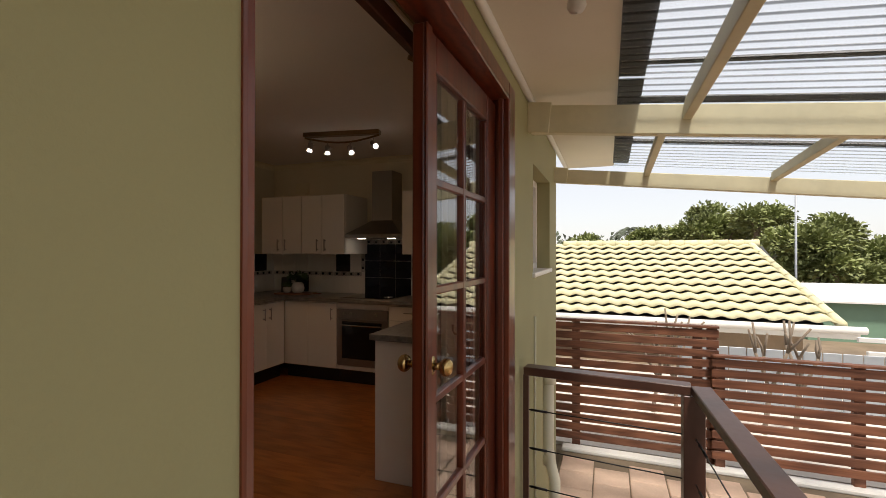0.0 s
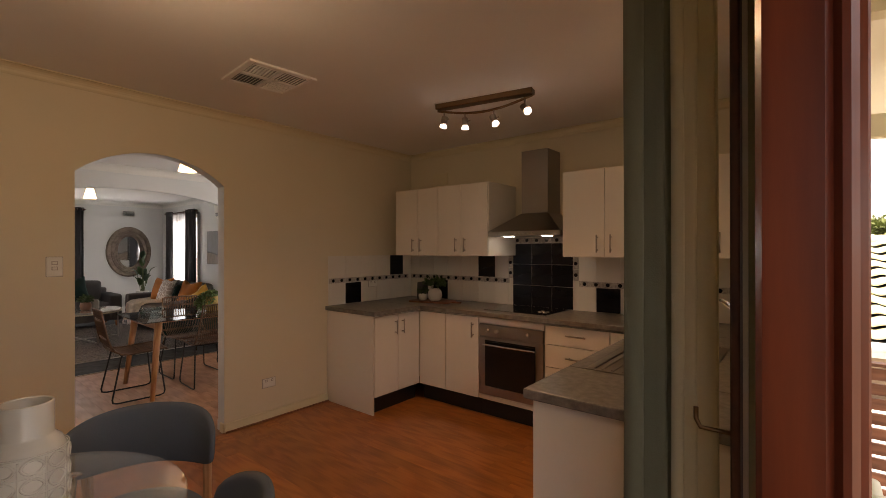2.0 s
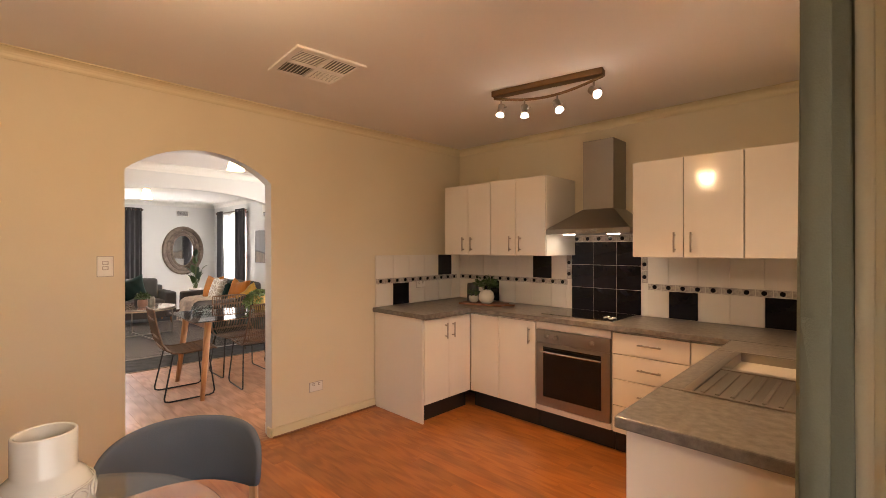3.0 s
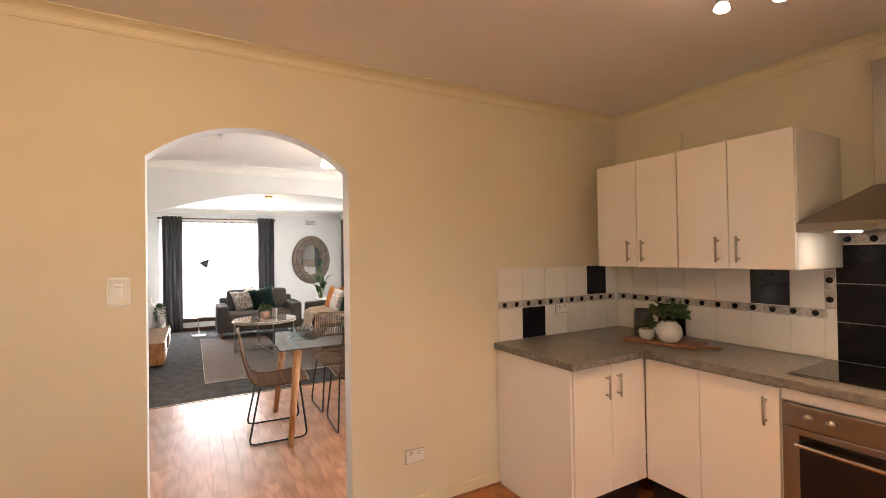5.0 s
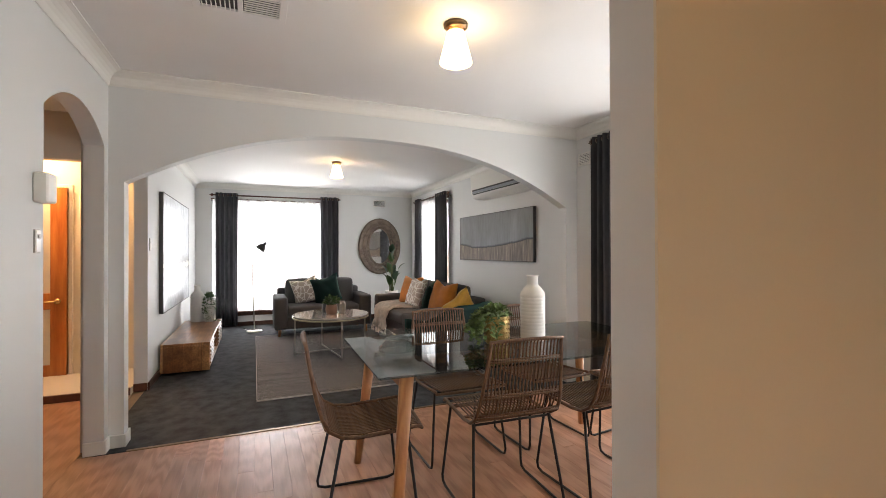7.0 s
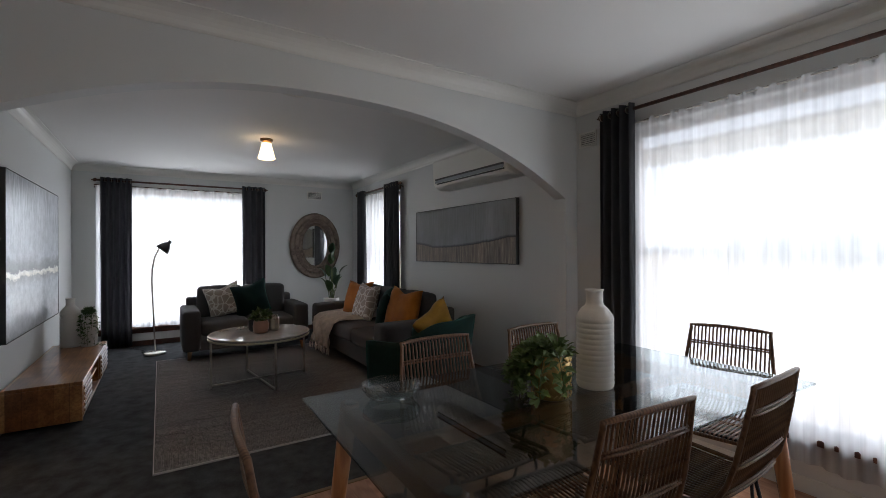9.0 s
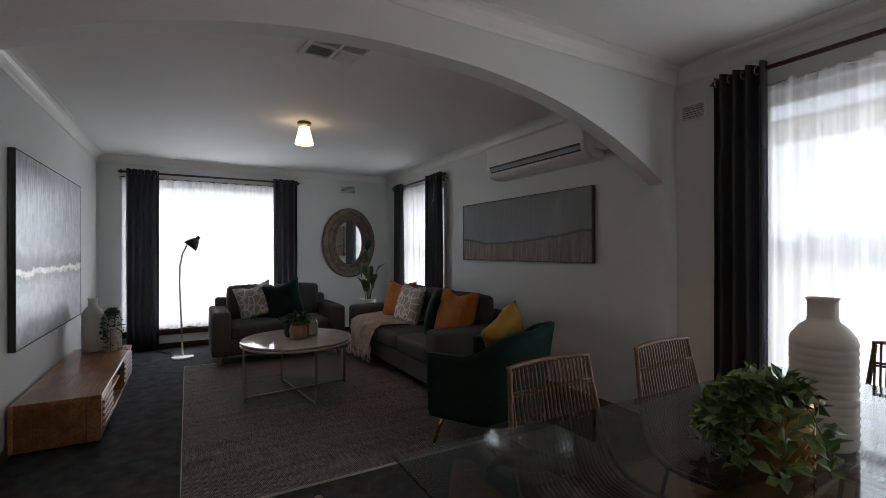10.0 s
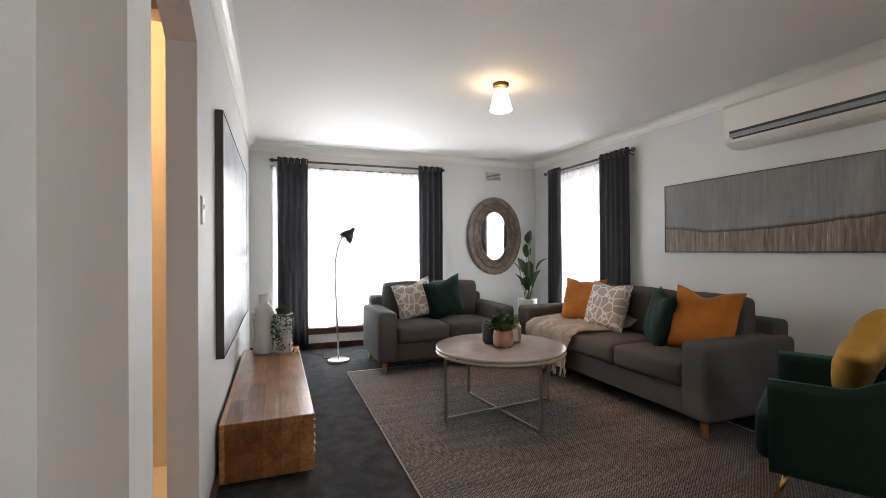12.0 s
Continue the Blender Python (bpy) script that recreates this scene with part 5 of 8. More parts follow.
def field_canvas():
    """Painted field: streaky brown reeds under a dark hill line and a misty grey sky."""
    m, n, l, b = tree("misty_field_paint", 0.55)
    v = coords(n, l)
    sep = n.new("ShaderNodeSeparateXYZ")
    l.new(v, sep.inputs[0])
    u = n.new("ShaderNodeMapRange")
    u.inputs["From Min"].default_value, u.inputs["From Max"].default_value = -0.969, 0.969
    l.new(sep.outputs[0], u.inputs[0])
    w = n.new("ShaderNodeMapRange")
    w.inputs["From Min"].default_value, w.inputs["From Max"].default_value = -0.313, 0.313
    l.new(sep.outputs[2], w.inputs[0])
    hill = ramp(n, l, u.outputs[0], [(p, (h, h, h)) for p, h in ((0.0, 0.36), (0.1, 0.34), (0.23, 0.275), (0.45, 0.285), (0.62, 0.315), (0.83, 0.375), (0.93, 0.42), (1.0, 0.42))])
    rough_edge = noise_node(n, l, v, 16, 5, 0.7)
    streak = noise_node(n, l, coords(n, l, (30, 30, 2.4)), 1.6, 6, 0.7)
    cloud = noise_node(n, l, coords(n, l, (2, 2, 1.2)), 1.4, 5)
    sub_ = n.new("ShaderNodeMath")
    sub_.operation = "SUBTRACT"
    l.new(w.outputs[0], sub_.inputs[0])
    l.new(hill, sub_.inputs[1])
    add = n.new("ShaderNodeMath")
    add.operation = "MULTIPLY_ADD"
    l.new(rough_edge, add.inputs[0])
    add.inputs[1].default_value = 0.05
    l.new(sub_.outputs[0], add.inputs[2])
    off = n.new("ShaderNodeMath")
    off.inputs[1].default_value = 0.475
    l.new(add.outputs[0], off.inputs[0])
    reeds = ramp(n, l, streak, [(0.3, (0.06, 0.045, 0.035)), (0.48, (0.17, 0.125, 0.095)), (0.6, (0.25, 0.185, 0.135)), (0.72, (0.50, 0.42, 0.33))])
    mist = ramp(n, l, cloud, [(0.3, (0.14, 0.135, 0.13)), (0.55, (0.19, 0.19, 0.19)), (0.75, (0.27, 0.28, 0.285))])
    sky_ = mixed(n, l, 0.3, mist, ramp(n, l, streak, [(0.35, (0.13, 0.13, 0.13)), (0.7, (0.30, 0.31, 0.32))]))
    part_ = ramp(n, l, off.outputs[0], [(0.492, (0, 0, 0)), (0.503, (1, 1, 1))])
    c = mixed(n, l, part_, reeds, sky_)
    line = ramp(n, l, off.outputs[0], [(0.482, (1, 1, 1)), (0.495, (0.12, 0.11, 0.10)), (0.508, (0.25, 0.25, 0.25)), (0.54, (1, 1, 1))])
    c = mixed(n, l, 1.0, c, line, "MULTIPLY")
    l.new(c, b.inputs["Base Color"])
    bumped(n, l, b, streak, 0.5, 0.003)
    return m


def trailing(name, place, prof, mat, label, turns, drop, spread, leaf, seed, runner=None, leafmat="leaf", bands=0):
    """Pot with strands of leaves that spill over the rim; turns: directions of the strands in degrees."""
    o = thing(name, pose(*place), label, "plant")
    bm = bmesh.new()
    lathe(bm, prof, seg=32)
    pot = part("pot", bm, MAT[mat], o, smooth=True)
    top = max(z for _, z in prof)
    rim = prof[-1][0]
    if bands:
        bm = bmesh.new()
        r0 = max(r for r, _ in prof) + 0.001
        for k in range(bands):
            z = 0.02 + (top - 0.035) * k / (bands - 1)
            tube(bm, arc(0, 2 * math.pi, 48, lambda a: (r0 * math.cos(a), r0 * math.sin(a), z + 0.006 * (1 - 2 * (round(a / (2 * math.pi) * 48) % 2)))), 0.0022, 5, caps=False)
        part("carved_line", bm, MAT[mat], pot, smooth=True)
    bm = bmesh.new()
    lathe(bm, [(rim * 0.96, top - 0.012), (0.001, top - 0.008)], seg=16, cap_low=False)
    part("potting_soil", bm, MAT["soil"], o, "dark potting soil")
    rnd = random.Random(seed)
    stems, leaves = bmesh.new(), bmesh.new()
    for a0 in turns:
        a = radians(a0 + rnd.uniform(-12, 12))
        ca_, sa_ = math.cos(a), math.sin(a)
        out, low = spread * rnd.uniform(0.7, 1.05), max(0.012, top - drop * rnd.uniform(0.45, 1.0))
        pts = [Vector((0.3 * rim * ca_, 0.3 * rim * sa_, top - 0.01)), Vector((0.8 * rim * ca_, 0.8 * rim * sa_, top + rnd.uniform(0.02, 0.05))), Vector(((rim + out * 0.45) * ca_, (rim + out * 0.45) * sa_, top * 0.98)), Vector(((rim + out * 0.85) * ca_, (rim + out * 0.85) * sa_, (top + low) / 2)), Vector(((rim + out) * ca_, (rim + out) * sa_, low))]
        if runner is not None and a0 == runner:
            pts = pts[:4] + [Vector(((rim + out) * ca_, (rim + out) * sa_, 0.015)), Vector(((rim + out + 0.12) * ca_, (rim + out + 0.12) * sa_, 0.012))]
        tube(stems, pts, 0.0016, 5)
        for p, q in zip(pts, pts[1:]):
            for s in range(6):
                c = p.lerp(q, s / 6)
                c.z = max(c.z, 0.012)
                leafy(leaves, c, 2, (0.012, 0.012, 0.008), leaf, rnd.randrange(99999), 0.3)
    leafy(leaves, (0, 0, top + 0.005), 60, (rim * 1.1, rim * 1.1, 0.045), leaf, seed, 0.2)
    for w in leaves.verts:
        w.co.z = max(w.co.z, 0.002)
    part("stem", stems, MAT["stem"], o)
    part("foliage", leaves, MAT[leafmat], o, "small green leaves")
    return o


# ---- windows, sheers, curtains ----
def window_unit(name, along, a, b, z0, z1, face, out, label):
    """Timber window in an opening; out is +1 or -1, the way outdoors."""
    w = thing(name, None, label, "window", kind="structure")

    def bx(a0, a1, d0, d1, za, zb):
        d0, d1 = face + out * d0, face + out * d1
        return ((a0, d0, za), (a1, d1, zb)) if along == "x" else ((d0, a0, za), (d1, a1, zb))
    f = 0.055
    mid = (a + b) / 2
    part("window_frame", boxes(bx(a, a + f, 0.06, 0.12, z0, z1), bx(b - f, b, 0.06, 0.12, z0, z1), bx(a + f, b - f, 0.06, 0.12, z0, z0 + f), bx(a + f, b - f, 0.06, 0.12, z1 - f, z1), bevel=0.003), MAT["dark_wood"], w)
    part("transom", boxes(bx(a + f, b - f, 0.065, 0.115, 1.26, 1.31), bevel=0.003), MAT["fascia"], w)
    for za, zb in ((z0 + f, 1.26), (1.31, z1 - f)):
        p = part("window_pane", boxes(bx(a + f, b - f, 0.088, 0.092, za, zb)), MAT["glass"], w)
        p.visible_shadow = False
    part("window_sill", boxes(bx(a - 0.03, b + 0.03, -0.03, 0.06, z0 - 0.03, z0 + 0.004), bevel=0.005), MAT["dark_wood"], w)
    part("architrave", boxes(bx(a - 0.04, b + 0.04, -0.012, -0.0005, z1, z1 + 0.045), bx(a - 0.04, b + 0.04, -0.012, -0.0005, z0 - 0.075, z0 - 0.031), bevel=0.002), MAT["dark_wood"], w)
    return w


window_unit("window_2", "y", W1[0], W1[1], W1[2], W1[3], XW, -1, "large timber living room window behind sheers")
window_unit("window_3", "x", W2[0], W2[1], W2[2], W2[3], YN, 1, "timber side window behind sheers")
window_unit("window_4", "x", W3[0], W3[1], W3[2], W3[3], YN, 1, "large timber dining window behind sheers")


def sheer_curtain(along, a, b, at, z0, z1, pleats, seed, label):
    o = thing("sheer_curtain", None, label, "curtain", "sheer curtains")
    bm = bmesh.new()
    rnd = random.Random(seed)
    n, rows = pleats * 8, 10
    ph = [rnd.uniform(0, 6.28) for _ in range(5)]
    grid = []
    for j in range(rows + 1):
        t = j / rows
        row = []
        for i in range(n + 1):
            s = i / n
            d = 0.012 * math.sin(2 * math.pi * s * pleats + ph[0]) + 0.010 * math.sin(2 * math.pi * s * pleats * 0.43 + ph[1] + t) + 0.006 * t * math.sin(2 * math.pi * s * pleats * 0.21 + ph[2])
            z = z1 + (z0 - z1) * t + (0.008 * math.sin(s * 40 + ph[3]) if j == rows else 0) + (0.006 * math.sin(s * 90 + ph[4]) if j == 0 else 0)
            q = a + (b - a) * s
            row.append(bm.verts.new((q, at + d, z) if along == "x" else (at + d, q, z)))
        grid.append(row)
    for j in range(rows):
        for i in range(n):
            bm.faces.new((grid[j][i], grid[j][i + 1], grid[j + 1][i + 1], grid[j + 1][i])).smooth = True
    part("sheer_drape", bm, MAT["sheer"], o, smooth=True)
    bm = bmesh.new()
    tube(bm, [(a, at, z1 - 0.012), (b, at, z1 - 0.012)] if along == "x" else [(at, a, z1 - 0.012), (at, b, z1 - 0.012)], 0.005, 8)
    part("wire", bm, MAT["fascia"], o)
    return o


sheer_curtain("y", W1[0] - 0.03, W1[1] + 0.02, XW + 0.035, W1[2] + 0.012, 2.20, 26, 5, "white sheer curtain over living room window")
sheer_curtain("x", W2[0] - 0.02, W2[1] + 0.02, YN - 0.035, W2[2] + 0.012, 2.20, 18, 6, "white sheer curtain over side window")
sheer_curtain("x", W3[0] - 0.02, W3[1] + 0.04, YN - 0.04, 0.17, 2.20, 30, 7, "long white sheer curtain over dining window")


def curtain_set(along, rod_a, rod_b, at, z, drapes, wall, label):
    """Rod with finials and eyelet drapes; wall is the face that the brackets reach."""
    o = thing("curtain", None, label, "curtain", "charcoal curtains")
    bm = bmesh.new()

    def pt(q, d=0.0, h=0.0):
        return Vector((q, at + d, z + h)) if along == "x" else Vector((at + d, q, z + h))
    tube(bm, [pt(rod_a), pt(rod_b)], 0.013, 12)
    for q, s in ((rod_a, -1), (rod_b, 1)):
        bmesh.ops.create_uvsphere(bm, u_segments=12, v_segments=8, radius=0.024, matrix=Matrix.Translation(pt(q + s * 0.02)))
        tube(bm, [pt(q + s * 0.035), pt(q + s * 0.06)], 0.012, 10, r_end=0.004)
    part("curtain_rod", bm, MAT["dark_wood"], o, "dark timber rod with finials", smooth=True)
    sgn = 1 if wall > at else -1
    for q in (rod_a + 0.06, rod_b - 0.06):
        bm = bmesh.new()
        tube(bm, [pt(q, 0, -0.012), pt(q, (wall - at) * 0.98, -0.03)], 0.007, 8)
        part("bracket", bm, MAT["dark_wood"], o)
    for i, (a, b, z0) in enumerate(drapes):
        bm = bmesh.new()
        np_ = max(3, round(abs(b - a) / 0.075))
        pleated(bm, along, a, b, at, z0, z + 0.04, np_, 0.036, seed=17 + i + int(abs(at) * 10), flare=0.25)
        d = part("drape", bm, MAT["charcoal_cloth"], o, smooth=True)
        for k in range(np_ * 2):
            q = a + (b - a) * (k + 0.5) / (np_ * 2)
            bm = bmesh.new()
            c = pt(q)
            axis = Vector((1, 0, 0)) if along == "x" else Vector((0, 1, 0))
            u = Vector((0, 0, 1))
            w2 = axis.cross(u)
            tube(bm, arc(0, 2 * math.pi, 14, lambda t: c + u * 0.022 * math.cos(t) + w2 * 0.022 * math.sin(t)), 0.004, 6, caps=False)
            part("eyelet", bm, MAT["dull_steel"], d, smooth=True)
    return o


curtain_set("y", 1.44, 3.52, XW + 0.09, 2.26, [(1.475, 1.82, 0.02), (3.205, 3.535, 0.02)], XW, "charcoal eyelet curtains on dark rod, drawn back")
curtain_set("x", -11.49, -9.93, YN - 0.09, 2.225, [(-11.46, -11.17, 0.02), (-10.43, -9.97, 0.02)], YN, "charcoal eyelet curtains at side window")
curtain_set("x", -6.585, -4.2, YN - 0.09, 2.275, [(-6.62, -6.33, 0.02)], YN, "charcoal eyelet curtain at dining window")

# ---- dining table and chairs ----
dt = thing("dining_table", pose(-5.632, 3.475, 0, 0, 0, -1.5), "rectangular smoked glass dining table with beech legs", "table")
hw, hl = 0.462, 0.905
part("tabletop", boxes(((-hw, -hl, 0.742), (hw, hl, 0.752)), bevel=0.002), MAT["smoke_glass"], dt, "smoked glass top")
for sy in (-1, 1):
    part("cross_beam", boxes(((-0.36, sy * 0.76 - 0.025, 0.665), (0.36, sy * 0.76 + 0.025, 0.725)), bevel=0.006), MAT["leg_wood"], dt)
    for sx in (-1, 1):
        bm = bmesh.new()
        tube(bm, [(sx * 0.36, sy * 0.755, 0.735), (sx * 0.43, sy * 0.83, 0.0)], 0.034, 14, r_end=0.021)
        part("leg", bm, MAT["leg_wood"], dt, smooth=True)
        bm = bmesh.new()
        lathe(bm, [(0.022, 0.735), (0.022, 0.7415)], (sx * 0.355, sy * 0.755, 0), 16, cap_high=True)
        part("glass_pad", bm, MAT["dull_steel"], dt)
part("long_beam", boxes(((-0.02, -0.735, 0.67), (0.02, 0.735, 0.72)), bevel=0.006), MAT["leg_wood"], dt)


def rattan_chair(m):
    """Open cane chair on a sled base; faces local -y."""
    o = thing("rattan_chair", m, "brown rattan dining chair on black wire sled base", "chair", "chairs round dining table")
    prof = [(-0.235, 0.455), (-0.22, 0.462), (-0.10, 0.452), (0.05, 0.444), (0.13, 0.452), (0.185, 0.485), (0.215, 0.54), (0.238, 0.62), (0.262, 0.74), (0.280, 0.85)]

    def width(y, z):
        return 0.225 if z < 0.5 else 0.225 - 0.035 * (z - 0.5) / 0.32
    bm = bmesh.new()
    left = [(-width(y, z), y, z) for y, z in prof]
    right = [(width(y, z), y, z) for y, z in prof]
    top = arc(0, 1, 6, lambda s: (-0.19 + 0.38 * s, 0.282 + 0.012 * math.sin(math.pi * s), 0.864 + 0.006 * math.sin(math.pi * s)))
    front = arc(0, 1, 4, lambda s: (0.225 - 0.45 * s, -0.238 - 0.012 * math.sin(math.pi * s), 0.452))
    tube(bm, left + top + right[::-1] + front + [left[0]], 0.009, 8, caps=False)
    part("outer_frame", bm, MAT["rattan"], o, "cane-wrapped seat frame", smooth=True)
    nr = 21
    bm = bmesh.new()
    tube(bm, [(0, y, z) for y, z in prof] + [(0, 0.289, 0.866)], 0.0044, 5)
    first = None
    for k in range(nr):
        x = -0.186 + 0.372 * k / (nr - 1)
        p = pose(x, 0, 0)
        if first is None:
            first = part("cane_rib", bm, MAT["rattan"], o, m=p, smooth=True)
        else:
            q = new("cane_rib", first.data)
            q.parent, q.matrix_basis = o, p
    for y, z in ((-0.12, 0.449), (0.02, 0.441), (0.10, 0.444), (0.20, 0.50), (0.229, 0.60), (0.266, 0.775)):
        w = width(y, z)
        bm = bmesh.new()
        for off in (-0.006, 0.006):
            tube(bm, arc(-1, 1, 6, lambda s: (w * s, y + 0.012 * (1 - s * s) * (1 if z > 0.48 else 0), z + (off if z > 0.48 else 0) - 0.002)) if z > 0.48 else arc(-1, 1, 6, lambda s: (w * s, y + off, z)), 0.0052, 5)
        part("cane_band", bm, MAT["rattan"], o, smooth=True)
    for s in (-1, 1):
        bm = bmesh.new()
        x0, x1 = s * 0.21, s * 0.245
        tube(bm, [(x0, -0.17, 0.448), (x1, -0.215, 0.05), (x1, -0.205, 0.02), (x1, -0.17, 0.009), (x1, 0.17, 0.009), (x1, 0.205, 0.02), (x1, 0.21, 0.05), (x0, 0.13, 0.446)], 0.0075, 8)
        part("leg", bm, MAT["black_metal"], o, "black wire sled leg", smooth=True)
    for y in (-0.165, 0.128):
        bm = bmesh.new()
        tube(bm, [(-0.215, y, 0.438), (0.215, y, 0.438)], 0.0065, 8)
        part("under_bar", bm, MAT["black_metal"], o, "black steel bar under seat", smooth=True)
    return o


ca = rattan_chair(pose(-5.60, 2.585, 0, 0, 0, 180 - 4))
for x, y, a in ((-5.43, 3.27, -90 - 3), (-5.375, 3.86, -90 + 3), (-6.01, 3.275, 90), (-6.0, 3.925, 92), (-5.60, 4.45, 8)):
    copy_thing(ca, pose(x, y, 0, 0, 0, a))


def ridged_vase(place, h, r, label, rows, mat="matt_ceramic", zigzag=False):
    o = thing("vase", pose(*place), label, "vase")
    prof = [(r * 0.92, 0), (r, 0.008)]
    body = h * 0.72
    for k in range(rows):
        z = 0.01 + (body - 0.01) * k / rows
        dz = (body - 0.01) / rows
        prof += [(r, z + dz * 0.15), (r * 1.035, z + dz * 0.5), (r, z + dz * 0.9)]
    prof += [(r * 0.97, body + h * 0.02), (r * 0.72, body + h * 0.085), (r * 0.5, body + h * 0.12), (r * 0.46, body + h * 0.15), (r * 0.46, h * 0.975), (r * 0.52, h), (r * 0.44, h), (r * 0.40, h * 0.9), (r * 0.6, body)]
    bm = bmesh.new()
    lathe(bm, prof, seg=36)
    part("body", bm, MAT[mat], o, smooth=True)
    if zigzag:
        for j in range(int(body / 0.045)):
            z = 0.03 + j * 0.045
            bm = bmesh.new()
            tube(bm, arc(0, 2 * math.pi, 48, lambda a: ((r * 1.03) * math.cos(a), (r * 1.03) * math.sin(a), z + 0.016 * (1 - 2 * (round(a / (2 * math.pi) * 48) % 2)))), 0.0022, 5, caps=False)
            part("carved_line", bm, MAT[mat], o, smooth=True)
    return o


ridged_vase((-5.61, 3.60, 0.752), 0.385, 0.071, "tall white ribbed ceramic vase on dining table", 13)
trailing("trailing_plant", (-5.615, 3.36, 0.752), [(0.056, 0), (0.064, 0.006), (0.071, 0.155), (0.065, 0.16)], "gold_pot", "trailing green plant in gold patterned pot", [-190, -175, -160, -150, -140, -130, -122, -114, -106, -98, -90, -80, -65, -40, 170], 0.17, 0.09, 0.040, 21, leafmat="leaf_pale", bands=6)
bowl = thing("glass_bowl", pose(-5.93, 2.86, 0.7525), "shallow clear glass bowl on dining table", "bowl")
bm = bmesh.new()
lathe(bm, [(0.05, 0), (0.085, 0.012), (0.105, 0.035), (0.108, 0.055), (0.104, 0.055), (0.10, 0.036), (0.08, 0.016)], seg=36)
part("body", bm, MAT["clear_bowl"], bowl, smooth=True)

ct2 = thing("console_table", pose(-4.46, 4.12, 0), "white topped console table with champagne metal frame", "table")
part("tabletop", boxes(((-0.27, -0.30, 0.475), (0.27, 0.30, 0.49)), bevel=0.003), MAT["gloss_white"], ct2)
part("top_frame", boxes(((-0.285, -0.315, 0.455), (0.285, -0.30, 0.495)), ((-0.285, 0.30, 0.455), (0.285, 0.315, 0.495)), ((-0.285, -0.30, 0.455), (-0.27, 0.30, 0.495)), ((0.27, -0.30, 0.455), (0.285, 0.30, 0.495)), bevel=0.002), MAT["champagne"], ct2)
for sx in (-1, 1):
    for sy in (-1, 1):
        part("leg", boxes(((sx * 0.284, sy * 0.314, 0.001), (sx * 0.262, sy * 0.292, 0.455)), bevel=0.002), MAT["champagne"], ct2)
        bm = bmesh.new()
        tube(bm, arc(0, math.pi * 1.2, 10, lambda a: (sx * 0.273, sy * (0.25 - 0.05 * math.sin(a)), 0.40 - 0.05 * (1 - math.cos(a)) * 0.8)), 0.006, 6)
        part("scroll", bm, MAT["champagne"], ct2, smooth=True)

# ---- wall things in dining and hall ----
o = thing("thermostat_box", None, "white plastic chime box on grey wall", "wall box")
part("cover", boxes(((-5.935, YS + 0.001, 1.50), (-5.835, YS + 0.055, 1.63)), bevel=0.006), MAT["white_plastic"], o)
wall_plate("light_switch", pose(-5.88, YS, 1.33), 0.05, 0.10, "white narrow switch on grey wall", [(0, 0.02, 0.02, 0.016)])
wall_plate("light_switch", pose(-8.38, YL, 1.36), 0.05, 0.115, "small white switch beside picture", [(0, 0.015, 0.02, 0.016)])


def wall_vent(m, w, h, label):
    o = thing("wall_vent", m, label, "vent", "wall vents")
    part("frame", boxes(((-w / 2, 0.0005, -h / 2), (w / 2, 0.010, -h / 2 + 0.014)), ((-w / 2, 0.0005, h / 2 - 0.014), (w / 2, 0.010, h / 2)), ((-w / 2, 0.0005, -h / 2 + 0.014), (-w / 2 + 0.014, 0.010, h / 2 - 0.014)), ((w / 2 - 0.014, 0.0005, -h / 2 + 0.014), (w / 2, 0.010, h / 2 - 0.014))), MAT["trim_paint"], o)
    part("backing", boxes(((-w / 2 + 0.01, 0.0005, -h / 2 + 0.01), (w / 2 - 0.01, 0.002, h / 2 - 0.01))), MAT["charcoal_ceramic"], o)
    for k in range(6):
        bm = bmesh.new()
        obox(bm, pose(0, 0.006, -h / 2 + 0.022 + k * (h - 0.044) / 5, 35, 0, 0), (w - 0.03, 0.012, 0.004))
        part("slat", bm, MAT["trim_paint"], o)
    return o


wall_vent(pose(XW, 4.34, 2.228, 0, 0, -90), 0.25, 0.14, "white slotted vent high on window wall")
wall_vent(pose(-6.80, YN, 2.17, 0, 0, 180), 0.17, 0.12, "white slotted vent beside dining window")

# hall: landing and front door
structure("floor_landing", boxes(((-9.6, -2.2, -0.01), (-8.2, 1.05, 0.058))), MAT["tile_white"], "pale tiled raised landing", "floor")
part_nose = structure("trim_step_nosing", boxes(((-8.205, -2.2, -0.005), (-8.175, 1.05, 0.062)), bevel=0.003), MAT["dark_wood"], "dark timber step nosing", "step")
fd = thing("front_door", pose(0, -0.12, 0), "honey timber front door with two frosted panes", "door")
fx = -9.0
part("door_leaf", boxes(((fx, -0.42, 0.06), (fx + 0.04, -0.29, 1.93)), ((fx, 0.34, 0.06), (fx + 0.04, 0.47, 1.93)), ((fx, -0.29, 0.06), (fx + 0.04, 0.34, 0.17)), ((fx, -0.29, 0.72), (fx + 0.04, 0.34, 0.88)), ((fx, -0.29, 1.80), (fx + 0.04, 0.34, 1.93)), bevel=0.003), MAT["door_orange"], fd)
for za, zb in ((0.17, 0.72), (0.88, 1.80)):
    part("pane", boxes(((fx + 0.014, -0.29, za), (fx + 0.022, 0.34, zb))), MAT["frosted"], fd, "frosted glass pane")
bm = bmesh.new()
tube(bm, [(fx + 0.04, 0.40, 0.80), (fx + 0.055, 0.40, 0.80)], 0.028, 14)
tube(bm, [(fx + 0.055, 0.40, 0.80), (fx + 0.085, 0.40, 0.80), (fx + 0.088, 0.28, 0.80)], 0.009, 8)
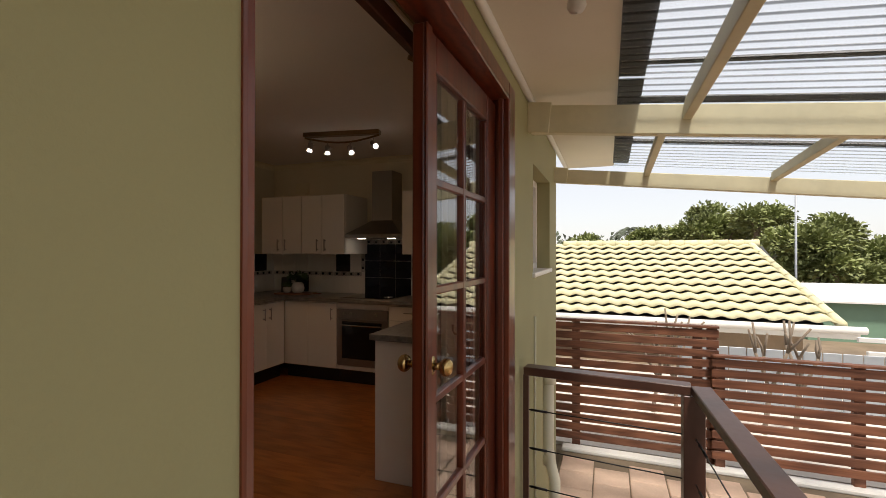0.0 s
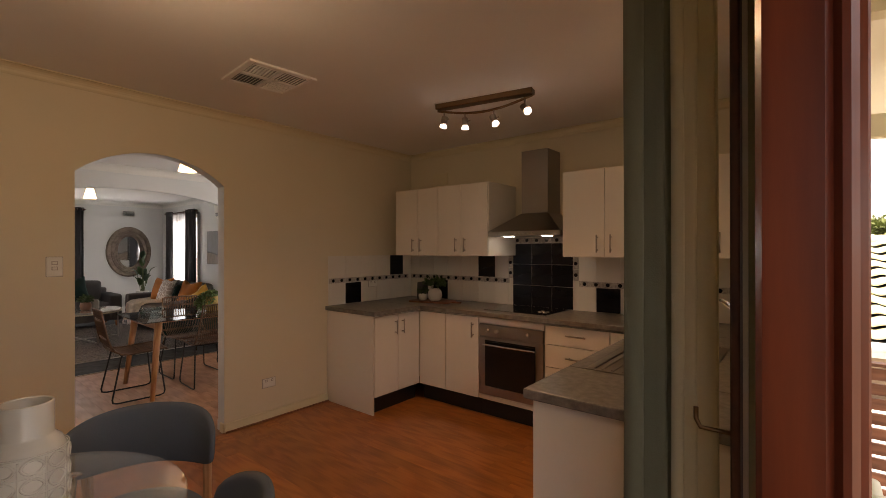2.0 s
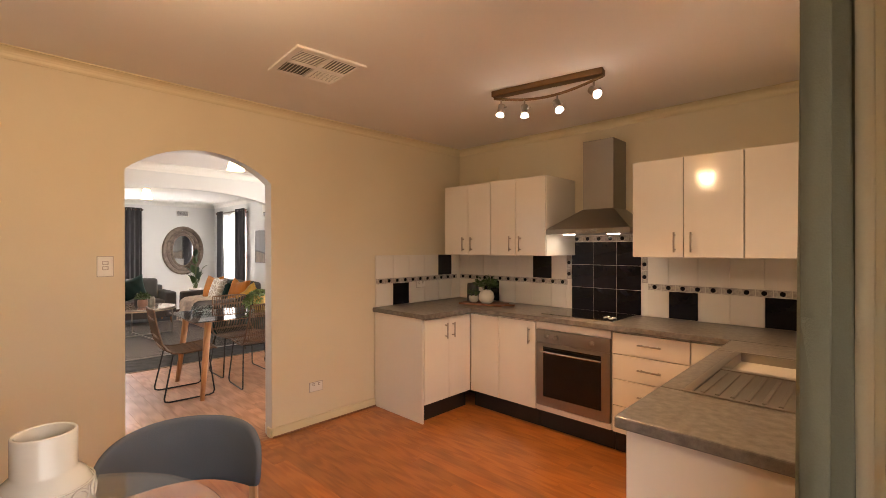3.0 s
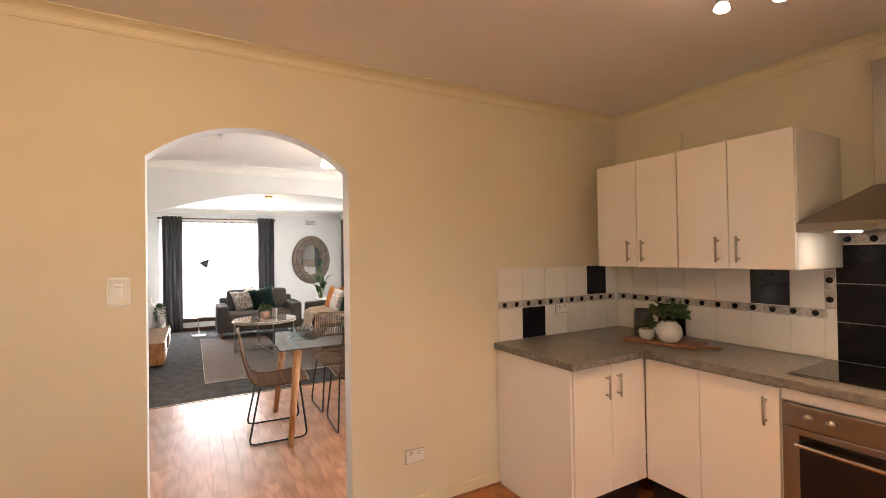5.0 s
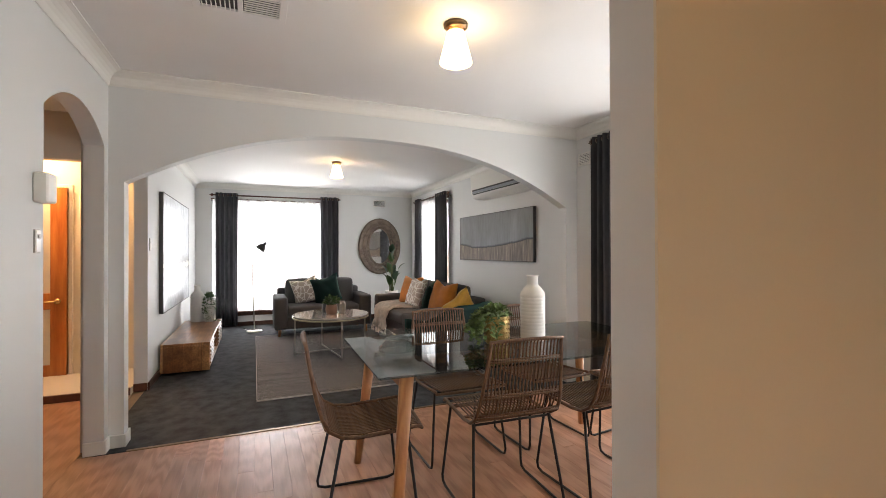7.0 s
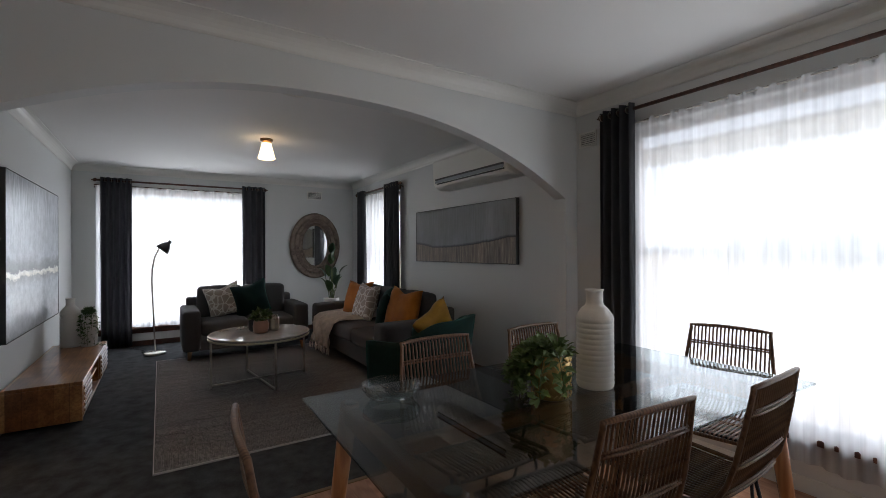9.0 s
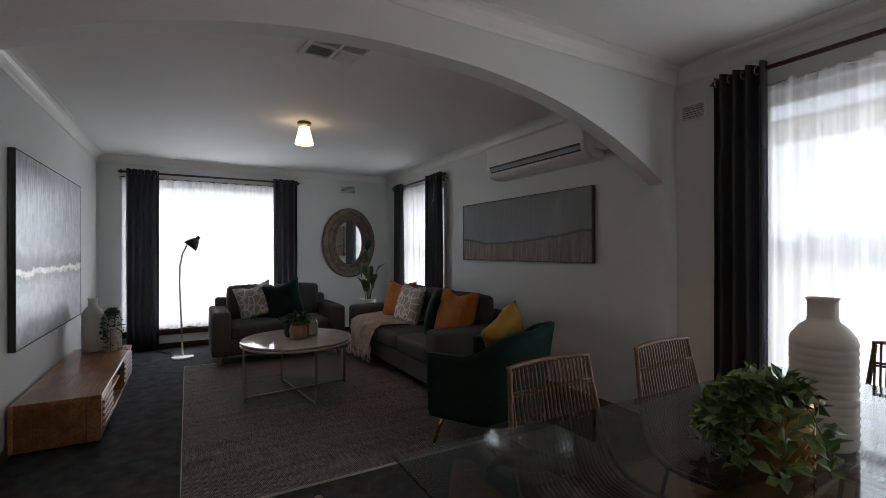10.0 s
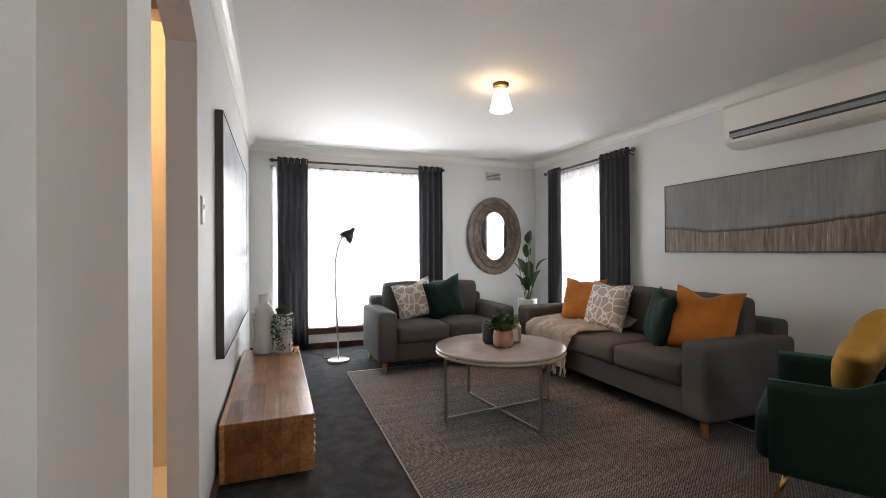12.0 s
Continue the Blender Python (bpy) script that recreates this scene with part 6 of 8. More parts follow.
part("lever_handle", bm, MAT["brass"], fd, "brass lever handle", smooth=True)
structure("wall_hall_door", boxes(((fx - 0.12, -2.3, 0), (fx - 0.01, -0.58, CEIL)), ((fx - 0.12, 0.39, 0), (fx - 0.01, 1.055, CEIL)), ((fx - 0.12, -0.58, 1.97), (fx - 0.01, 0.39, CEIL))), MAT["hall_paint"], "warm white wall round front door", "wall")
structure("trim_door_frame", boxes(((fx - 0.14, 0.355, 0.06), (fx + 0.01, 0.39, 1.97)), ((fx - 0.14, -0.58, 0.06), (fx + 0.01, -0.545, 1.97)), ((fx - 0.14, -0.545, 1.935), (fx + 0.01, 0.355, 1.97)), bevel=0.003), MAT["trim_paint"], "white painted door frame", "trim")
structure("wall_hall_beam", boxes(((-8.30, -2.3, 2.09), (-8.20, 1.05, CEIL))), MAT["hall_paint"], "warm white bulkhead across hall", "wall")

# ---- living room ----
rug = thing("rug", None, "grey herringbone wool rug with pale edge", "rug")
part("woven_field", boxes(((-10.68, 2.105, 0.001), (-7.525, 4.32, 0.011)), bevel=0.003), MAT["rug"], rug)
part("binding", boxes(((-10.69, 2.098, 0.001), (-7.515, 2.104, 0.012)), ((-10.69, 4.321, 0.001), (-7.515, 4.335, 0.012)), ((-7.524, 2.104, 0.001), (-7.517, 4.321, 0.012)), ((-10.693, 2.104, 0.001), (-10.681, 4.321, 0.012))), MAT["print_beige"], rug, "pale woven edge binding")


def soft_box(bm, a, b, r=0.05, puff=0.0, seg=4):
    """Cushion-like block with rounded edges and a slightly bulging middle."""
    lo, hi = Vector(a), Vector(b)
    t = bmesh.new()
    box(t, a, b, r, seg)
    bmesh.ops.subdivide_edges(t, edges=[e for e in t.edges if e.calc_length() > 0.12], cuts=5, use_grid_fill=True)
    mid, half = (lo + hi) / 2, (hi - lo) / 2
    for v in t.verts:
        u = [(v.co[i] - mid[i]) / half[i] for i in range(3)]
        for i in range(3):
            j, k = (i + 1) % 3, (i + 2) % 3
            v.co[i] += puff * u[i] * max(0, 1 - u[j] ** 2) * max(0, 1 - u[k] ** 2)
    me = bpy.data.meshes.new("soft")
    t.to_mesh(me)
    t.free()
    bm.from_mesh(me)
    bpy.data.meshes.remove(me)


def sofa(name, m, width, seats, label, depth=0.88):
    """Faces local -y, centre front at y=0; runs back to y=depth."""
    o = thing(name, m, label, "sofa", "grey sofas")
    hw, arm = width / 2, 0.19
    for s in (-1, 1):
        bm = bmesh.new()
        soft_box(bm, (s * hw, 0.0, 0.12), (s * (hw - arm), depth - 0.05, 0.60), 0.045, 0.008)
        part("armrest", bm, MAT["sofa_cloth"], o, smooth=True)
    bm = bmesh.new()
    soft_box(bm, (-hw + arm - 0.01, 0.03, 0.12), (hw - arm + 0.01, depth - 0.12, 0.30), 0.02)
    part("base", bm, MAT["sofa_cloth"], o, smooth=True)
    bm = bmesh.new()
    soft_box(bm, (-hw + 0.07, depth - 0.17, 0.14), (hw - 0.07, depth, 0.70), 0.04)
    part("back_frame", bm, MAT["sofa_cloth"], o, smooth=True)
    w = (width - 2 * arm) / seats
    for k in range(seats):
        x0 = -hw + arm + k * w
        bm = bmesh.new()
        soft_box(bm, (x0 + 0.004, 0.005, 0.295), (x0 + w - 0.004, depth - 0.28, 0.455), 0.045, 0.018)
        part("seat_cushion", bm, MAT["sofa_cloth"], o, smooth=True)
        bm = bmesh.new()
        soft_box(bm, (x0 + 0.006, depth - 0.33, 0.44), (x0 + w - 0.006, depth - 0.14, 0.84), 0.05, 0.016)
        part("back_cushion", bm, MAT["sofa_cloth"], o, smooth=True)
    for sx in (-1, 1):
        for y in (0.08, depth - 0.1):
            bm = bmesh.new()
            tube(bm, [(sx * (hw - 0.08), y, 0.125), (sx * (hw - 0.07), y - 0.01, 0.012 if y < 0.3 else 0.0)], 0.026, 12, r_end=0.018)
            part("foot", bm, MAT["leg_wood"], o, "turned timber foot", smooth=True)
    return o


sofa("sofa", pose(-9.355, 3.87, 0.0), 2.24, 3, "dark grey three-seat sofa on timber feet")
sofa("loveseat", pose(-10.42, 3.085, 0.0, 0, 0, 90), 1.46, 2, "dark grey two-seat sofa on timber feet", 0.86)


def cushion(m, w, mat, label, h=None, puff=0.075, dent=0.03, lean=0.0):
    """Square scatter cushion in the local x-z plane, pinched at the corners, its top edge pressed in by dent at lean."""
    h = h or w
    n = 14
    bm = bmesh.new()
    sides = []
    for s in (1, -1):
        g = []
        for i in range(n + 1):
            row = []
            for j in range(n + 1):
                u, v = -1 + 2 * i / n, -1 + 2 * j / n
                pin = 1 - 0.10 * ((1 - u * u) * v * v + (1 - v * v) * u * u)
                t = max(0.0, (1 - u ** 4) * (1 - v ** 4)) ** 0.5
                x, z = u * w / 2 * pin, v * h / 2 * pin
                chop = math.exp(-((u - lean) / 0.45) ** 2) * max(0.0, v) ** 2
                z -= dent * chop
                y = s * puff * t * (1 - 0.3 * chop) + (0.004 * math.sin(9 * u + 5 * v) + 0.003 * math.sin(17 * v - 11 * u * v + s)) * t
                row.append((x, y, z))
            g.append(row)
        sides.append(g)
    V = {}
    for k, g in enumerate(sides):
        for i in range(n + 1):
            for j in range(n + 1):
                edge = i in (0, n) or j in (0, n)
                if edge and k == 1:
                    V[k, i, j] = V[0, i, j]
                else:
                    V[k, i, j] = bm.verts.new(g[i][j])
    for k in (0, 1):
        for i in range(n):
            for j in range(n):
                q = [V[k, i, j], V[k, i + 1, j], V[k, i + 1, j + 1], V[k, i, j + 1]]
                if len(set(q)) == 4:
                    try:
                        bm.faces.new(q)
                    except ValueError:
                        pass
    o = part("cushion", bm, MAT[mat], smooth=True)
    o.matrix_basis = m
    return tagged(o, label, "cushion", "scatter cushions")


# local y is the cushion's thickness; poses lean against the backs
cushion(pose(-10.86, 2.84, 0.665, 0, -14, 84), 0.42, "print_cloth", "beige line-print cushion leaning on two-seat sofa")
cushion(pose(-10.80, 3.16, 0.675, 6, -14, 96), 0.45, "green_velvet", "emerald velvet cushion on two-seat sofa")
cushion(pose(-9.97, 4.33, 0.68, -18, 0, 20), 0.46, "mustard", "mustard velvet cushion at end of sofa")
cushion(pose(-9.54, 4.26, 0.67, -18, 2, 6), 0.46, "print_cloth", "beige line-print cushion on grey sofa", dent=0.015)
cushion(pose(-8.93, 4.24, 0.655, -14, 6, -34), 0.44, "green_velvet", "emerald velvet cushion leaning on sofa", lean=0.2)
cushion(pose(-8.575, 4.27, 0.68, -15, 4, 12), 0.47, "mustard", "large mustard velvet cushion on sofa", puff=0.085, dent=0.05, lean=-0.1)

# throw over the sofa's seat and front
throw = thing("throw_blanket", pose(-0.13, -0.03, 0), "cream fringed knit throw draped over sofa", "throw")
bm = bmesh.new()
path = [(4.46, 0.60), (4.36, 0.50), (4.22, 0.483), (4.05, 0.483), (3.93, 0.478), (3.878, 0.45), (3.866, 0.38), (3.862, 0.30), (3.858, 0.22), (3.852, 0.15)]
nx = 26
grid = []
rnd = random.Random(4)
for j, (y, z) in enumerate(path):
    t = j / (len(path) - 1)
    row = []
    for i in range(nx + 1):
        s = i / nx
        x = -10.12 + 0.10 * t * t + (0.95 - 0.35 * t) * s + 0.02 * math.sin(5 * t + 9 * s)
        fold = 0.030 * (0.5 + t) * math.sin(2 * math.pi * (s * 5.3 + 0.25 * math.sin(4 * t))) + 0.016 * math.sin(17 * s + 6 * t) + 0.012 * math.sin(11 * t + 23 * s)
        hang = 0.5 if z < 0.46 else 0.0
        row.append(bm.verts.new((x, y - abs(fold) * (1.2 if hang else 0.2), z + (abs(fold) * 0.9 if not hang else 0) + 0.02 * hang * math.sin(3 * s))))
    grid.append(row)
for j in range(len(path) - 1):
    for i in range(nx):
        bm.faces.new((grid[j][i], grid[j][i + 1], grid[j + 1][i + 1], grid[j + 1][i]))
ends = [v.co.copy() for v in grid[-1]]
bmesh.ops.solidify(bm, geom=bm.faces, thickness=0.007)
bmesh.ops.subdivide_edges(bm, edges=bm.edges, cuts=1, use_grid_fill=True)
part("blanket", bm, MAT["throw_cloth"], throw, smooth=True)
bm = bmesh.new()
for e in ends:
    for k in range(2):
        p = e + Vector((0.011 * k, 0, 0))
        tube(bm, [p, p + Vector((rnd.uniform(-0.006, 0.006), -0.004, -0.035)), p + Vector((rnd.uniform(-0.012, 0.012), -0.006, -0.07))], 0.0025, 5)
tagged(part("fringe", bm, MAT["throw_cloth"], throw), "knotted cream fringe", kind="stuff")

# coffee table
cf = thing("coffee_table", pose(-9.19, 2.985, 0, 0, 0, 7), "round pale marble coffee table on steel legs", "table")
bm = bmesh.new()
lathe(bm, [(0.454, 0.470), (0.468, 0.474), (0.472, 0.482), (0.472, 0.490), (0.465, 0.495)], seg=72, cap_high=True)
part("tabletop", bm, MAT["marble"], cf)
bm = bmesh.new()
tube(bm, arc(0, 2 * math.pi, 64, lambda a: (0.462 * math.cos(a), 0.462 * math.sin(a), 0.46)), 0.010, 8, caps=False)
part("ring", bm, MAT["champagne"], cf, smooth=True)
for k in range(4):
    a = math.pi / 2 * k
    part("leg", boxes(((0.45 * math.cos(a) - 0.009, 0.45 * math.sin(a) - 0.009, 0.012), (0.45 * math.cos(a) + 0.009, 0.45 * math.sin(a) + 0.009, 0.455)), bevel=0.002), MAT["dull_steel"], cf)
part("stretcher", boxes(((-0.45, -0.008, 0.013), (0.45, 0.008, 0.029)), bevel=0.002), MAT["dull_steel"], cf)
part("stretcher", boxes(((-0.008, -0.45, 0.0295), (0.008, 0.45, 0.045)), bevel=0.002), MAT["dull_steel"], cf)
potted("succulent_pot", (-9.13, 2.98, 0.496), [(0.055, 0), (0.068, 0.008), (0.075, 0.07), (0.066, 0.115), (0.062, 0.12)], "copper_pot", 31, 170, (0.085, 0.085, 0.08), 0.05, 0.02, "succulents in blush copper pot on coffee table", leafmat="leaf")
for x, y, r, h, mt, lb in ((-9.27, 2.95, 0.062, 0.17, "charcoal_ceramic", "squat charcoal ceramic vase on coffee table"), (-9.22, 3.12, 0.055, 0.15, "dull_steel", "faceted silver grey vase on coffee table")):
    o = thing("vase", pose(x, y, 0.496), lb, "vase")
    bm = bmesh.new()
    lathe(bm, [(r * 0.8, 0), (r, 0.02), (r, h * 0.8), (r * 0.75, h * 0.93), (r * 0.78, h), (r * 0.66, h), (r * 0.6, h * 0.85)], seg=10 if "facet" in lb else 32)
    part("body", bm, MAT[mt], o, smooth="facet" not in lb)

# green armchair, its back to the dining room
ac = thing("armchair", pose(-7.53, 3.915, 0, 0, 0, -61), "emerald velvet tub armchair on brass legs", "armchair")


def tub_shell(hx, hy, front, rows=10, side=7, bend=22):
    """Arms and back as one wrapped shell: straight sides, rounded back at +y that leans outwards, low arms."""
    bm = bmesh.new()
    sets = ([], [])
    for j in range(rows + 1):
        t = j / rows
        for lst, off in zip(sets, (0.0, 0.085)):
            plan = [(1.0, front * (1 - i / side)) for i in range(side)]
            for i in range(bend + 1):
                q = math.pi * i / bend
                e = abs(math.cos(q)) ** 0.75 * (1 if math.cos(q) >= 0 else -1)
                plan.append((e, math.sin(q) ** 0.75))
            plan += [(-1.0, front * (i + 1) / side) for i in range(side)]
            row = []
            for u, v in plan:
                y = v * (hy - off) * (0.77 + 0.23 * t) if v > 0 else v
                x = u * (hx - off) * (0.92 + 0.08 * t + 0.015 * math.sin(math.pi * t))
                k = min(1.0, max(0.0, (v * hy if v > 0 else v) + 0.06) / 0.42)
                high = 0.615 + 0.165 * k * k * (3 - 2 * k)
                soft = 0.012 if off and j == rows else 0.0
                row.append(bm.verts.new((x, y, 0.205 + (high - 0.205 - soft) * t)))
            lst.append(row)
    n = len(sets[0][0]) - 1
    for g in sets:
        for j in range(rows):
            for i in range(n):
                bm.faces.new((g[j][i], g[j][i + 1], g[j + 1][i + 1], g[j + 1][i]))
    for j in (0, rows):
        for i in range(n):
            bm.faces.new((sets[0][j][i], sets[0][j][i + 1], sets[1][j][i + 1], sets[1][j][i]))
    for i in (0, n):
        for j in range(rows):
            bm.faces.new((sets[0][j][i], sets[0][j + 1][i], sets[1][j + 1][i], sets[1][j][i]))
    return bm


part("shell", tub_shell(0.365, 0.40, -0.29), MAT["green_velvet"], ac, smooth=True)
bm = bmesh.new()
box(bm, (-0.262, -0.35, 0.215), (0.262, 0.215, 0.455), 0.06, 4)
part("seat", bm, MAT["green_velvet"], ac, smooth=True)
for sx in (-1, 1):
    for sy in (-1, 1):
        bm = bmesh.new()
        tube(bm, [(sx * 0.25, sy * 0.215, 0.235), (sx * 0.283, sy * 0.285, 0.0 if sy > 0 else 0.012)], 0.015, 12, r_end=0.009)
        part("leg", bm, MAT["brass"], ac, "tapered brass leg", smooth=True)
cushion(pose(-7.55, 4.03, 0.69, -20, 0, -75) @ pose(0, 0, 0, 0, 40, 0), 0.36, "gold_cloth", "gold satin cushion standing in green armchair")

# side table with tall plant
st = thing("side_table", pose(-10.98, 4.31, 0), "small round grey metal side table", "table")
bm = bmesh.new()
lathe(bm, [(0.175, 0.368), (0.18, 0.372), (0.18, 0.382), (0.175, 0.386)], seg=40, cap_high=True)
part("tabletop", bm, MAT["charcoal_ceramic"], st, smooth=False)
for k in range(3):
    a = radians(30 + 120 * k)
    bm = bmesh.new()
    tube(bm, [(0.15 * math.cos(a), 0.15 * math.sin(a), 0.37), (0.16 * math.cos(a), 0.16 * math.sin(a), 0.002)], 0.008, 8)
    part("leg", bm, MAT["black_metal"], st, smooth=True)
pl = thing("tall_plant", pose(-10.98, 4.31, 0.386), "tall green leafy plant in ribbed white pot", "plant")
bm = bmesh.new()
lathe(bm, [(0.085, 0), (0.10, 0.008), (0.112, 0.20), (0.112, 0.215), (0.102, 0.215), (0.10, 0.19)], seg=72)
for v in bm.verts:
    a = math.atan2(v.co.y, v.co.x)
    k = 1 + 0.02 * math.cos(24 * a)
    v.co.x *= k
    v.co.y *= k
part("pot", bm, MAT["matt_ceramic"], pl, smooth=True)
bm = bmesh.new()
lathe(bm, [(0.1, 0.192), (0.001, 0.198)], seg=20, cap_low=False)
part("potting_soil", bm, MAT["soil"], pl, "dark potting soil")
rnd = random.Random(9)


def big_leaf(base, tip, width, seed):
    """One broad leaf with a midrib fold."""
    b0 = bmesh.new()
    base, tip = Vector(base), Vector(tip)
    d = tip - base
    s = d.cross(Vector((0, 0, 1))).normalized()
    nn = s.cross(d).normalized()
    prev = None
    for i in range(9):
        t = i / 8
        w = width * math.sin(math.pi * min(1, t * 0.94 + 0.06)) ** 0.8 * (1 - 0.25 * t)
        c = base + d * t + nn * (0.10 * d.length * math.sin(math.pi * t)) - Vector((0, 0, 0.10 * d.length * t * t))
        row = [b0.verts.new(c - s * w + nn * w * 0.35), b0.verts.new(c), b0.verts.new(c + s * w + nn * w * 0.35)]
        if prev:
            for k in range(2):
                b0.faces.new((prev[k], prev[k + 1], row[k + 1], row[k])).smooth = True
        prev = row
    bmesh.ops.solidify(b0, geom=b0.faces, thickness=0.0015)
    part("leaf", b0, MAT["leaf_dark"] if seed % 3 else MAT["leaf"], pl, smooth=True)


for k in range(12):
    a = rnd.uniform(0, 6.28)
    if k < 3:
        tipz, rr = 0.90 + 0.08 * k, 0.08
    else:
        tipz, rr = rnd.uniform(0.50, 0.75), rnd.uniform(0.14, 0.27)
    basez = tipz - rnd.uniform(0.16, 0.22)
    mid = (0.45 * rr * math.cos(a), 0.45 * rr * math.sin(a), basez)
    bm = bmesh.new()
    tube(bm, [(0.03 * math.cos(a), 0.03 * math.sin(a), 0.19), (0.25 * rr * math.cos(a), 0.25 * rr * math.sin(a), basez * 0.6 + 0.08), mid], 0.006, 6, r_end=0.003)
    part("stem", bm, MAT["stem"], pl, smooth=True)
    big_leaf(mid, (rr * math.cos(a), rr * math.sin(a), tipz), 0.062, k)

# floor lamp
fl = thing("floor_lamp", pose(-11.19, 2.083, 0), "slim floor lamp with black shade, white base", "lamp")
bm = bmesh.new()
lathe(bm, [(0.115, 0.001), (0.12, 0.006), (0.12, 0.022), (0.112, 0.028), (0.012, 0.032)], seg=40, cap_high=True)
part("base", bm, MAT["gloss_white"], fl, "round white base", smooth=True)
bm = bmesh.new()
tube(bm, [(0, 0, 0.03), (0, -0.018, 0.55), (0, -0.032, 0.90), (0, -0.028, 1.08), (0, 0.0, 1.23), (0, 0.045, 1.34), (0, 0.10, 1.40), (0, 0.14, 1.412)], 0.0095, 10)
part("pole", bm, MAT["dull_steel"], fl, smooth=True)
hd = Matrix.Translation((0, 0.15, 1.41)) @ Matrix.Rotation(radians(-40), 4, "X") @ Matrix.Scale(1.15, 4)
bm = bmesh.new()
lathe(bm, [(0.018, 0.035), (0.022, 0.0), (0.04, -0.02), (0.062, -0.06), (0.072, -0.10), (0.069, -0.10), (0.058, -0.06), (0.035, -0.02)], seg=28)
part("shade", bm, MAT["black_metal"], fl, "black metal bell shade", m=hd, smooth=True)
bm = bmesh.new()
lathe(bm, [(0.012, -0.02), (0.028, -0.05), (0.03, -0.075), (0.018, -0.092), (0.002, -0.096)], seg=18)
part("bulb", bm, MAT["lamp_glass"], fl, "lit bulb", m=hd, smooth=True)
bm = bmesh.new()
tube(bm, [(-0.10, -0.05, 0.012), (-0.2, -0.15, 0.006), (-0.32, -0.12, 0.006), (-0.45, -0.22, 0.006), (-0.7, -0.3, 0.006)], 0.004, 6)
part("cord", bm, MAT["black_metal"], fl, "black power cord")

# tv unit
tv = thing("tv_unit", None, "low acacia wood media unit on carpet", "tv unit")
x0, x1, y0, y1, zb, zt = -10.56, -8.745, 1.185, 1.645, 0.028, 0.325
part("top_board", boxes(((x0, y0, zt - 0.028), (x1, y1, zt)), bevel=0.004), MAT["acacia"], tv)
part("bottom_board", boxes(((x0 + 0.03, y0, zb), (x1 - 0.03, y1 - 0.01, zb + 0.025)), bevel=0.003), MAT["acacia"], tv)
for xa in (x0, x1 - 0.03):
    part("side_panel", boxes(((xa, y0, zb), (xa + 0.03, y1 - 0.004, zt - 0.028)), bevel=0.003), MAT["acacia"], tv)
part("back_panel", boxes(((x0 + 0.03, y0, zb + 0.025), (x1 - 0.03, y0 + 0.015, zt - 0.028))), MAT["acacia"], tv)
for xa in (-9.93, -9.25):
    part("divider", boxes(((xa, y0 + 0.015, zb + 0.025), (xa + 0.025, y1 - 0.015, zt - 0.028))), MAT["acacia"], tv)
for xa, xb in ((x0 + 0.035, -9.935), (-9.22, x1 - 0.035)):
    d = part("drawer_front", boxes(((xa, y1 - 0.022, zb + 0.03), (xb, y1 - 0.002, zt - 0.033)), bevel=0.002), MAT["acacia"], tv)
    for k in range(5):
        z = zb + 0.055 + k * 0.042
        part("carved_slat", boxes(((xa + 0.012, y1 - 0.0015, z), (xb - 0.012, y1 + 0.008, z + 0.022)), bevel=0.003), MAT["acacia"], d)
part("shelf", boxes(((-9.903, y0 + 0.016, 0.165), (-9.252, y1 - 0.03, 0.183)), bevel=0.002), MAT["acacia"], tv)
for xa in (x0 + 0.1, x1 - 0.14):
    part("foot", boxes(((xa, y0 + 0.06, 0.0005), (xa + 0.04, y1 - 0.08, zb - 0.0005))), MAT["black_metal"], tv)
ridged_vase((-10.40, 1.355, 0.326), 0.50, 0.083, "tall white vase carved with zigzag lines", 1, "matt_ceramic", True)
trailing("trailing_plant", (-10.34, 1.515, 0.326), [(0.062, 0), (0.070, 0.006), (0.070, 0.27), (0.058, 0.30), (0.036, 0.325), (0.034, 0.345), (0.030, 0.345)], "matt_ceramic", "trailing ivy spilling from white carved vase", [-85, -70, -55, -45, -35, -25, -15, -5, 10, 35, 70], 0.34, 0.055, 0.034, 77, runner=35, bands=7)

# wall art
art = thing("abstract_canvas", pose(-9.80, YL + 0.002, 1.278), "large silver-grey abstract canvas with gold streak", "painting")
art_mat = silver_canvas()
part("canvas", boxes(((-0.975, 0.0, -0.635), (0.975, 0.036, 0.635)), bevel=0.003), art_mat, art)
part("frame_edge", boxes(((-0.98, 0.0, -0.64), (-0.976, 0.038, 0.64)), ((0.976, 0.0, -0.64), (0.98, 0.038, 0.64)), ((-0.976, 0.0, 0.636), (0.976, 0.038, 0.64)), ((-0.976, 0.0, -0.64), (0.976, 0.038, -0.636))), MAT["charcoal_ceramic"], art, "thin dark edge")
lm = thing("landscape_canvas", pose(-8.59, YN - 0.002, 1.474), "wide grey misty landscape canvas on wall", "painting")
lm_mat = field_canvas()
part("canvas", boxes(((-0.969, -0.034, -0.313), (0.969, -0.001, 0.313)), bevel=0.003), lm_mat, lm)
part("frame_edge", boxes(((-0.975, -0.036, -0.319), (-0.970, 0.0, 0.319)), ((0.970, -0.036, -0.319), (0.975, 0.0, 0.319)), ((-0.970, -0.036, 0.314), (0.970, 0.0, 0.319)), ((-0.970, -0.036, -0.319), (0.970, 0.0, -0.314))), MAT["charcoal_ceramic"], lm, "thin dark canvas edge")

# mirror
mi = thing("oval_mirror", pose(XW + 0.001, 4.345, 1.39), "oval mirror in stepped weathered timber frame", "mirror")


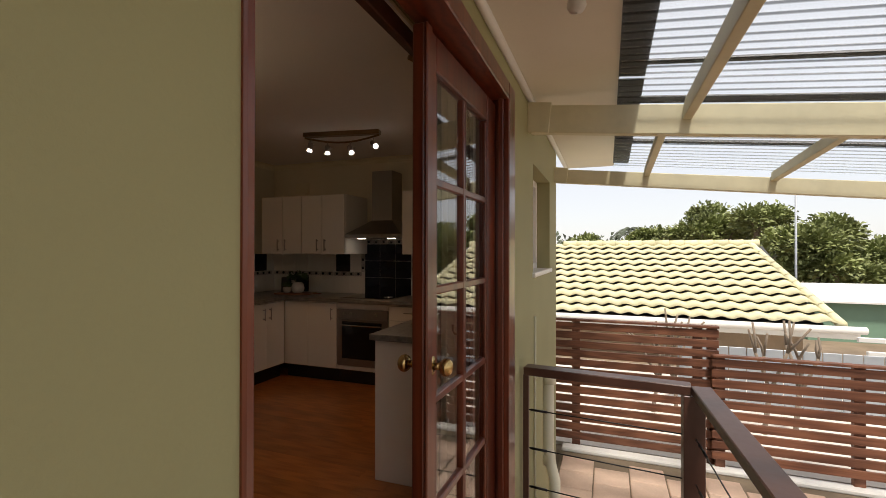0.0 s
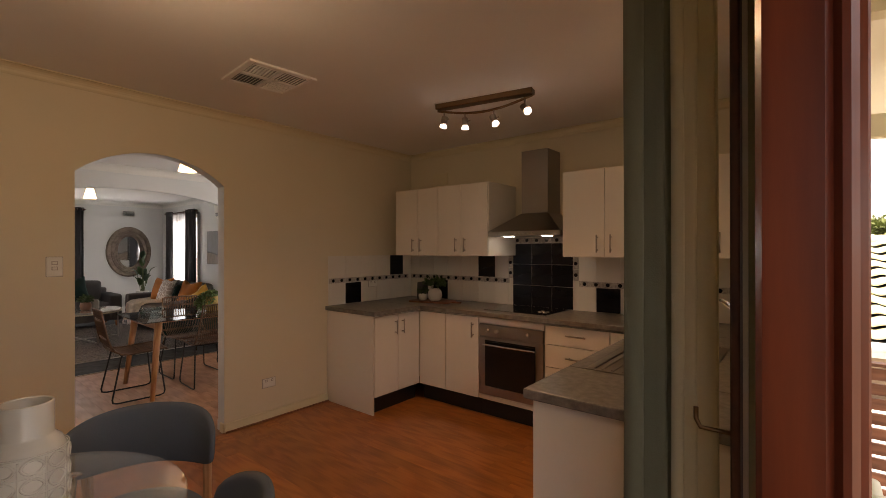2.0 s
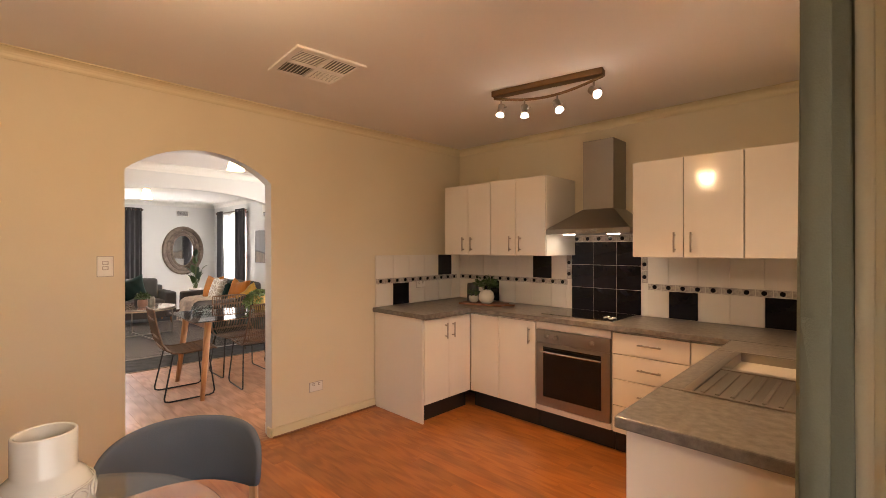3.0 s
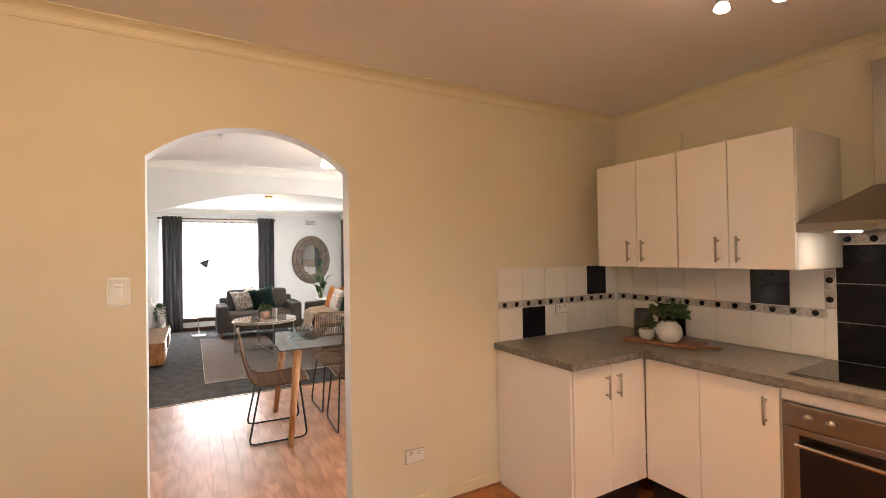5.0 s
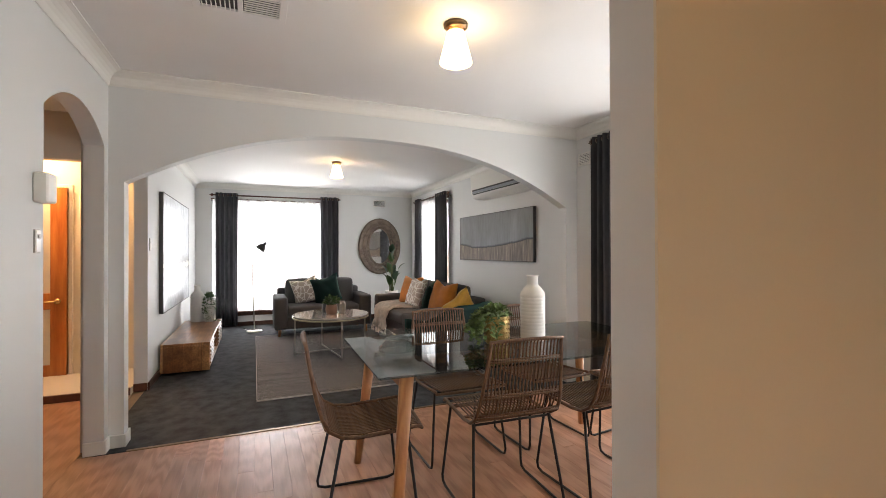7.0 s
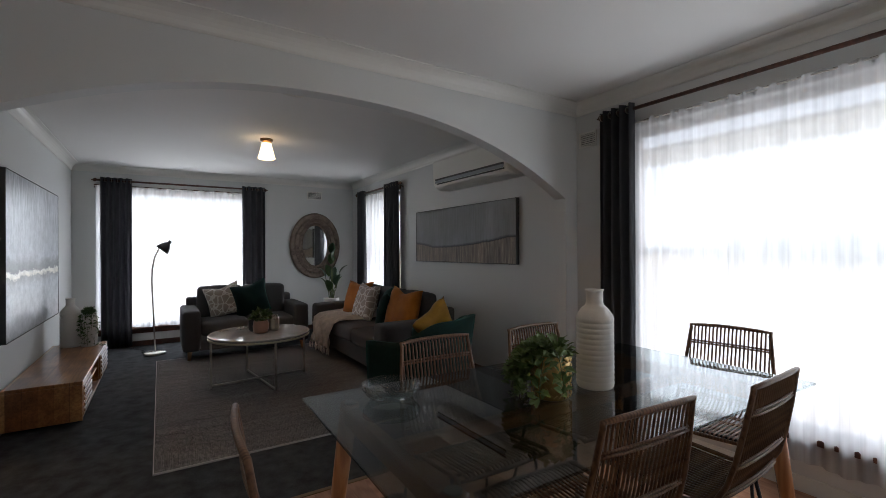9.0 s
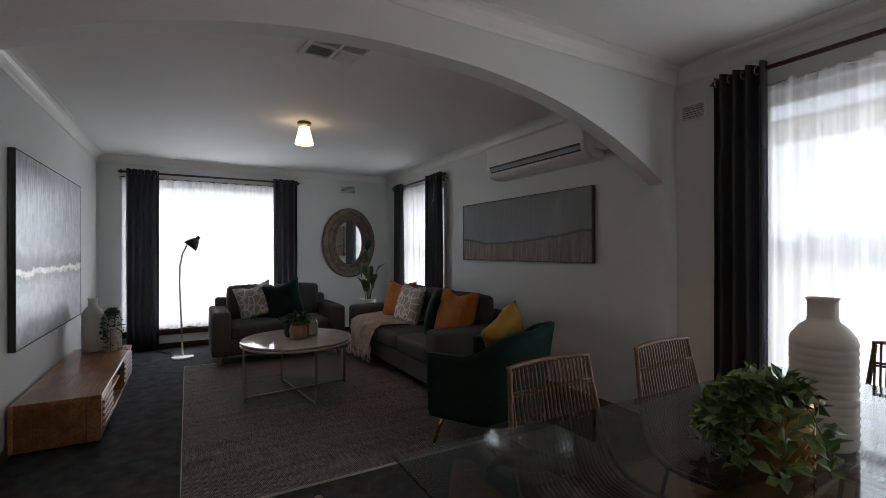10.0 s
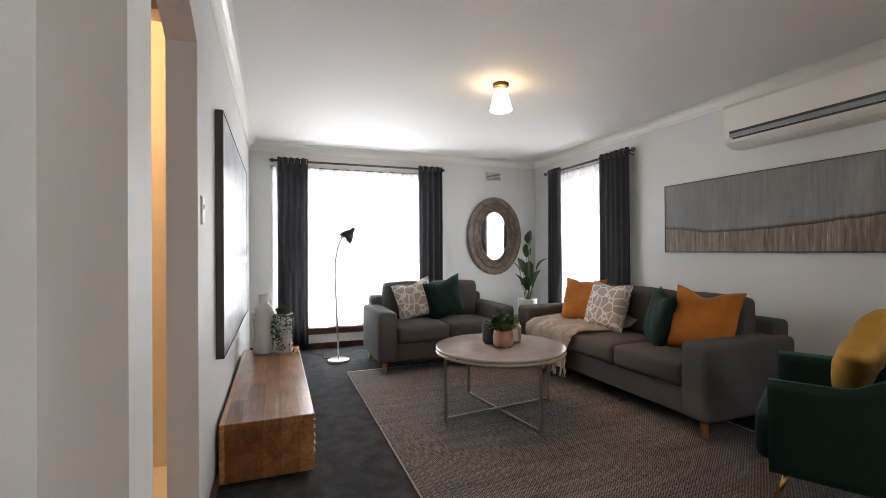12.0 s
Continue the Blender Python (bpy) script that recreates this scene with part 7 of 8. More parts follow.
def oval_ring(a0, b0, a1, b1, prof):
    """Stepped ring between two ovals; prof: (share across, height off the wall)."""
    bm = bmesh.new()
    n = 64
    rows = []
    for t, h in prof:
        a, b = a0 + (a1 - a0) * t, b0 + (b1 - b0) * t
        rows.append([bm.verts.new((h, a * math.cos(2 * math.pi * i / n), b * math.sin(2 * math.pi * i / n))) for i in range(n)])
    for p, q in zip(rows, rows[1:] + rows[:1]):
        for i in range(n):
            bm.faces.new((p[i], p[(i + 1) % n], q[(i + 1) % n], q[i]))
    return bm


part("outer_ring", oval_ring(0.42, 0.545, 0.335, 0.455, [(0, 0), (0, 0.03), (0.3, 0.042), (0.8, 0.036), (1, 0.026), (1, 0)]), MAT["ash_wood"], mi, smooth=False)
part("middle_ring", oval_ring(0.334, 0.454, 0.262, 0.39, [(0, 0), (0, 0.026), (0.2, 0.034), (0.8, 0.034), (1, 0.024), (1, 0)]), MAT["ash_wood"], mi, smooth=False)
part("inner_ring", oval_ring(0.261, 0.389, 0.205, 0.335, [(0, 0), (0, 0.022), (0.5, 0.028), (1, 0.012), (1, 0)]), MAT["ash_wood"], mi, smooth=False)
bm = bmesh.new()
vs = [bm.verts.new((0.010, 0.208 * math.cos(2 * math.pi * i / 64), 0.338 * math.sin(2 * math.pi * i / 64))) for i in range(64)]
bm.faces.new(vs)
part("mirror_glass", bm, MAT["mirror"], mi, "silvered glass")

# air conditioner
au = thing("air_conditioner", None, "white wall-mounted split air conditioner", "air conditioner")
AX0, AX1 = -8.83, -7.52
prof = [(YN - 0.001, 1.985), (4.90, 1.982), (4.855, 1.995), (4.82, 2.02), (4.80, 2.055), (4.795, 2.10), (4.785, 2.29), (4.80, 2.318), (4.84, 2.325), (YN - 0.001, 2.325)]
bm = bmesh.new()
rings = []
for x, k in ((AX0, 0.90), (AX0 + 0.012, 0.97), (AX0 + 0.03, 1.0), (AX1 - 0.03, 1.0), (AX1 - 0.012, 0.97), (AX1, 0.90)):
    rings.append([bm.verts.new((x, YN - 0.001 - (YN - 0.001 - y) * k, 2.155 + (z - 2.155) * (0.5 + 0.5 * k))) for y, z in prof])
for p, q in zip(rings, rings[1:]):
    for i in range(len(prof)):
        bm.faces.new((p[i], p[(i + 1) % len(prof)], q[(i + 1) % len(prof)], q[i]))
bm.faces.new(rings[0])
bm.faces.new(rings[-1][::-1])
part("case", bm, MAT["white_plastic"], au)
part("louvre", boxes(((AX0 + 0.07, 4.7885, 2.086), (AX1 - 0.05, 4.80, 2.104)), bevel=0.001), MAT["charcoal_ceramic"], au, "dark outlet slot")
part("louvre", boxes(((AX0 + 0.09, 4.7955, 2.040), (AX1 - 0.05, 4.806, 2.053)), bevel=0.001), MAT["charcoal_ceramic"], au, "dark outlet slot")
bm = bmesh.new()
obox(bm, pose((AX0 + AX1) / 2 + 0.01, 4.792, 2.070, -10, 0, 0), (AX1 - AX0 - 0.12, 0.006, 0.034), 0.002)
part("flap", bm, MAT["zinc"], au, "grey-white air flap")
part("pipe_cover", boxes(((AX1 + 0.001, 4.90, 2.06), (AX1 + 0.035, YN - 0.001, 2.13)), bevel=0.006), MAT["white_plastic"], au)

# ---- verandah and garden ----
GZ = -0.60
deck = thing("deck", None, "low timber deck outside french door", "deck")
for k in range(9):
    part("board", boxes(((XE + 0.002 + k * 0.102, -2.4, -0.20), (XE + 0.098 + k * 0.102, 2.82, -0.17)), bevel=0.003), MAT["fence_wood"], deck)
part("skirt_board", boxes(((XE + 0.002, 2.822, GZ + 0.01), (0.60, 2.845, -0.17)), ((0.602, -2.4, GZ + 0.01), (0.625, 2.845, -0.17)), bevel=0.003), MAT["rail_paint"], deck)

rail = thing("deck_railing", None, "dark brown timber handrail with wire cables", "railing")
bm = bmesh.new()
obox(bm, pose(0.085, 2.60, 0.768, 0, 0, -5.5), (0.79, 0.085, 0.044), 0.004)
part("top_rail", bm, MAT["rail_paint"], rail)
bm = bmesh.new()
obox(bm, pose(0.60, 0.06, 0.770, 0, 0, 2), (0.084, 4.95, 0.044), 0.004)
part("top_rail", bm, MAT["rail_paint"], rail)
for x0, y0, w in ((XE + 0.012, 2.635, 0.03), (0.440, 2.56, 0.09), (0.55, 0.4, 0.085)):
    part("post", boxes(((x0, y0 - w / 2, GZ + 0.03 if w > 0.05 else -0.168), (x0 + w, y0 + w / 2, 0.745)), bevel=0.003), MAT["rail_paint"], rail)
for k in range(5):
    z = 0.553 - k * 0.207 if k < 3 else 0.14 - (k - 2) * 0.13
    bm = bmesh.new()
    tube(bm, [(XE + 0.03, 2.635, z), (0.44, 2.56, z)], 0.0032, 6)
    tube(bm, [(XE + 0.05, 2.633, z), (XE + 0.14, 2.624, z)], 0.0065, 6)
    part("cable", bm, MAT["black_metal"], rail, "thin wire cable with tensioner")
    bm = bmesh.new()
    tube(bm, [(0.49, 2.52, z), (0.59, 0.43, z)], 0.0032, 6)
    tube(bm, [(0.4935, 2.45, z), (0.4992, 2.33, z)], 0.0065, 6)
    part("cable", bm, MAT["black_metal"], rail, "thin wire cable with tensioner")

# eave, beams, purlins, clear roofing
structure("ceiling_eave", boxes(((XE + 0.001, -2.4, 2.325), (0.165, 5.3, 2.34))), MAT["soffit"], "cream painted eave lining", "soffit")
bm = bmesh.new()
tube(bm, [(XE + 0.016, -2.4, 2.306), (XE + 0.016, 5.1, 2.306)], 0.02, 8)
structure("trim_eave_quad", bm, MAT["fascia"], "white quarter-round moulding under eave", "trim")
structure("trim_fascia", boxes(((0.150, -2.4, 2.341), (0.170, 5.3, 2.50))), MAT["rail_paint"], "dark fascia board at eave edge", "trim")
TILT_ROOF = Matrix.Translation((XE, 0, 2.31)) @ Matrix.Rotation(radians(5.8), 4, "Y") @ Matrix.Translation((-XE, 0, -2.31))
verandah = thing("verandah_roof", TILT_ROOF, "painted timber verandah with clear corrugated roof", "verandah")
for y, z0, z1 in ((1.15, 2.115, 2.19), (2.88, 2.115, 2.275), (4.20, 2.012, 2.128)):
    part("beam", boxes(((XE + 0.03, y - 0.03, z0), (4.6, y + 0.03, z1)), bevel=0.004), MAT["beam_paint"], verandah)
    if y > 2:
        part("beam_block", boxes(((XE + 0.002, y - 0.052, z0 - 0.005), (XE + 0.14, y - 0.031, z1 + 0.012)), bevel=0.003), MAT["beam_paint"], verandah)
for x in (0.52, 1.55, 2.6, 3.7):
    part("purlin", boxes(((x - 0.022, -2.4, 2.192), (x + 0.022, 2.849, 2.30)), bevel=0.003), MAT["beam_paint"], verandah)
for x in (0.43, 1.30, 2.25, 3.2):
    bm = bmesh.new()
    obox(bm, pose(x, 3.54, 2.175, -3.9, 0, 0), (0.044, 1.26, 0.07), 0.003)
    part("purlin", bm, MAT["beam_paint"], verandah)


def roof_z(y):
    """Height of the sheeting: level, then falling beyond the near beam."""
    return 2.352 if y < 2.7 else 2.352 - 0.085 * (y - 2.7)


bm = bmesh.new()
period, amp = 0.076, 0.009
nn = int(6.75 / period * 6)
prev = None
for i in range(nn + 1):
    y = -2.35 + 6.75 * i / nn
    z = roof_z(y) + amp * math.sin(2 * math.pi * i / 6)
    row = [bm.verts.new((0.162, y, z)), bm.verts.new((4.7, y, z))]
    if prev:
        bm.faces.new((prev[0], prev[1], row[1], row[0])).smooth = True
    prev = row
part("roof_sheet", bm, MAT["corrugated"], verandah, "wavy clear roofing sheet")
for y, w in ((-0.6, 0.08), (0.8, 0.08), (1.62, 0.09), (2.50, 0.06), (2.98, 0.10), (3.38, 0.14), (3.72, 0.09)):
    bm = bmesh.new()
    obox(bm, pose(2.436, y, roof_z(y) + 0.014, 0 if y < 2.7 else -4.3, 0, 0), (4.528, w, 0.004))
    part("lap_strip", bm, MAT["charcoal_ceramic"], verandah, "dark sheet lap")
for y0, y1 in ((-2.35, 2.68), (2.70, 4.35)):
    bm = bmesh.new()
    obox(bm, pose(0.225, (y0 + y1) / 2, roof_z((y0 + y1) / 2) + 0.016, 0 if y1 < 2.7 else -4.3, 0, 0), (0.125, y1 - y0, 0.004))
    part("flashing", bm, MAT["charcoal_ceramic"], verandah, "dark apron flashing")
o = thing("eave_lamp", pose(0.01, 1.84, 2.325), "small round white eave lamp", "lamp")
bm = bmesh.new()
lathe(bm, [(0.022, 0), (0.024, -0.012), (0.03, -0.022), (0.034, -0.048), (0.024, -0.066), (0.003, -0.072)], seg=20)
part("globe", bm, MAT["matt_ceramic"], o, smooth=True)

pipe = thing("downpipe", pose(0.02, -0.10, 0.03), "cream painted downpipe against house wall", "downpipe")
bm = bmesh.new()
tube(bm, [(XE + 0.055, 3.30, 0.60), (XE + 0.06, 3.26, 0.57), (XE + 0.065, 3.22, 0.5), (XE + 0.065, 3.22, 0.12), (XE + 0.085, 3.2, 0.02), (XE + 0.11, 3.18, -0.06), (XE + 0.11, 3.18, GZ + 0.02)], 0.034, 14)
part("pipe", bm, MAT["pipe"], pipe, smooth=True)
for z in (0.05, 0.56):
    bm = bmesh.new()
    tube(bm, [(XE + 0.075, 3.21, z - 0.03), (XE + 0.068, 3.22, z + 0.03)], 0.040, 14)
    part("collar", bm, MAT["pipe"], pipe, smooth=True)
bm = bmesh.new()
tube(bm, [(XE + 0.012, 3.05, 1.0), (XE + 0.012, 3.05, GZ + 0.02)], 0.006, 6)
tagged(part("wall_conduit", bm, MAT["pipe"]), "thin cream conduit running down wall", "conduit")


def slat_fence(name, x0, x1, y, top, posts, label):
    f = thing(name, None, label, "fence", "slatted fences")
    pitch, h = 0.094, 0.072
    n = int((top - 0.03 - GZ - 0.03) / pitch)
    bm = boxes(((0, -0.010, -h / 2), (1, 0.010, h / 2)), bevel=0.003)
    first = None
    for k in range(n):
        m = Matrix.Translation((x0, y, top - 0.075 - k * pitch)) @ Matrix.Diagonal((x1 - x0, 1, 1, 1))
        if first is None:
            first = part("slat", bm, MAT["fence_wood"], f, m=m)
        else:
            q = new("slat", first.data)
            q.parent, q.matrix_basis = f, m
    part("cap_rail", boxes(((x0, y - 0.035, top - 0.022), (x1, y + 0.035, top)), bevel=0.003), MAT["fence_wood"], f)
    for x in posts:
        part("post", boxes(((x - 0.04, y + 0.012, GZ + 0.001), (x + 0.04, y + 0.07, top - 0.024)), bevel=0.003), MAT["fence_wood"], f)


slat_fence("fence", XE - 0.09, 1.08, 5.0, 0.715, (-0.2, 1.03, 0.91), "tall dark brown horizontal slat timber fence")
slat_fence("fence", 1.01, 4.6, 4.93, 0.462, (1.08, 2.1, 3.2, 4.4), "lower dark brown horizontal slat fence with cap")

# pavers
pav = structure("pavement", boxes(((XE, 2.85, GZ - 0.05), (6.0, 4.99, GZ - 0.012)), ((0.63, -2.4, GZ - 0.05), (6.0, 2.85, GZ - 0.012))), MAT["soil"], "sand bed under square pavers", "pavement")
bm = boxes(((-0.145, -0.145, -0.02), (0.145, 0.145, 0.0)), bevel=0.006)
first = None
for i in range(18):
    for j in range(10):
        x, y = -0.16 + i * 0.30, 1.9 + j * 0.30 + 0.15 * (i % 2)
        if (x < 0.8 and y < 3.02) or y > 4.72:
            continue
        m = pose(x, y, GZ, 0, 0, 0)
        if first is None:
            first = part("paver", bm, MAT["paver"], pav, m=m)
        else:
            q = new("paver", first.data)
            q.parent, q.matrix_basis = pav, m
gv = part("gravel_strip", boxes(((XE, 4.86, GZ - 0.012), (6, 4.985, GZ + 0.03)), bevel=0.01), MAT["grout"])
tagged(gv, "pale gravel strip along fence foot", "gravel", kind="stuff")

structure("pavement_yard", boxes(((-3.0, 5.12, GZ - 0.055), (7.0, 9.0, GZ - 0.02))), MAT["yard"], "sunlit pale concrete yard beyond fence", "pavement")

# neighbour's house
nh = thing("neighbour_house", None, "single-storey house with lichened tile roof", "house")
EY, EZ, RY, RZ = 9.2, 0.20, 12.4, 1.56
slope = math.atan2(RZ - EZ, RY - EY)
L = math.hypot(RZ - EZ, RY - EY)
rows_n = 11
gauge = L / rows_n
cw = 0.30
tile = bmesh.new()
nseg = 10
top, bot = [], []
for lst, yy, zz in ((top, gauge * 1.08, 0.0), (bot, 0.0, 0.05)):
    for i in range(nseg + 1):
        s = i / nseg
        zwave = 0.046 * (0.5 - 0.5 * math.cos(2 * math.pi * s))
        lst.append(tile.verts.new((s * cw, yy, zz + zwave)))
low = [tile.verts.new((v.co.x, 0.012, v.co.z - 0.014)) for v in bot]
for i in range(nseg):
    tile.faces.new((bot[i], bot[i + 1], top[i + 1], top[i])).smooth = True
    tile.faces.new((low[i], low[i + 1], bot[i + 1], bot[i]))
roof = part("roof", boxes(((-2.6, -0.02, -0.10), (3.45, L, -0.03))), MAT["charcoal_ceramic"], nh, m=Matrix.Translation((0, EY, EZ)) @ Matrix.Rotation(slope, 4, "X"))
first = None
for j in range(rows_n):
    xr = 3.62 - 0.42 * j / rows_n
    xl = -2.6
    for i in range(19):
        x = 3.62 - (i + 1) * cw - 0.42 * j / rows_n + 0.42 * 0
        if x < xl:
            break
        m = pose(x, j * gauge, 0)
        if first is None:
            first = part("roof_tile", tile, MAT["roof_tile"], roof, m=m)
        else:
            q = new("roof_tile", first.data)
            q.parent, q.matrix_basis = roof, m
bm = bmesh.new()
for k in range(14):
    tube(bm, [(-1.0 + k * 0.31, RY, RZ + 0.03), (-0.66 + k * 0.31, RY, RZ + 0.04)], 0.09, 10, r_end=0.10)
part("ridge_cap", bm, MAT["roof_tile"], nh, smooth=True)
bm = bmesh.new()
for k in range(12):
    t0, t1 = k / 12, (k + 1.1) / 12
    tube(bm, [(3.66 - 0.46 * t0, EY + (RY - EY) * t0, EZ + (RZ - EZ) * t0 + 0.02), (3.66 - 0.46 * t1, EY + (RY - EY) * t1, EZ + (RZ - EZ) * t1 + 0.02)], 0.075, 8)
part("verge_cap", bm, MAT["roof_tile"], nh, smooth=True)
part("fascia", boxes(((-2.7, EY - 0.10, EZ - 0.18), (3.85, EY - 0.07, EZ - 0.01)), bevel=0.004), MAT["fascia"], nh)
bm = bmesh.new()
tube(bm, [(-2.7, EY - 0.16, EZ - 0.03), (3.9, EY - 0.16, EZ - 0.03)], 0.06, 10)
part("gutter", bm, MAT["fascia"], nh, smooth=True)
part("eave", boxes(((-2.7, EY - 0.07, EZ - 0.19), (3.8, EY + 0.55, EZ - 0.17))), MAT["fascia"], nh)
part("wall", boxes(((-2.7, EY + 0.5, -2.4), (3.3, EY + 0.7, EZ - 0.175))), MAT["brick_wall"], nh)

zf = thing("sheet_fence", None, "grey corrugated steel boundary fence", "fence")
for k in range(22):
    bm = bmesh.new()
    box(bm, (1.0 + k * 0.2, 7.0, -1.2), (1.19 + k * 0.2, 7.02, 0.16), 0.004)
    part("sheet", bm, MAT["zinc"], zf)
pg = thing("pergola_frame", None, "white painted timber pergola frame", "pergola")
part("rail", boxes(((3.3, 7.6, 0.03), (5.4, 7.66, 0.10)), ((3.2, 7.6, 0.22), (4.6, 7.66, 0.28)), bevel=0.004), MAT["fascia"], pg)
for x in (3.6, 4.3, 5.0):
    part("post", boxes(((x, 7.67, -1.4), (x + 0.07, 7.74, 0.32)), bevel=0.004), MAT["fascia"], pg)

shed = thing("garden_shed", None, "green steel garden shed with pale roof", "shed")
part("wall", boxes(((4.5, 13.0, -2.4), (9.5, 16.5, 0.24))), MAT["shed"], shed)
bm = bmesh.new()
for a in ((4.3, 12.8, 0.5),):
    v = [bm.verts.new(p) for p in ((4.3, 12.8, 0.242), (9.8, 12.8, 0.245), (9.8, 16.8, 0.44), (4.3, 16.8, 0.42), (4.3, 12.8, 0.28), (9.8, 12.8, 0.28), (9.8, 16.8, 0.48), (4.3, 16.8, 0.46))]
    for q in ((0, 1, 2, 3), (4, 5, 6, 7), (0, 1, 5, 4), (1, 2, 6, 5), (2, 3, 7, 6), (3, 0, 4, 7)):
        bm.faces.new([v[i] for i in q])
part("roof", bm, MAT["fascia"], shed)
part("window", boxes(((6.0, 12.975, -0.6), (6.9, 12.995, -0.1))), MAT["black_glass"], shed)

# bare vines by the fence
def bare_shrub(x, y, z, h, seed, red=False):
    rnd = random.Random(seed)
    o = thing("bare_shrub", pose(x, y, z), "leafless pruned shrub with stubby branches", "shrub", "bare shrubs")
    bm = bmesh.new()

    def grow(p, d, ln, r, lev):
        q = p + d * ln
        tube(bm, [p, p.lerp(q, 0.5) + Vector((rnd.uniform(-1, 1), rnd.uniform(-1, 1), 0)) * ln * 0.06, q], r, 6, r_end=r * 0.8)
        if lev:
            for _ in range(2 if lev < 2 else 3):
                nd = (d + Vector((rnd.uniform(-0.8, 0.8), rnd.uniform(-0.5, 0.5), rnd.uniform(-0.1, 0.5)))).normalized()
                grow(q, nd, ln * rnd.uniform(0.45, 0.7), r * 0.7, lev - 1)
    grow(Vector((0, 0, 0)), Vector((0.05, 0, 1)), h * 0.55, 0.03, 2)
    part("branches", bm, MAT["bark"], o)
    if red:
        bm = bmesh.new()
        leafy(bm, (0, 0, h * 0.8), 60, (0.3, 0.25, 0.3), 0.06, seed)
        part("leaves", bm, MAT["copper_pot"], o, "few russet leaves")


bare_shrub(0.66, 6.4, GZ - 0.4, 1.5, 1)
bare_shrub(0.86, 6.5, GZ - 0.4, 1.45, 2)
bare_shrub(1.75, 6.1, GZ - 0.4, 1.55, 3)
bare_shrub(2.05, 6.2, GZ - 0.4, 1.5, 4)
bare_shrub(3.9, 6.6, GZ - 0.4, 2.0, 5, True)


# trees
def leafy_tree(x, y, z, h, r, seed, label, trunks=1, mat="tree_leaf", count=2600, squash=0.8, leaf=0.2):
    rnd = random.Random(seed)
    o = thing("tree", pose(x, y, z), label, "tree")
    bm = bmesh.new()
    tips = []

    def grow(p, d, ln, rad, lev):
        q = p + d * ln
        tube(bm, [p, p.lerp(q, 0.5) + Vector((rnd.uniform(-1, 1), rnd.uniform(-1, 1), 0)) * ln * 0.05, q], rad, 7, r_end=rad * 0.65)
        if lev == 0:
            tips.append(q)
            return
        for _ in range(rnd.randint(3, 4)):
            nd = (d * 0.7 + Vector((rnd.uniform(-1, 1), rnd.uniform(-1, 1), rnd.uniform(-0.15, 0.7)))).normalized()
            grow(q, nd, ln * rnd.uniform(0.5, 0.75), rad * 0.6, lev - 1)
    grow(Vector((0, 0, 0)), Vector((rnd.uniform(-0.1, 0.1), rnd.uniform(-0.1, 0.1), 1)).normalized(), h * 0.36, h * 0.035, 3)
    part("trunk", bm, MAT["bark"], o, smooth=True)
    bm = bmesh.new()
    per = max(8, count // max(1, len(tips)))
    for t in tips:
        cl = rnd.uniform(0.5, 1.0) * r * 0.42
        leafy(bm, t, per, (cl, cl, cl * squash), leaf, rnd.randrange(10 ** 6), 0.6, 1.0)
    part("crown", bm, MAT[mat], o, "uneven crown of green foliage")


leafy_tree(7.6, 21.0, -3.0, 5.6, 2.6, 5, "large bushy green tree behind shed", count=20000, leaf=0.2)
leafy_tree(10.2, 23.5, -3.0, 5.2, 2.6, 6, "broad green tree in neighbouring garden", count=14000, leaf=0.21)
leafy_tree(6.8, 27.0, -3.0, 8.6, 2.8, 8, "tall gum tree with open crown", count=12000, leaf=0.22)
leafy_tree(2.9, 34.0, -3.0, 6.4, 2.4, 9, "grey-green gum tree beyond roofs", count=8000, leaf=0.25)
leafy_tree(14.5, 26.0, -3.0, 5.2, 2.6, 10, "dense green tree beside shed", count=12000, leaf=0.22)
leafy_tree(-1.7, 42.0, -3.5, 7.4, 2.4, 12, "small distant gum tree", count=3000, leaf=0.45)
for k, (x, y, h) in enumerate(((1.6, 36.0, 5.6), (3.6, 37.0, 5.2))):
    o = thing("palm_tree", pose(x, y, -2.5), "distant palm with drooping fronds", "palm", "distant palms")
    bm = bmesh.new()
    tube(bm, [(0, 0, 0), (0.05, 0, h * 0.5), (0, 0, h)], 0.16, 8, r_end=0.11)
    part("trunk", bm, MAT["bark"], o, smooth=True)
    rnd = random.Random(40 + k)
    for f in range(16):
        a = 2 * math.pi * f / 16 + rnd.uniform(-0.15, 0.15)
        rise = rnd.uniform(0.1, 0.9)
        bm = bmesh.new()
        pts = [Vector((math.cos(a) * u * 1.5, math.sin(a) * u * 1.5, h + rise * u - 1.25 * u * u)) for u in (0, 0.25, 0.5, 0.75, 1.0)]
        side = Vector((-math.sin(a), math.cos(a), 0))
        for p, q in zip(pts, pts[1:]):
            for s in (-1, 1):
                for m_ in range(4):
                    c = p.lerp(q, m_ / 4)
                    e = c + side * s * 0.30 + (q - p) * 0.5 + Vector((0, 0, -0.16))
                    v = [bm.verts.new(c), bm.verts.new(c + (q - p) * 0.22), bm.verts.new(e)]
                    bm.faces.new(v)
        part("frond", bm, MAT["far_leaf"], o)
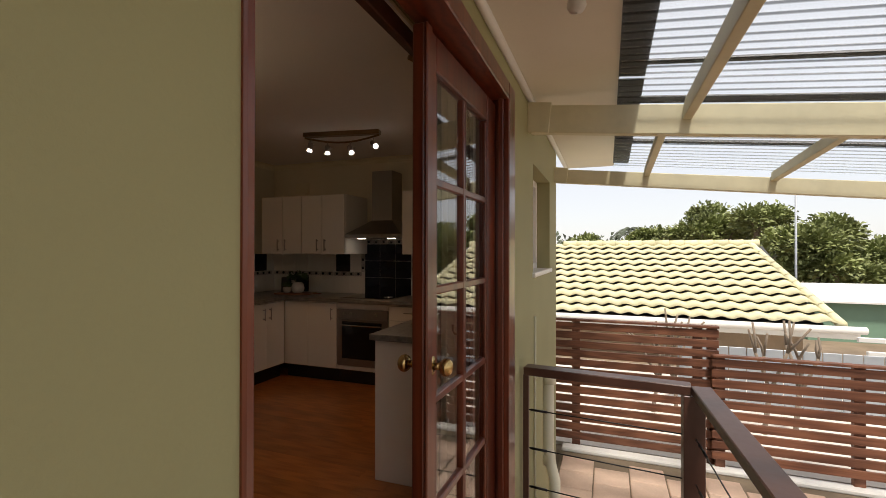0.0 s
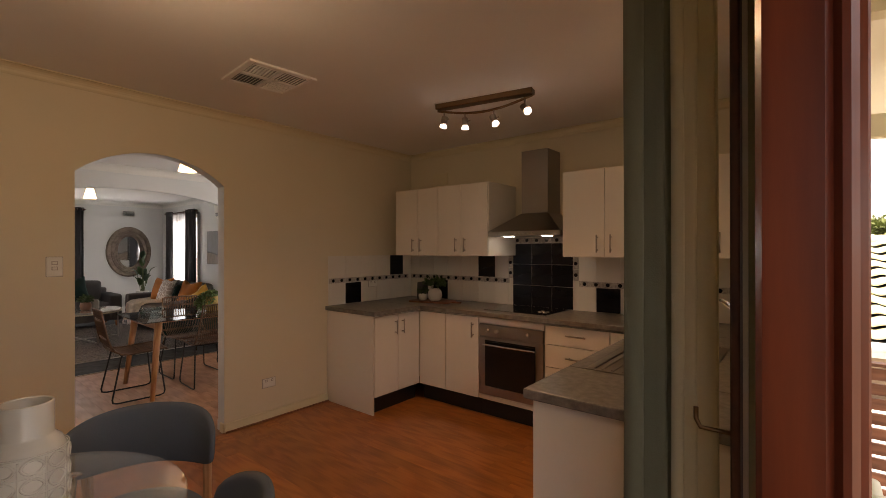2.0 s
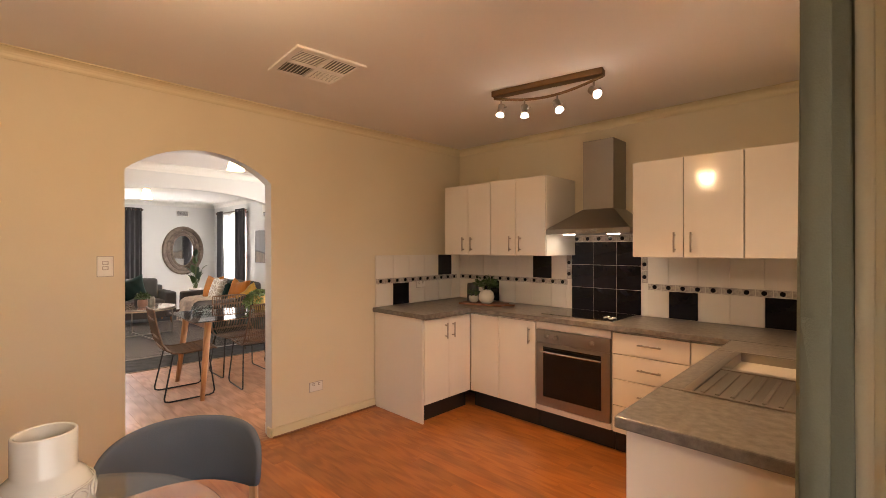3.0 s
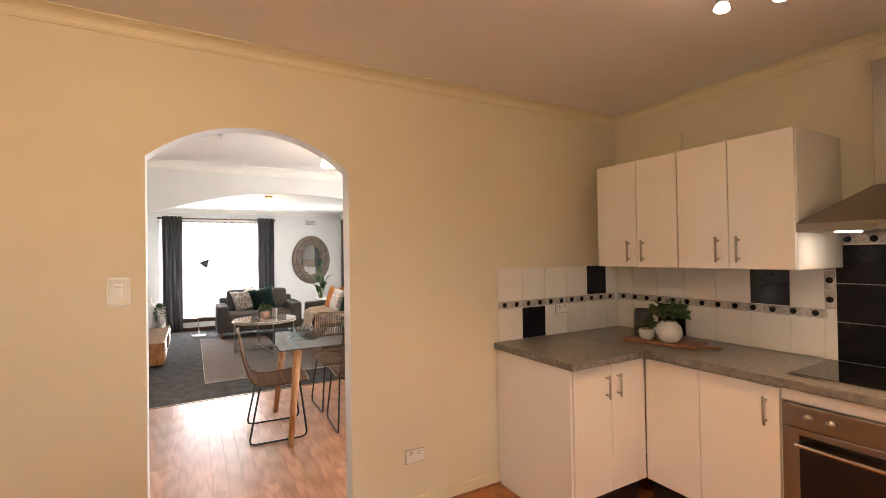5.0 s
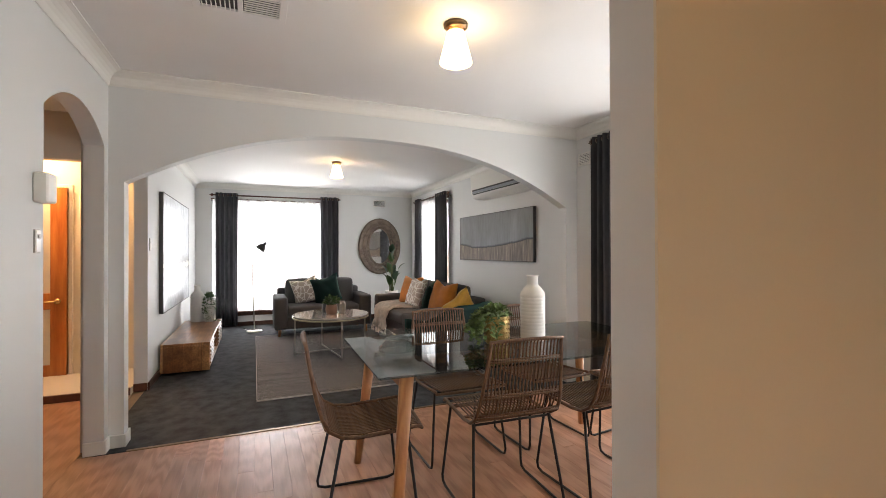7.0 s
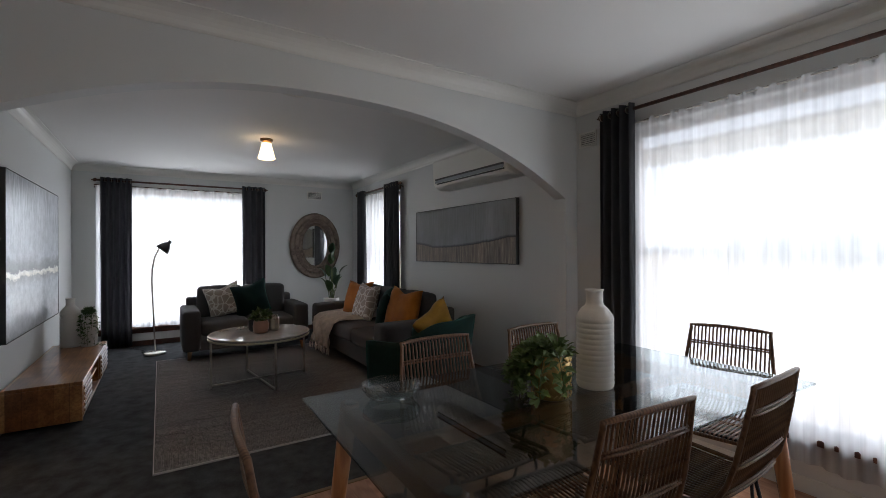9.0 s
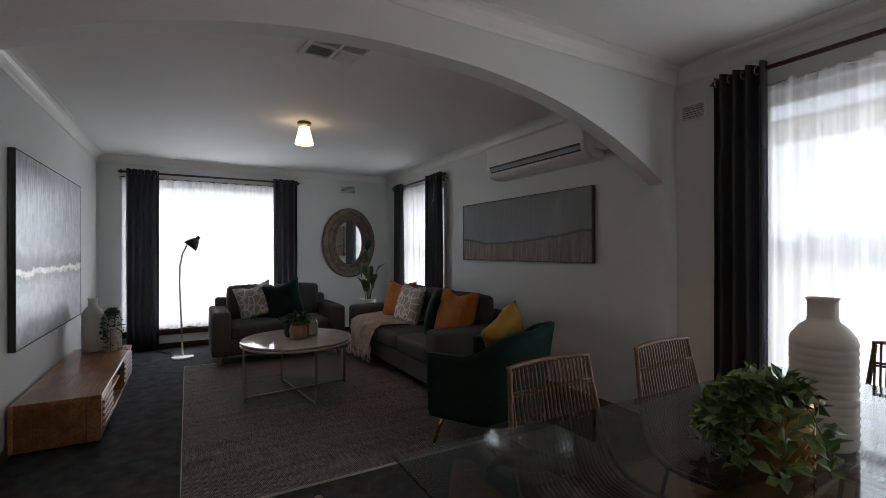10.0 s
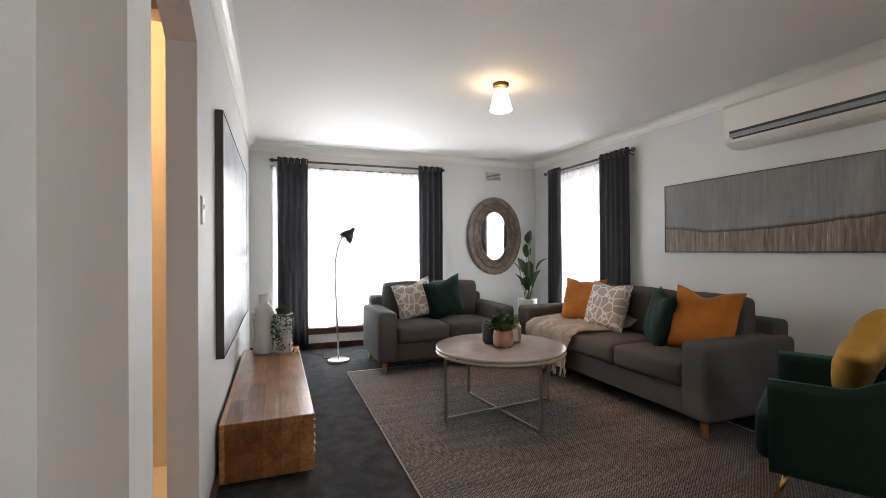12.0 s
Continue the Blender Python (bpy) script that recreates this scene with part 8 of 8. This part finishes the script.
# far woods
bm = bmesh.new()
rnd = random.Random(99)
for k in range(150):
    x = -30 + 110 * k / 150 + rnd.uniform(-0.5, 0.5)
    y = 62 + rnd.uniform(-5, 5)
    hgt = 3.2 + 1.6 * noise.noise(Vector((x * 0.09, 0, 3))) + rnd.uniform(-0.3, 0.8)
    leafy(bm, (x, y, -0.2), 60, (1.7, 1.4, hgt), 0.75, rnd.randrange(10 ** 6), 0.2, 1.0)
woods = part("far_woods", bm, MAT["far_leaf"])
tagged(woods, "distant belt of grey-green woodland", "woods", kind="stuff")
ap = thing("antenna_pole", pose(5.9, 18.0, -2.5), "thin metal pole with television antenna", "antenna")
bm = bmesh.new()
tube(bm, [(0, 0, 0), (0, 0, 6.2)], 0.035, 8)
part("pole", bm, MAT["zinc"], ap)
bm = bmesh.new()
tube(bm, [(-0.5, 0, 6.1), (0.9, 0, 6.2)], 0.015, 6)
for k in range(9):
    tube(bm, [(-0.45 + 0.16 * k, -0.28, 6.1 + 0.011 * k), (-0.45 + 0.16 * k, 0.28, 6.1 + 0.011 * k)], 0.008, 5)
part("aerial", bm, MAT["zinc"], ap)

# outside ground close to the windows
structure("ceiling_eave_north", boxes(((-12.6, YN + 0.221, 2.02), (-3.5, 5.85, 2.05))), MAT["soffit"], "eave lining above windows", "soffit")

# ---- wall tiles of the kitchen ----
def tile_mesh(w, h):
    return boxes(((-w / 2 + 0.0018, 0, -h / 2 + 0.0018), (w / 2 - 0.0018, 0.006, h / 2 - 0.0018)), bevel=0.0012)


wall_of = {"left": bpy.data.objects["wall_arch_kitchen"], "back": bpy.data.objects["wall_kitchen_back"]}
tile_data = {}


def tile_at(side, a0, a1, z0, z1, mat):
    w, h = round(a1 - a0, 4), round(z1 - z0, 4)
    if side == "left":
        m = pose(XA + 0.003, (a0 + a1) / 2, (z0 + z1) / 2, 0, 0, -90)
    else:
        m = pose((a0 + a1) / 2, YK - 0.003, (z0 + z1) / 2, 0, 0, 180)
    key = (w, h, mat)
    if key not in tile_data:
        o = part("tile", tile_mesh(w, h), MAT[mat], wall_of[side], m=m)
        tile_data[key] = o.data
        return o
    o = new("tile", tile_data[key])
    o.parent, o.matrix_basis = wall_of[side], m
    return o


dot_data = []


def border_at(side, a, z, upright=False):
    t = tile_at(side, a - 0.05, a + 0.05, z - 0.025, z + 0.025, "border_tile") if not upright else tile_at(side, a - 0.025, a + 0.025, z - 0.05, z + 0.05, "border_tile")
    if not dot_data:
        bm = bmesh.new()
        tube(bm, [(0, 0.0072, 0), (0, 0.0086, 0)], 0.0165, 14)
        d = part("dot", bm, MAT["tile_black"], t)
        dot_data.append(d.data)
    else:
        d = new("dot", dot_data[0])
        d.parent = t


part("grout_bed", boxes(((XA + 0.0005, 3.697, 0.9), (XA + 0.0035, YK - 0.001, 1.372))), MAT["grout"], wall_of["left"])
part("grout_bed", boxes(((XA + 0.004, YK - 0.0035, 0.9), (XI - 0.013, YK - 0.0005, 1.384)), ((-2.65, YK - 0.0035, 1.384), (-1.94, YK - 0.0005, 1.548))), MAT["grout"], wall_of["back"])
Z1, Z2, Z3 = 1.107, 1.158, 1.372
cols = [3.697, 3.90, 4.10, 4.305, 4.51, 4.71, 4.845]
for i, (a, b) in enumerate(zip(cols, cols[1:])):
    tile_at("left", a, b, 0.9005, Z1, "tile_black" if i == 1 else "tile_white")
    tile_at("left", a, b, Z2, Z3, "tile_black" if i == 4 else "tile_white")
for k in range(11):
    border_at("left", 3.75 + k * 0.1, (Z1 + Z2) / 2)
cols = [-3.935, -3.80, -3.60, -3.40, -3.20, -3.0, -2.80, -2.648]
for i, (a, b) in enumerate(zip(cols, cols[1:])):
    tile_at("back", a, b, 0.9005, Z1, "tile_black" if i == 2 else "tile_white")
    tile_at("back", a, b, Z2, Z3, "tile_black" if i == 5 else "tile_white")
for k in range(13):
    border_at("back", -3.885 + k * 0.1, (Z1 + Z2) / 2)
for i in range(3):
    for j in range(3):
        tile_at("back", -2.597 + i * 0.2005, -2.597 + (i + 1) * 0.2005, 0.9005 + j * 0.1965, 0.9005 + (j + 1) * 0.1965, "tile_black")
for k in range(4):
    border_at("back", -2.6225, 1.158 + 0.05 + k * 0.1, True)
    border_at("back", -1.970, 1.158 + 0.05 + k * 0.1, True)
for k in range(6):
    border_at("back", -2.546 + k * 0.1, 1.517)
cols = [-1.944, -1.791, -1.59, -1.39, -1.19, -0.99, -0.79, -0.59]
for i, (a, b) in enumerate(zip(cols, cols[1:])):
    tile_at("back", a, b, 0.9005, Z1, "tile_black" if i in (1, 4) else "tile_white")
    tile_at("back", a, b, Z2, Z3, "tile_white")
for k in range(13):
    border_at("back", -1.893 + k * 0.1, (Z1 + Z2) / 2)


# ---- floor boards ----
def board_floor(parent, x0, x1, y0, y1, mat, seed, width=0.093, length=1.2):
    bm = boxes(((0, 0.0002, -0.0115), (1, width - 0.0002, 0.0)), bevel=0.0005)
    rnd = random.Random(seed)
    first = None
    y = y0
    while y < y1 - 0.02:
        x = x0 - rnd.uniform(0.05, length * 0.9)
        while x < x1:
            a, b = max(x, x0), min(x + length, x1)
            if b - a > 0.05:
                m = Matrix.Translation((a + 0.0004, y, 0)) @ Matrix.Diagonal((b - a - 0.0008, 1, 1, 1))
                if first is None:
                    first = part("board", bm, MAT[mat], parent, m=m)
                else:
                    q = new("board", first.data)
                    q.parent, q.matrix_basis = parent, m
            x += length
        y += width


board_floor(bpy.data.objects["floor"], XA, XI - 0.014, -0.25, YK - 0.3, "floor_wood", 3)
board_floor(bpy.data.objects["floor_dining"], -6.82, XA - 0.0005, 1.06, YN - 0.002, "floor_pale", 4)
structure("floor_hall", boxes(((-8.18, -2.2, -0.0115), (XB, 1.058, -0.001))), MAT["floor_pale"], "pale laminate hall floor", "floor")
structure("floor_kitchen_rear", boxes(((XA, -2.2, -0.0115), (XI - 0.014, -0.252, -0.001))), MAT["floor_wood"], "laminate kitchen floor", "floor")
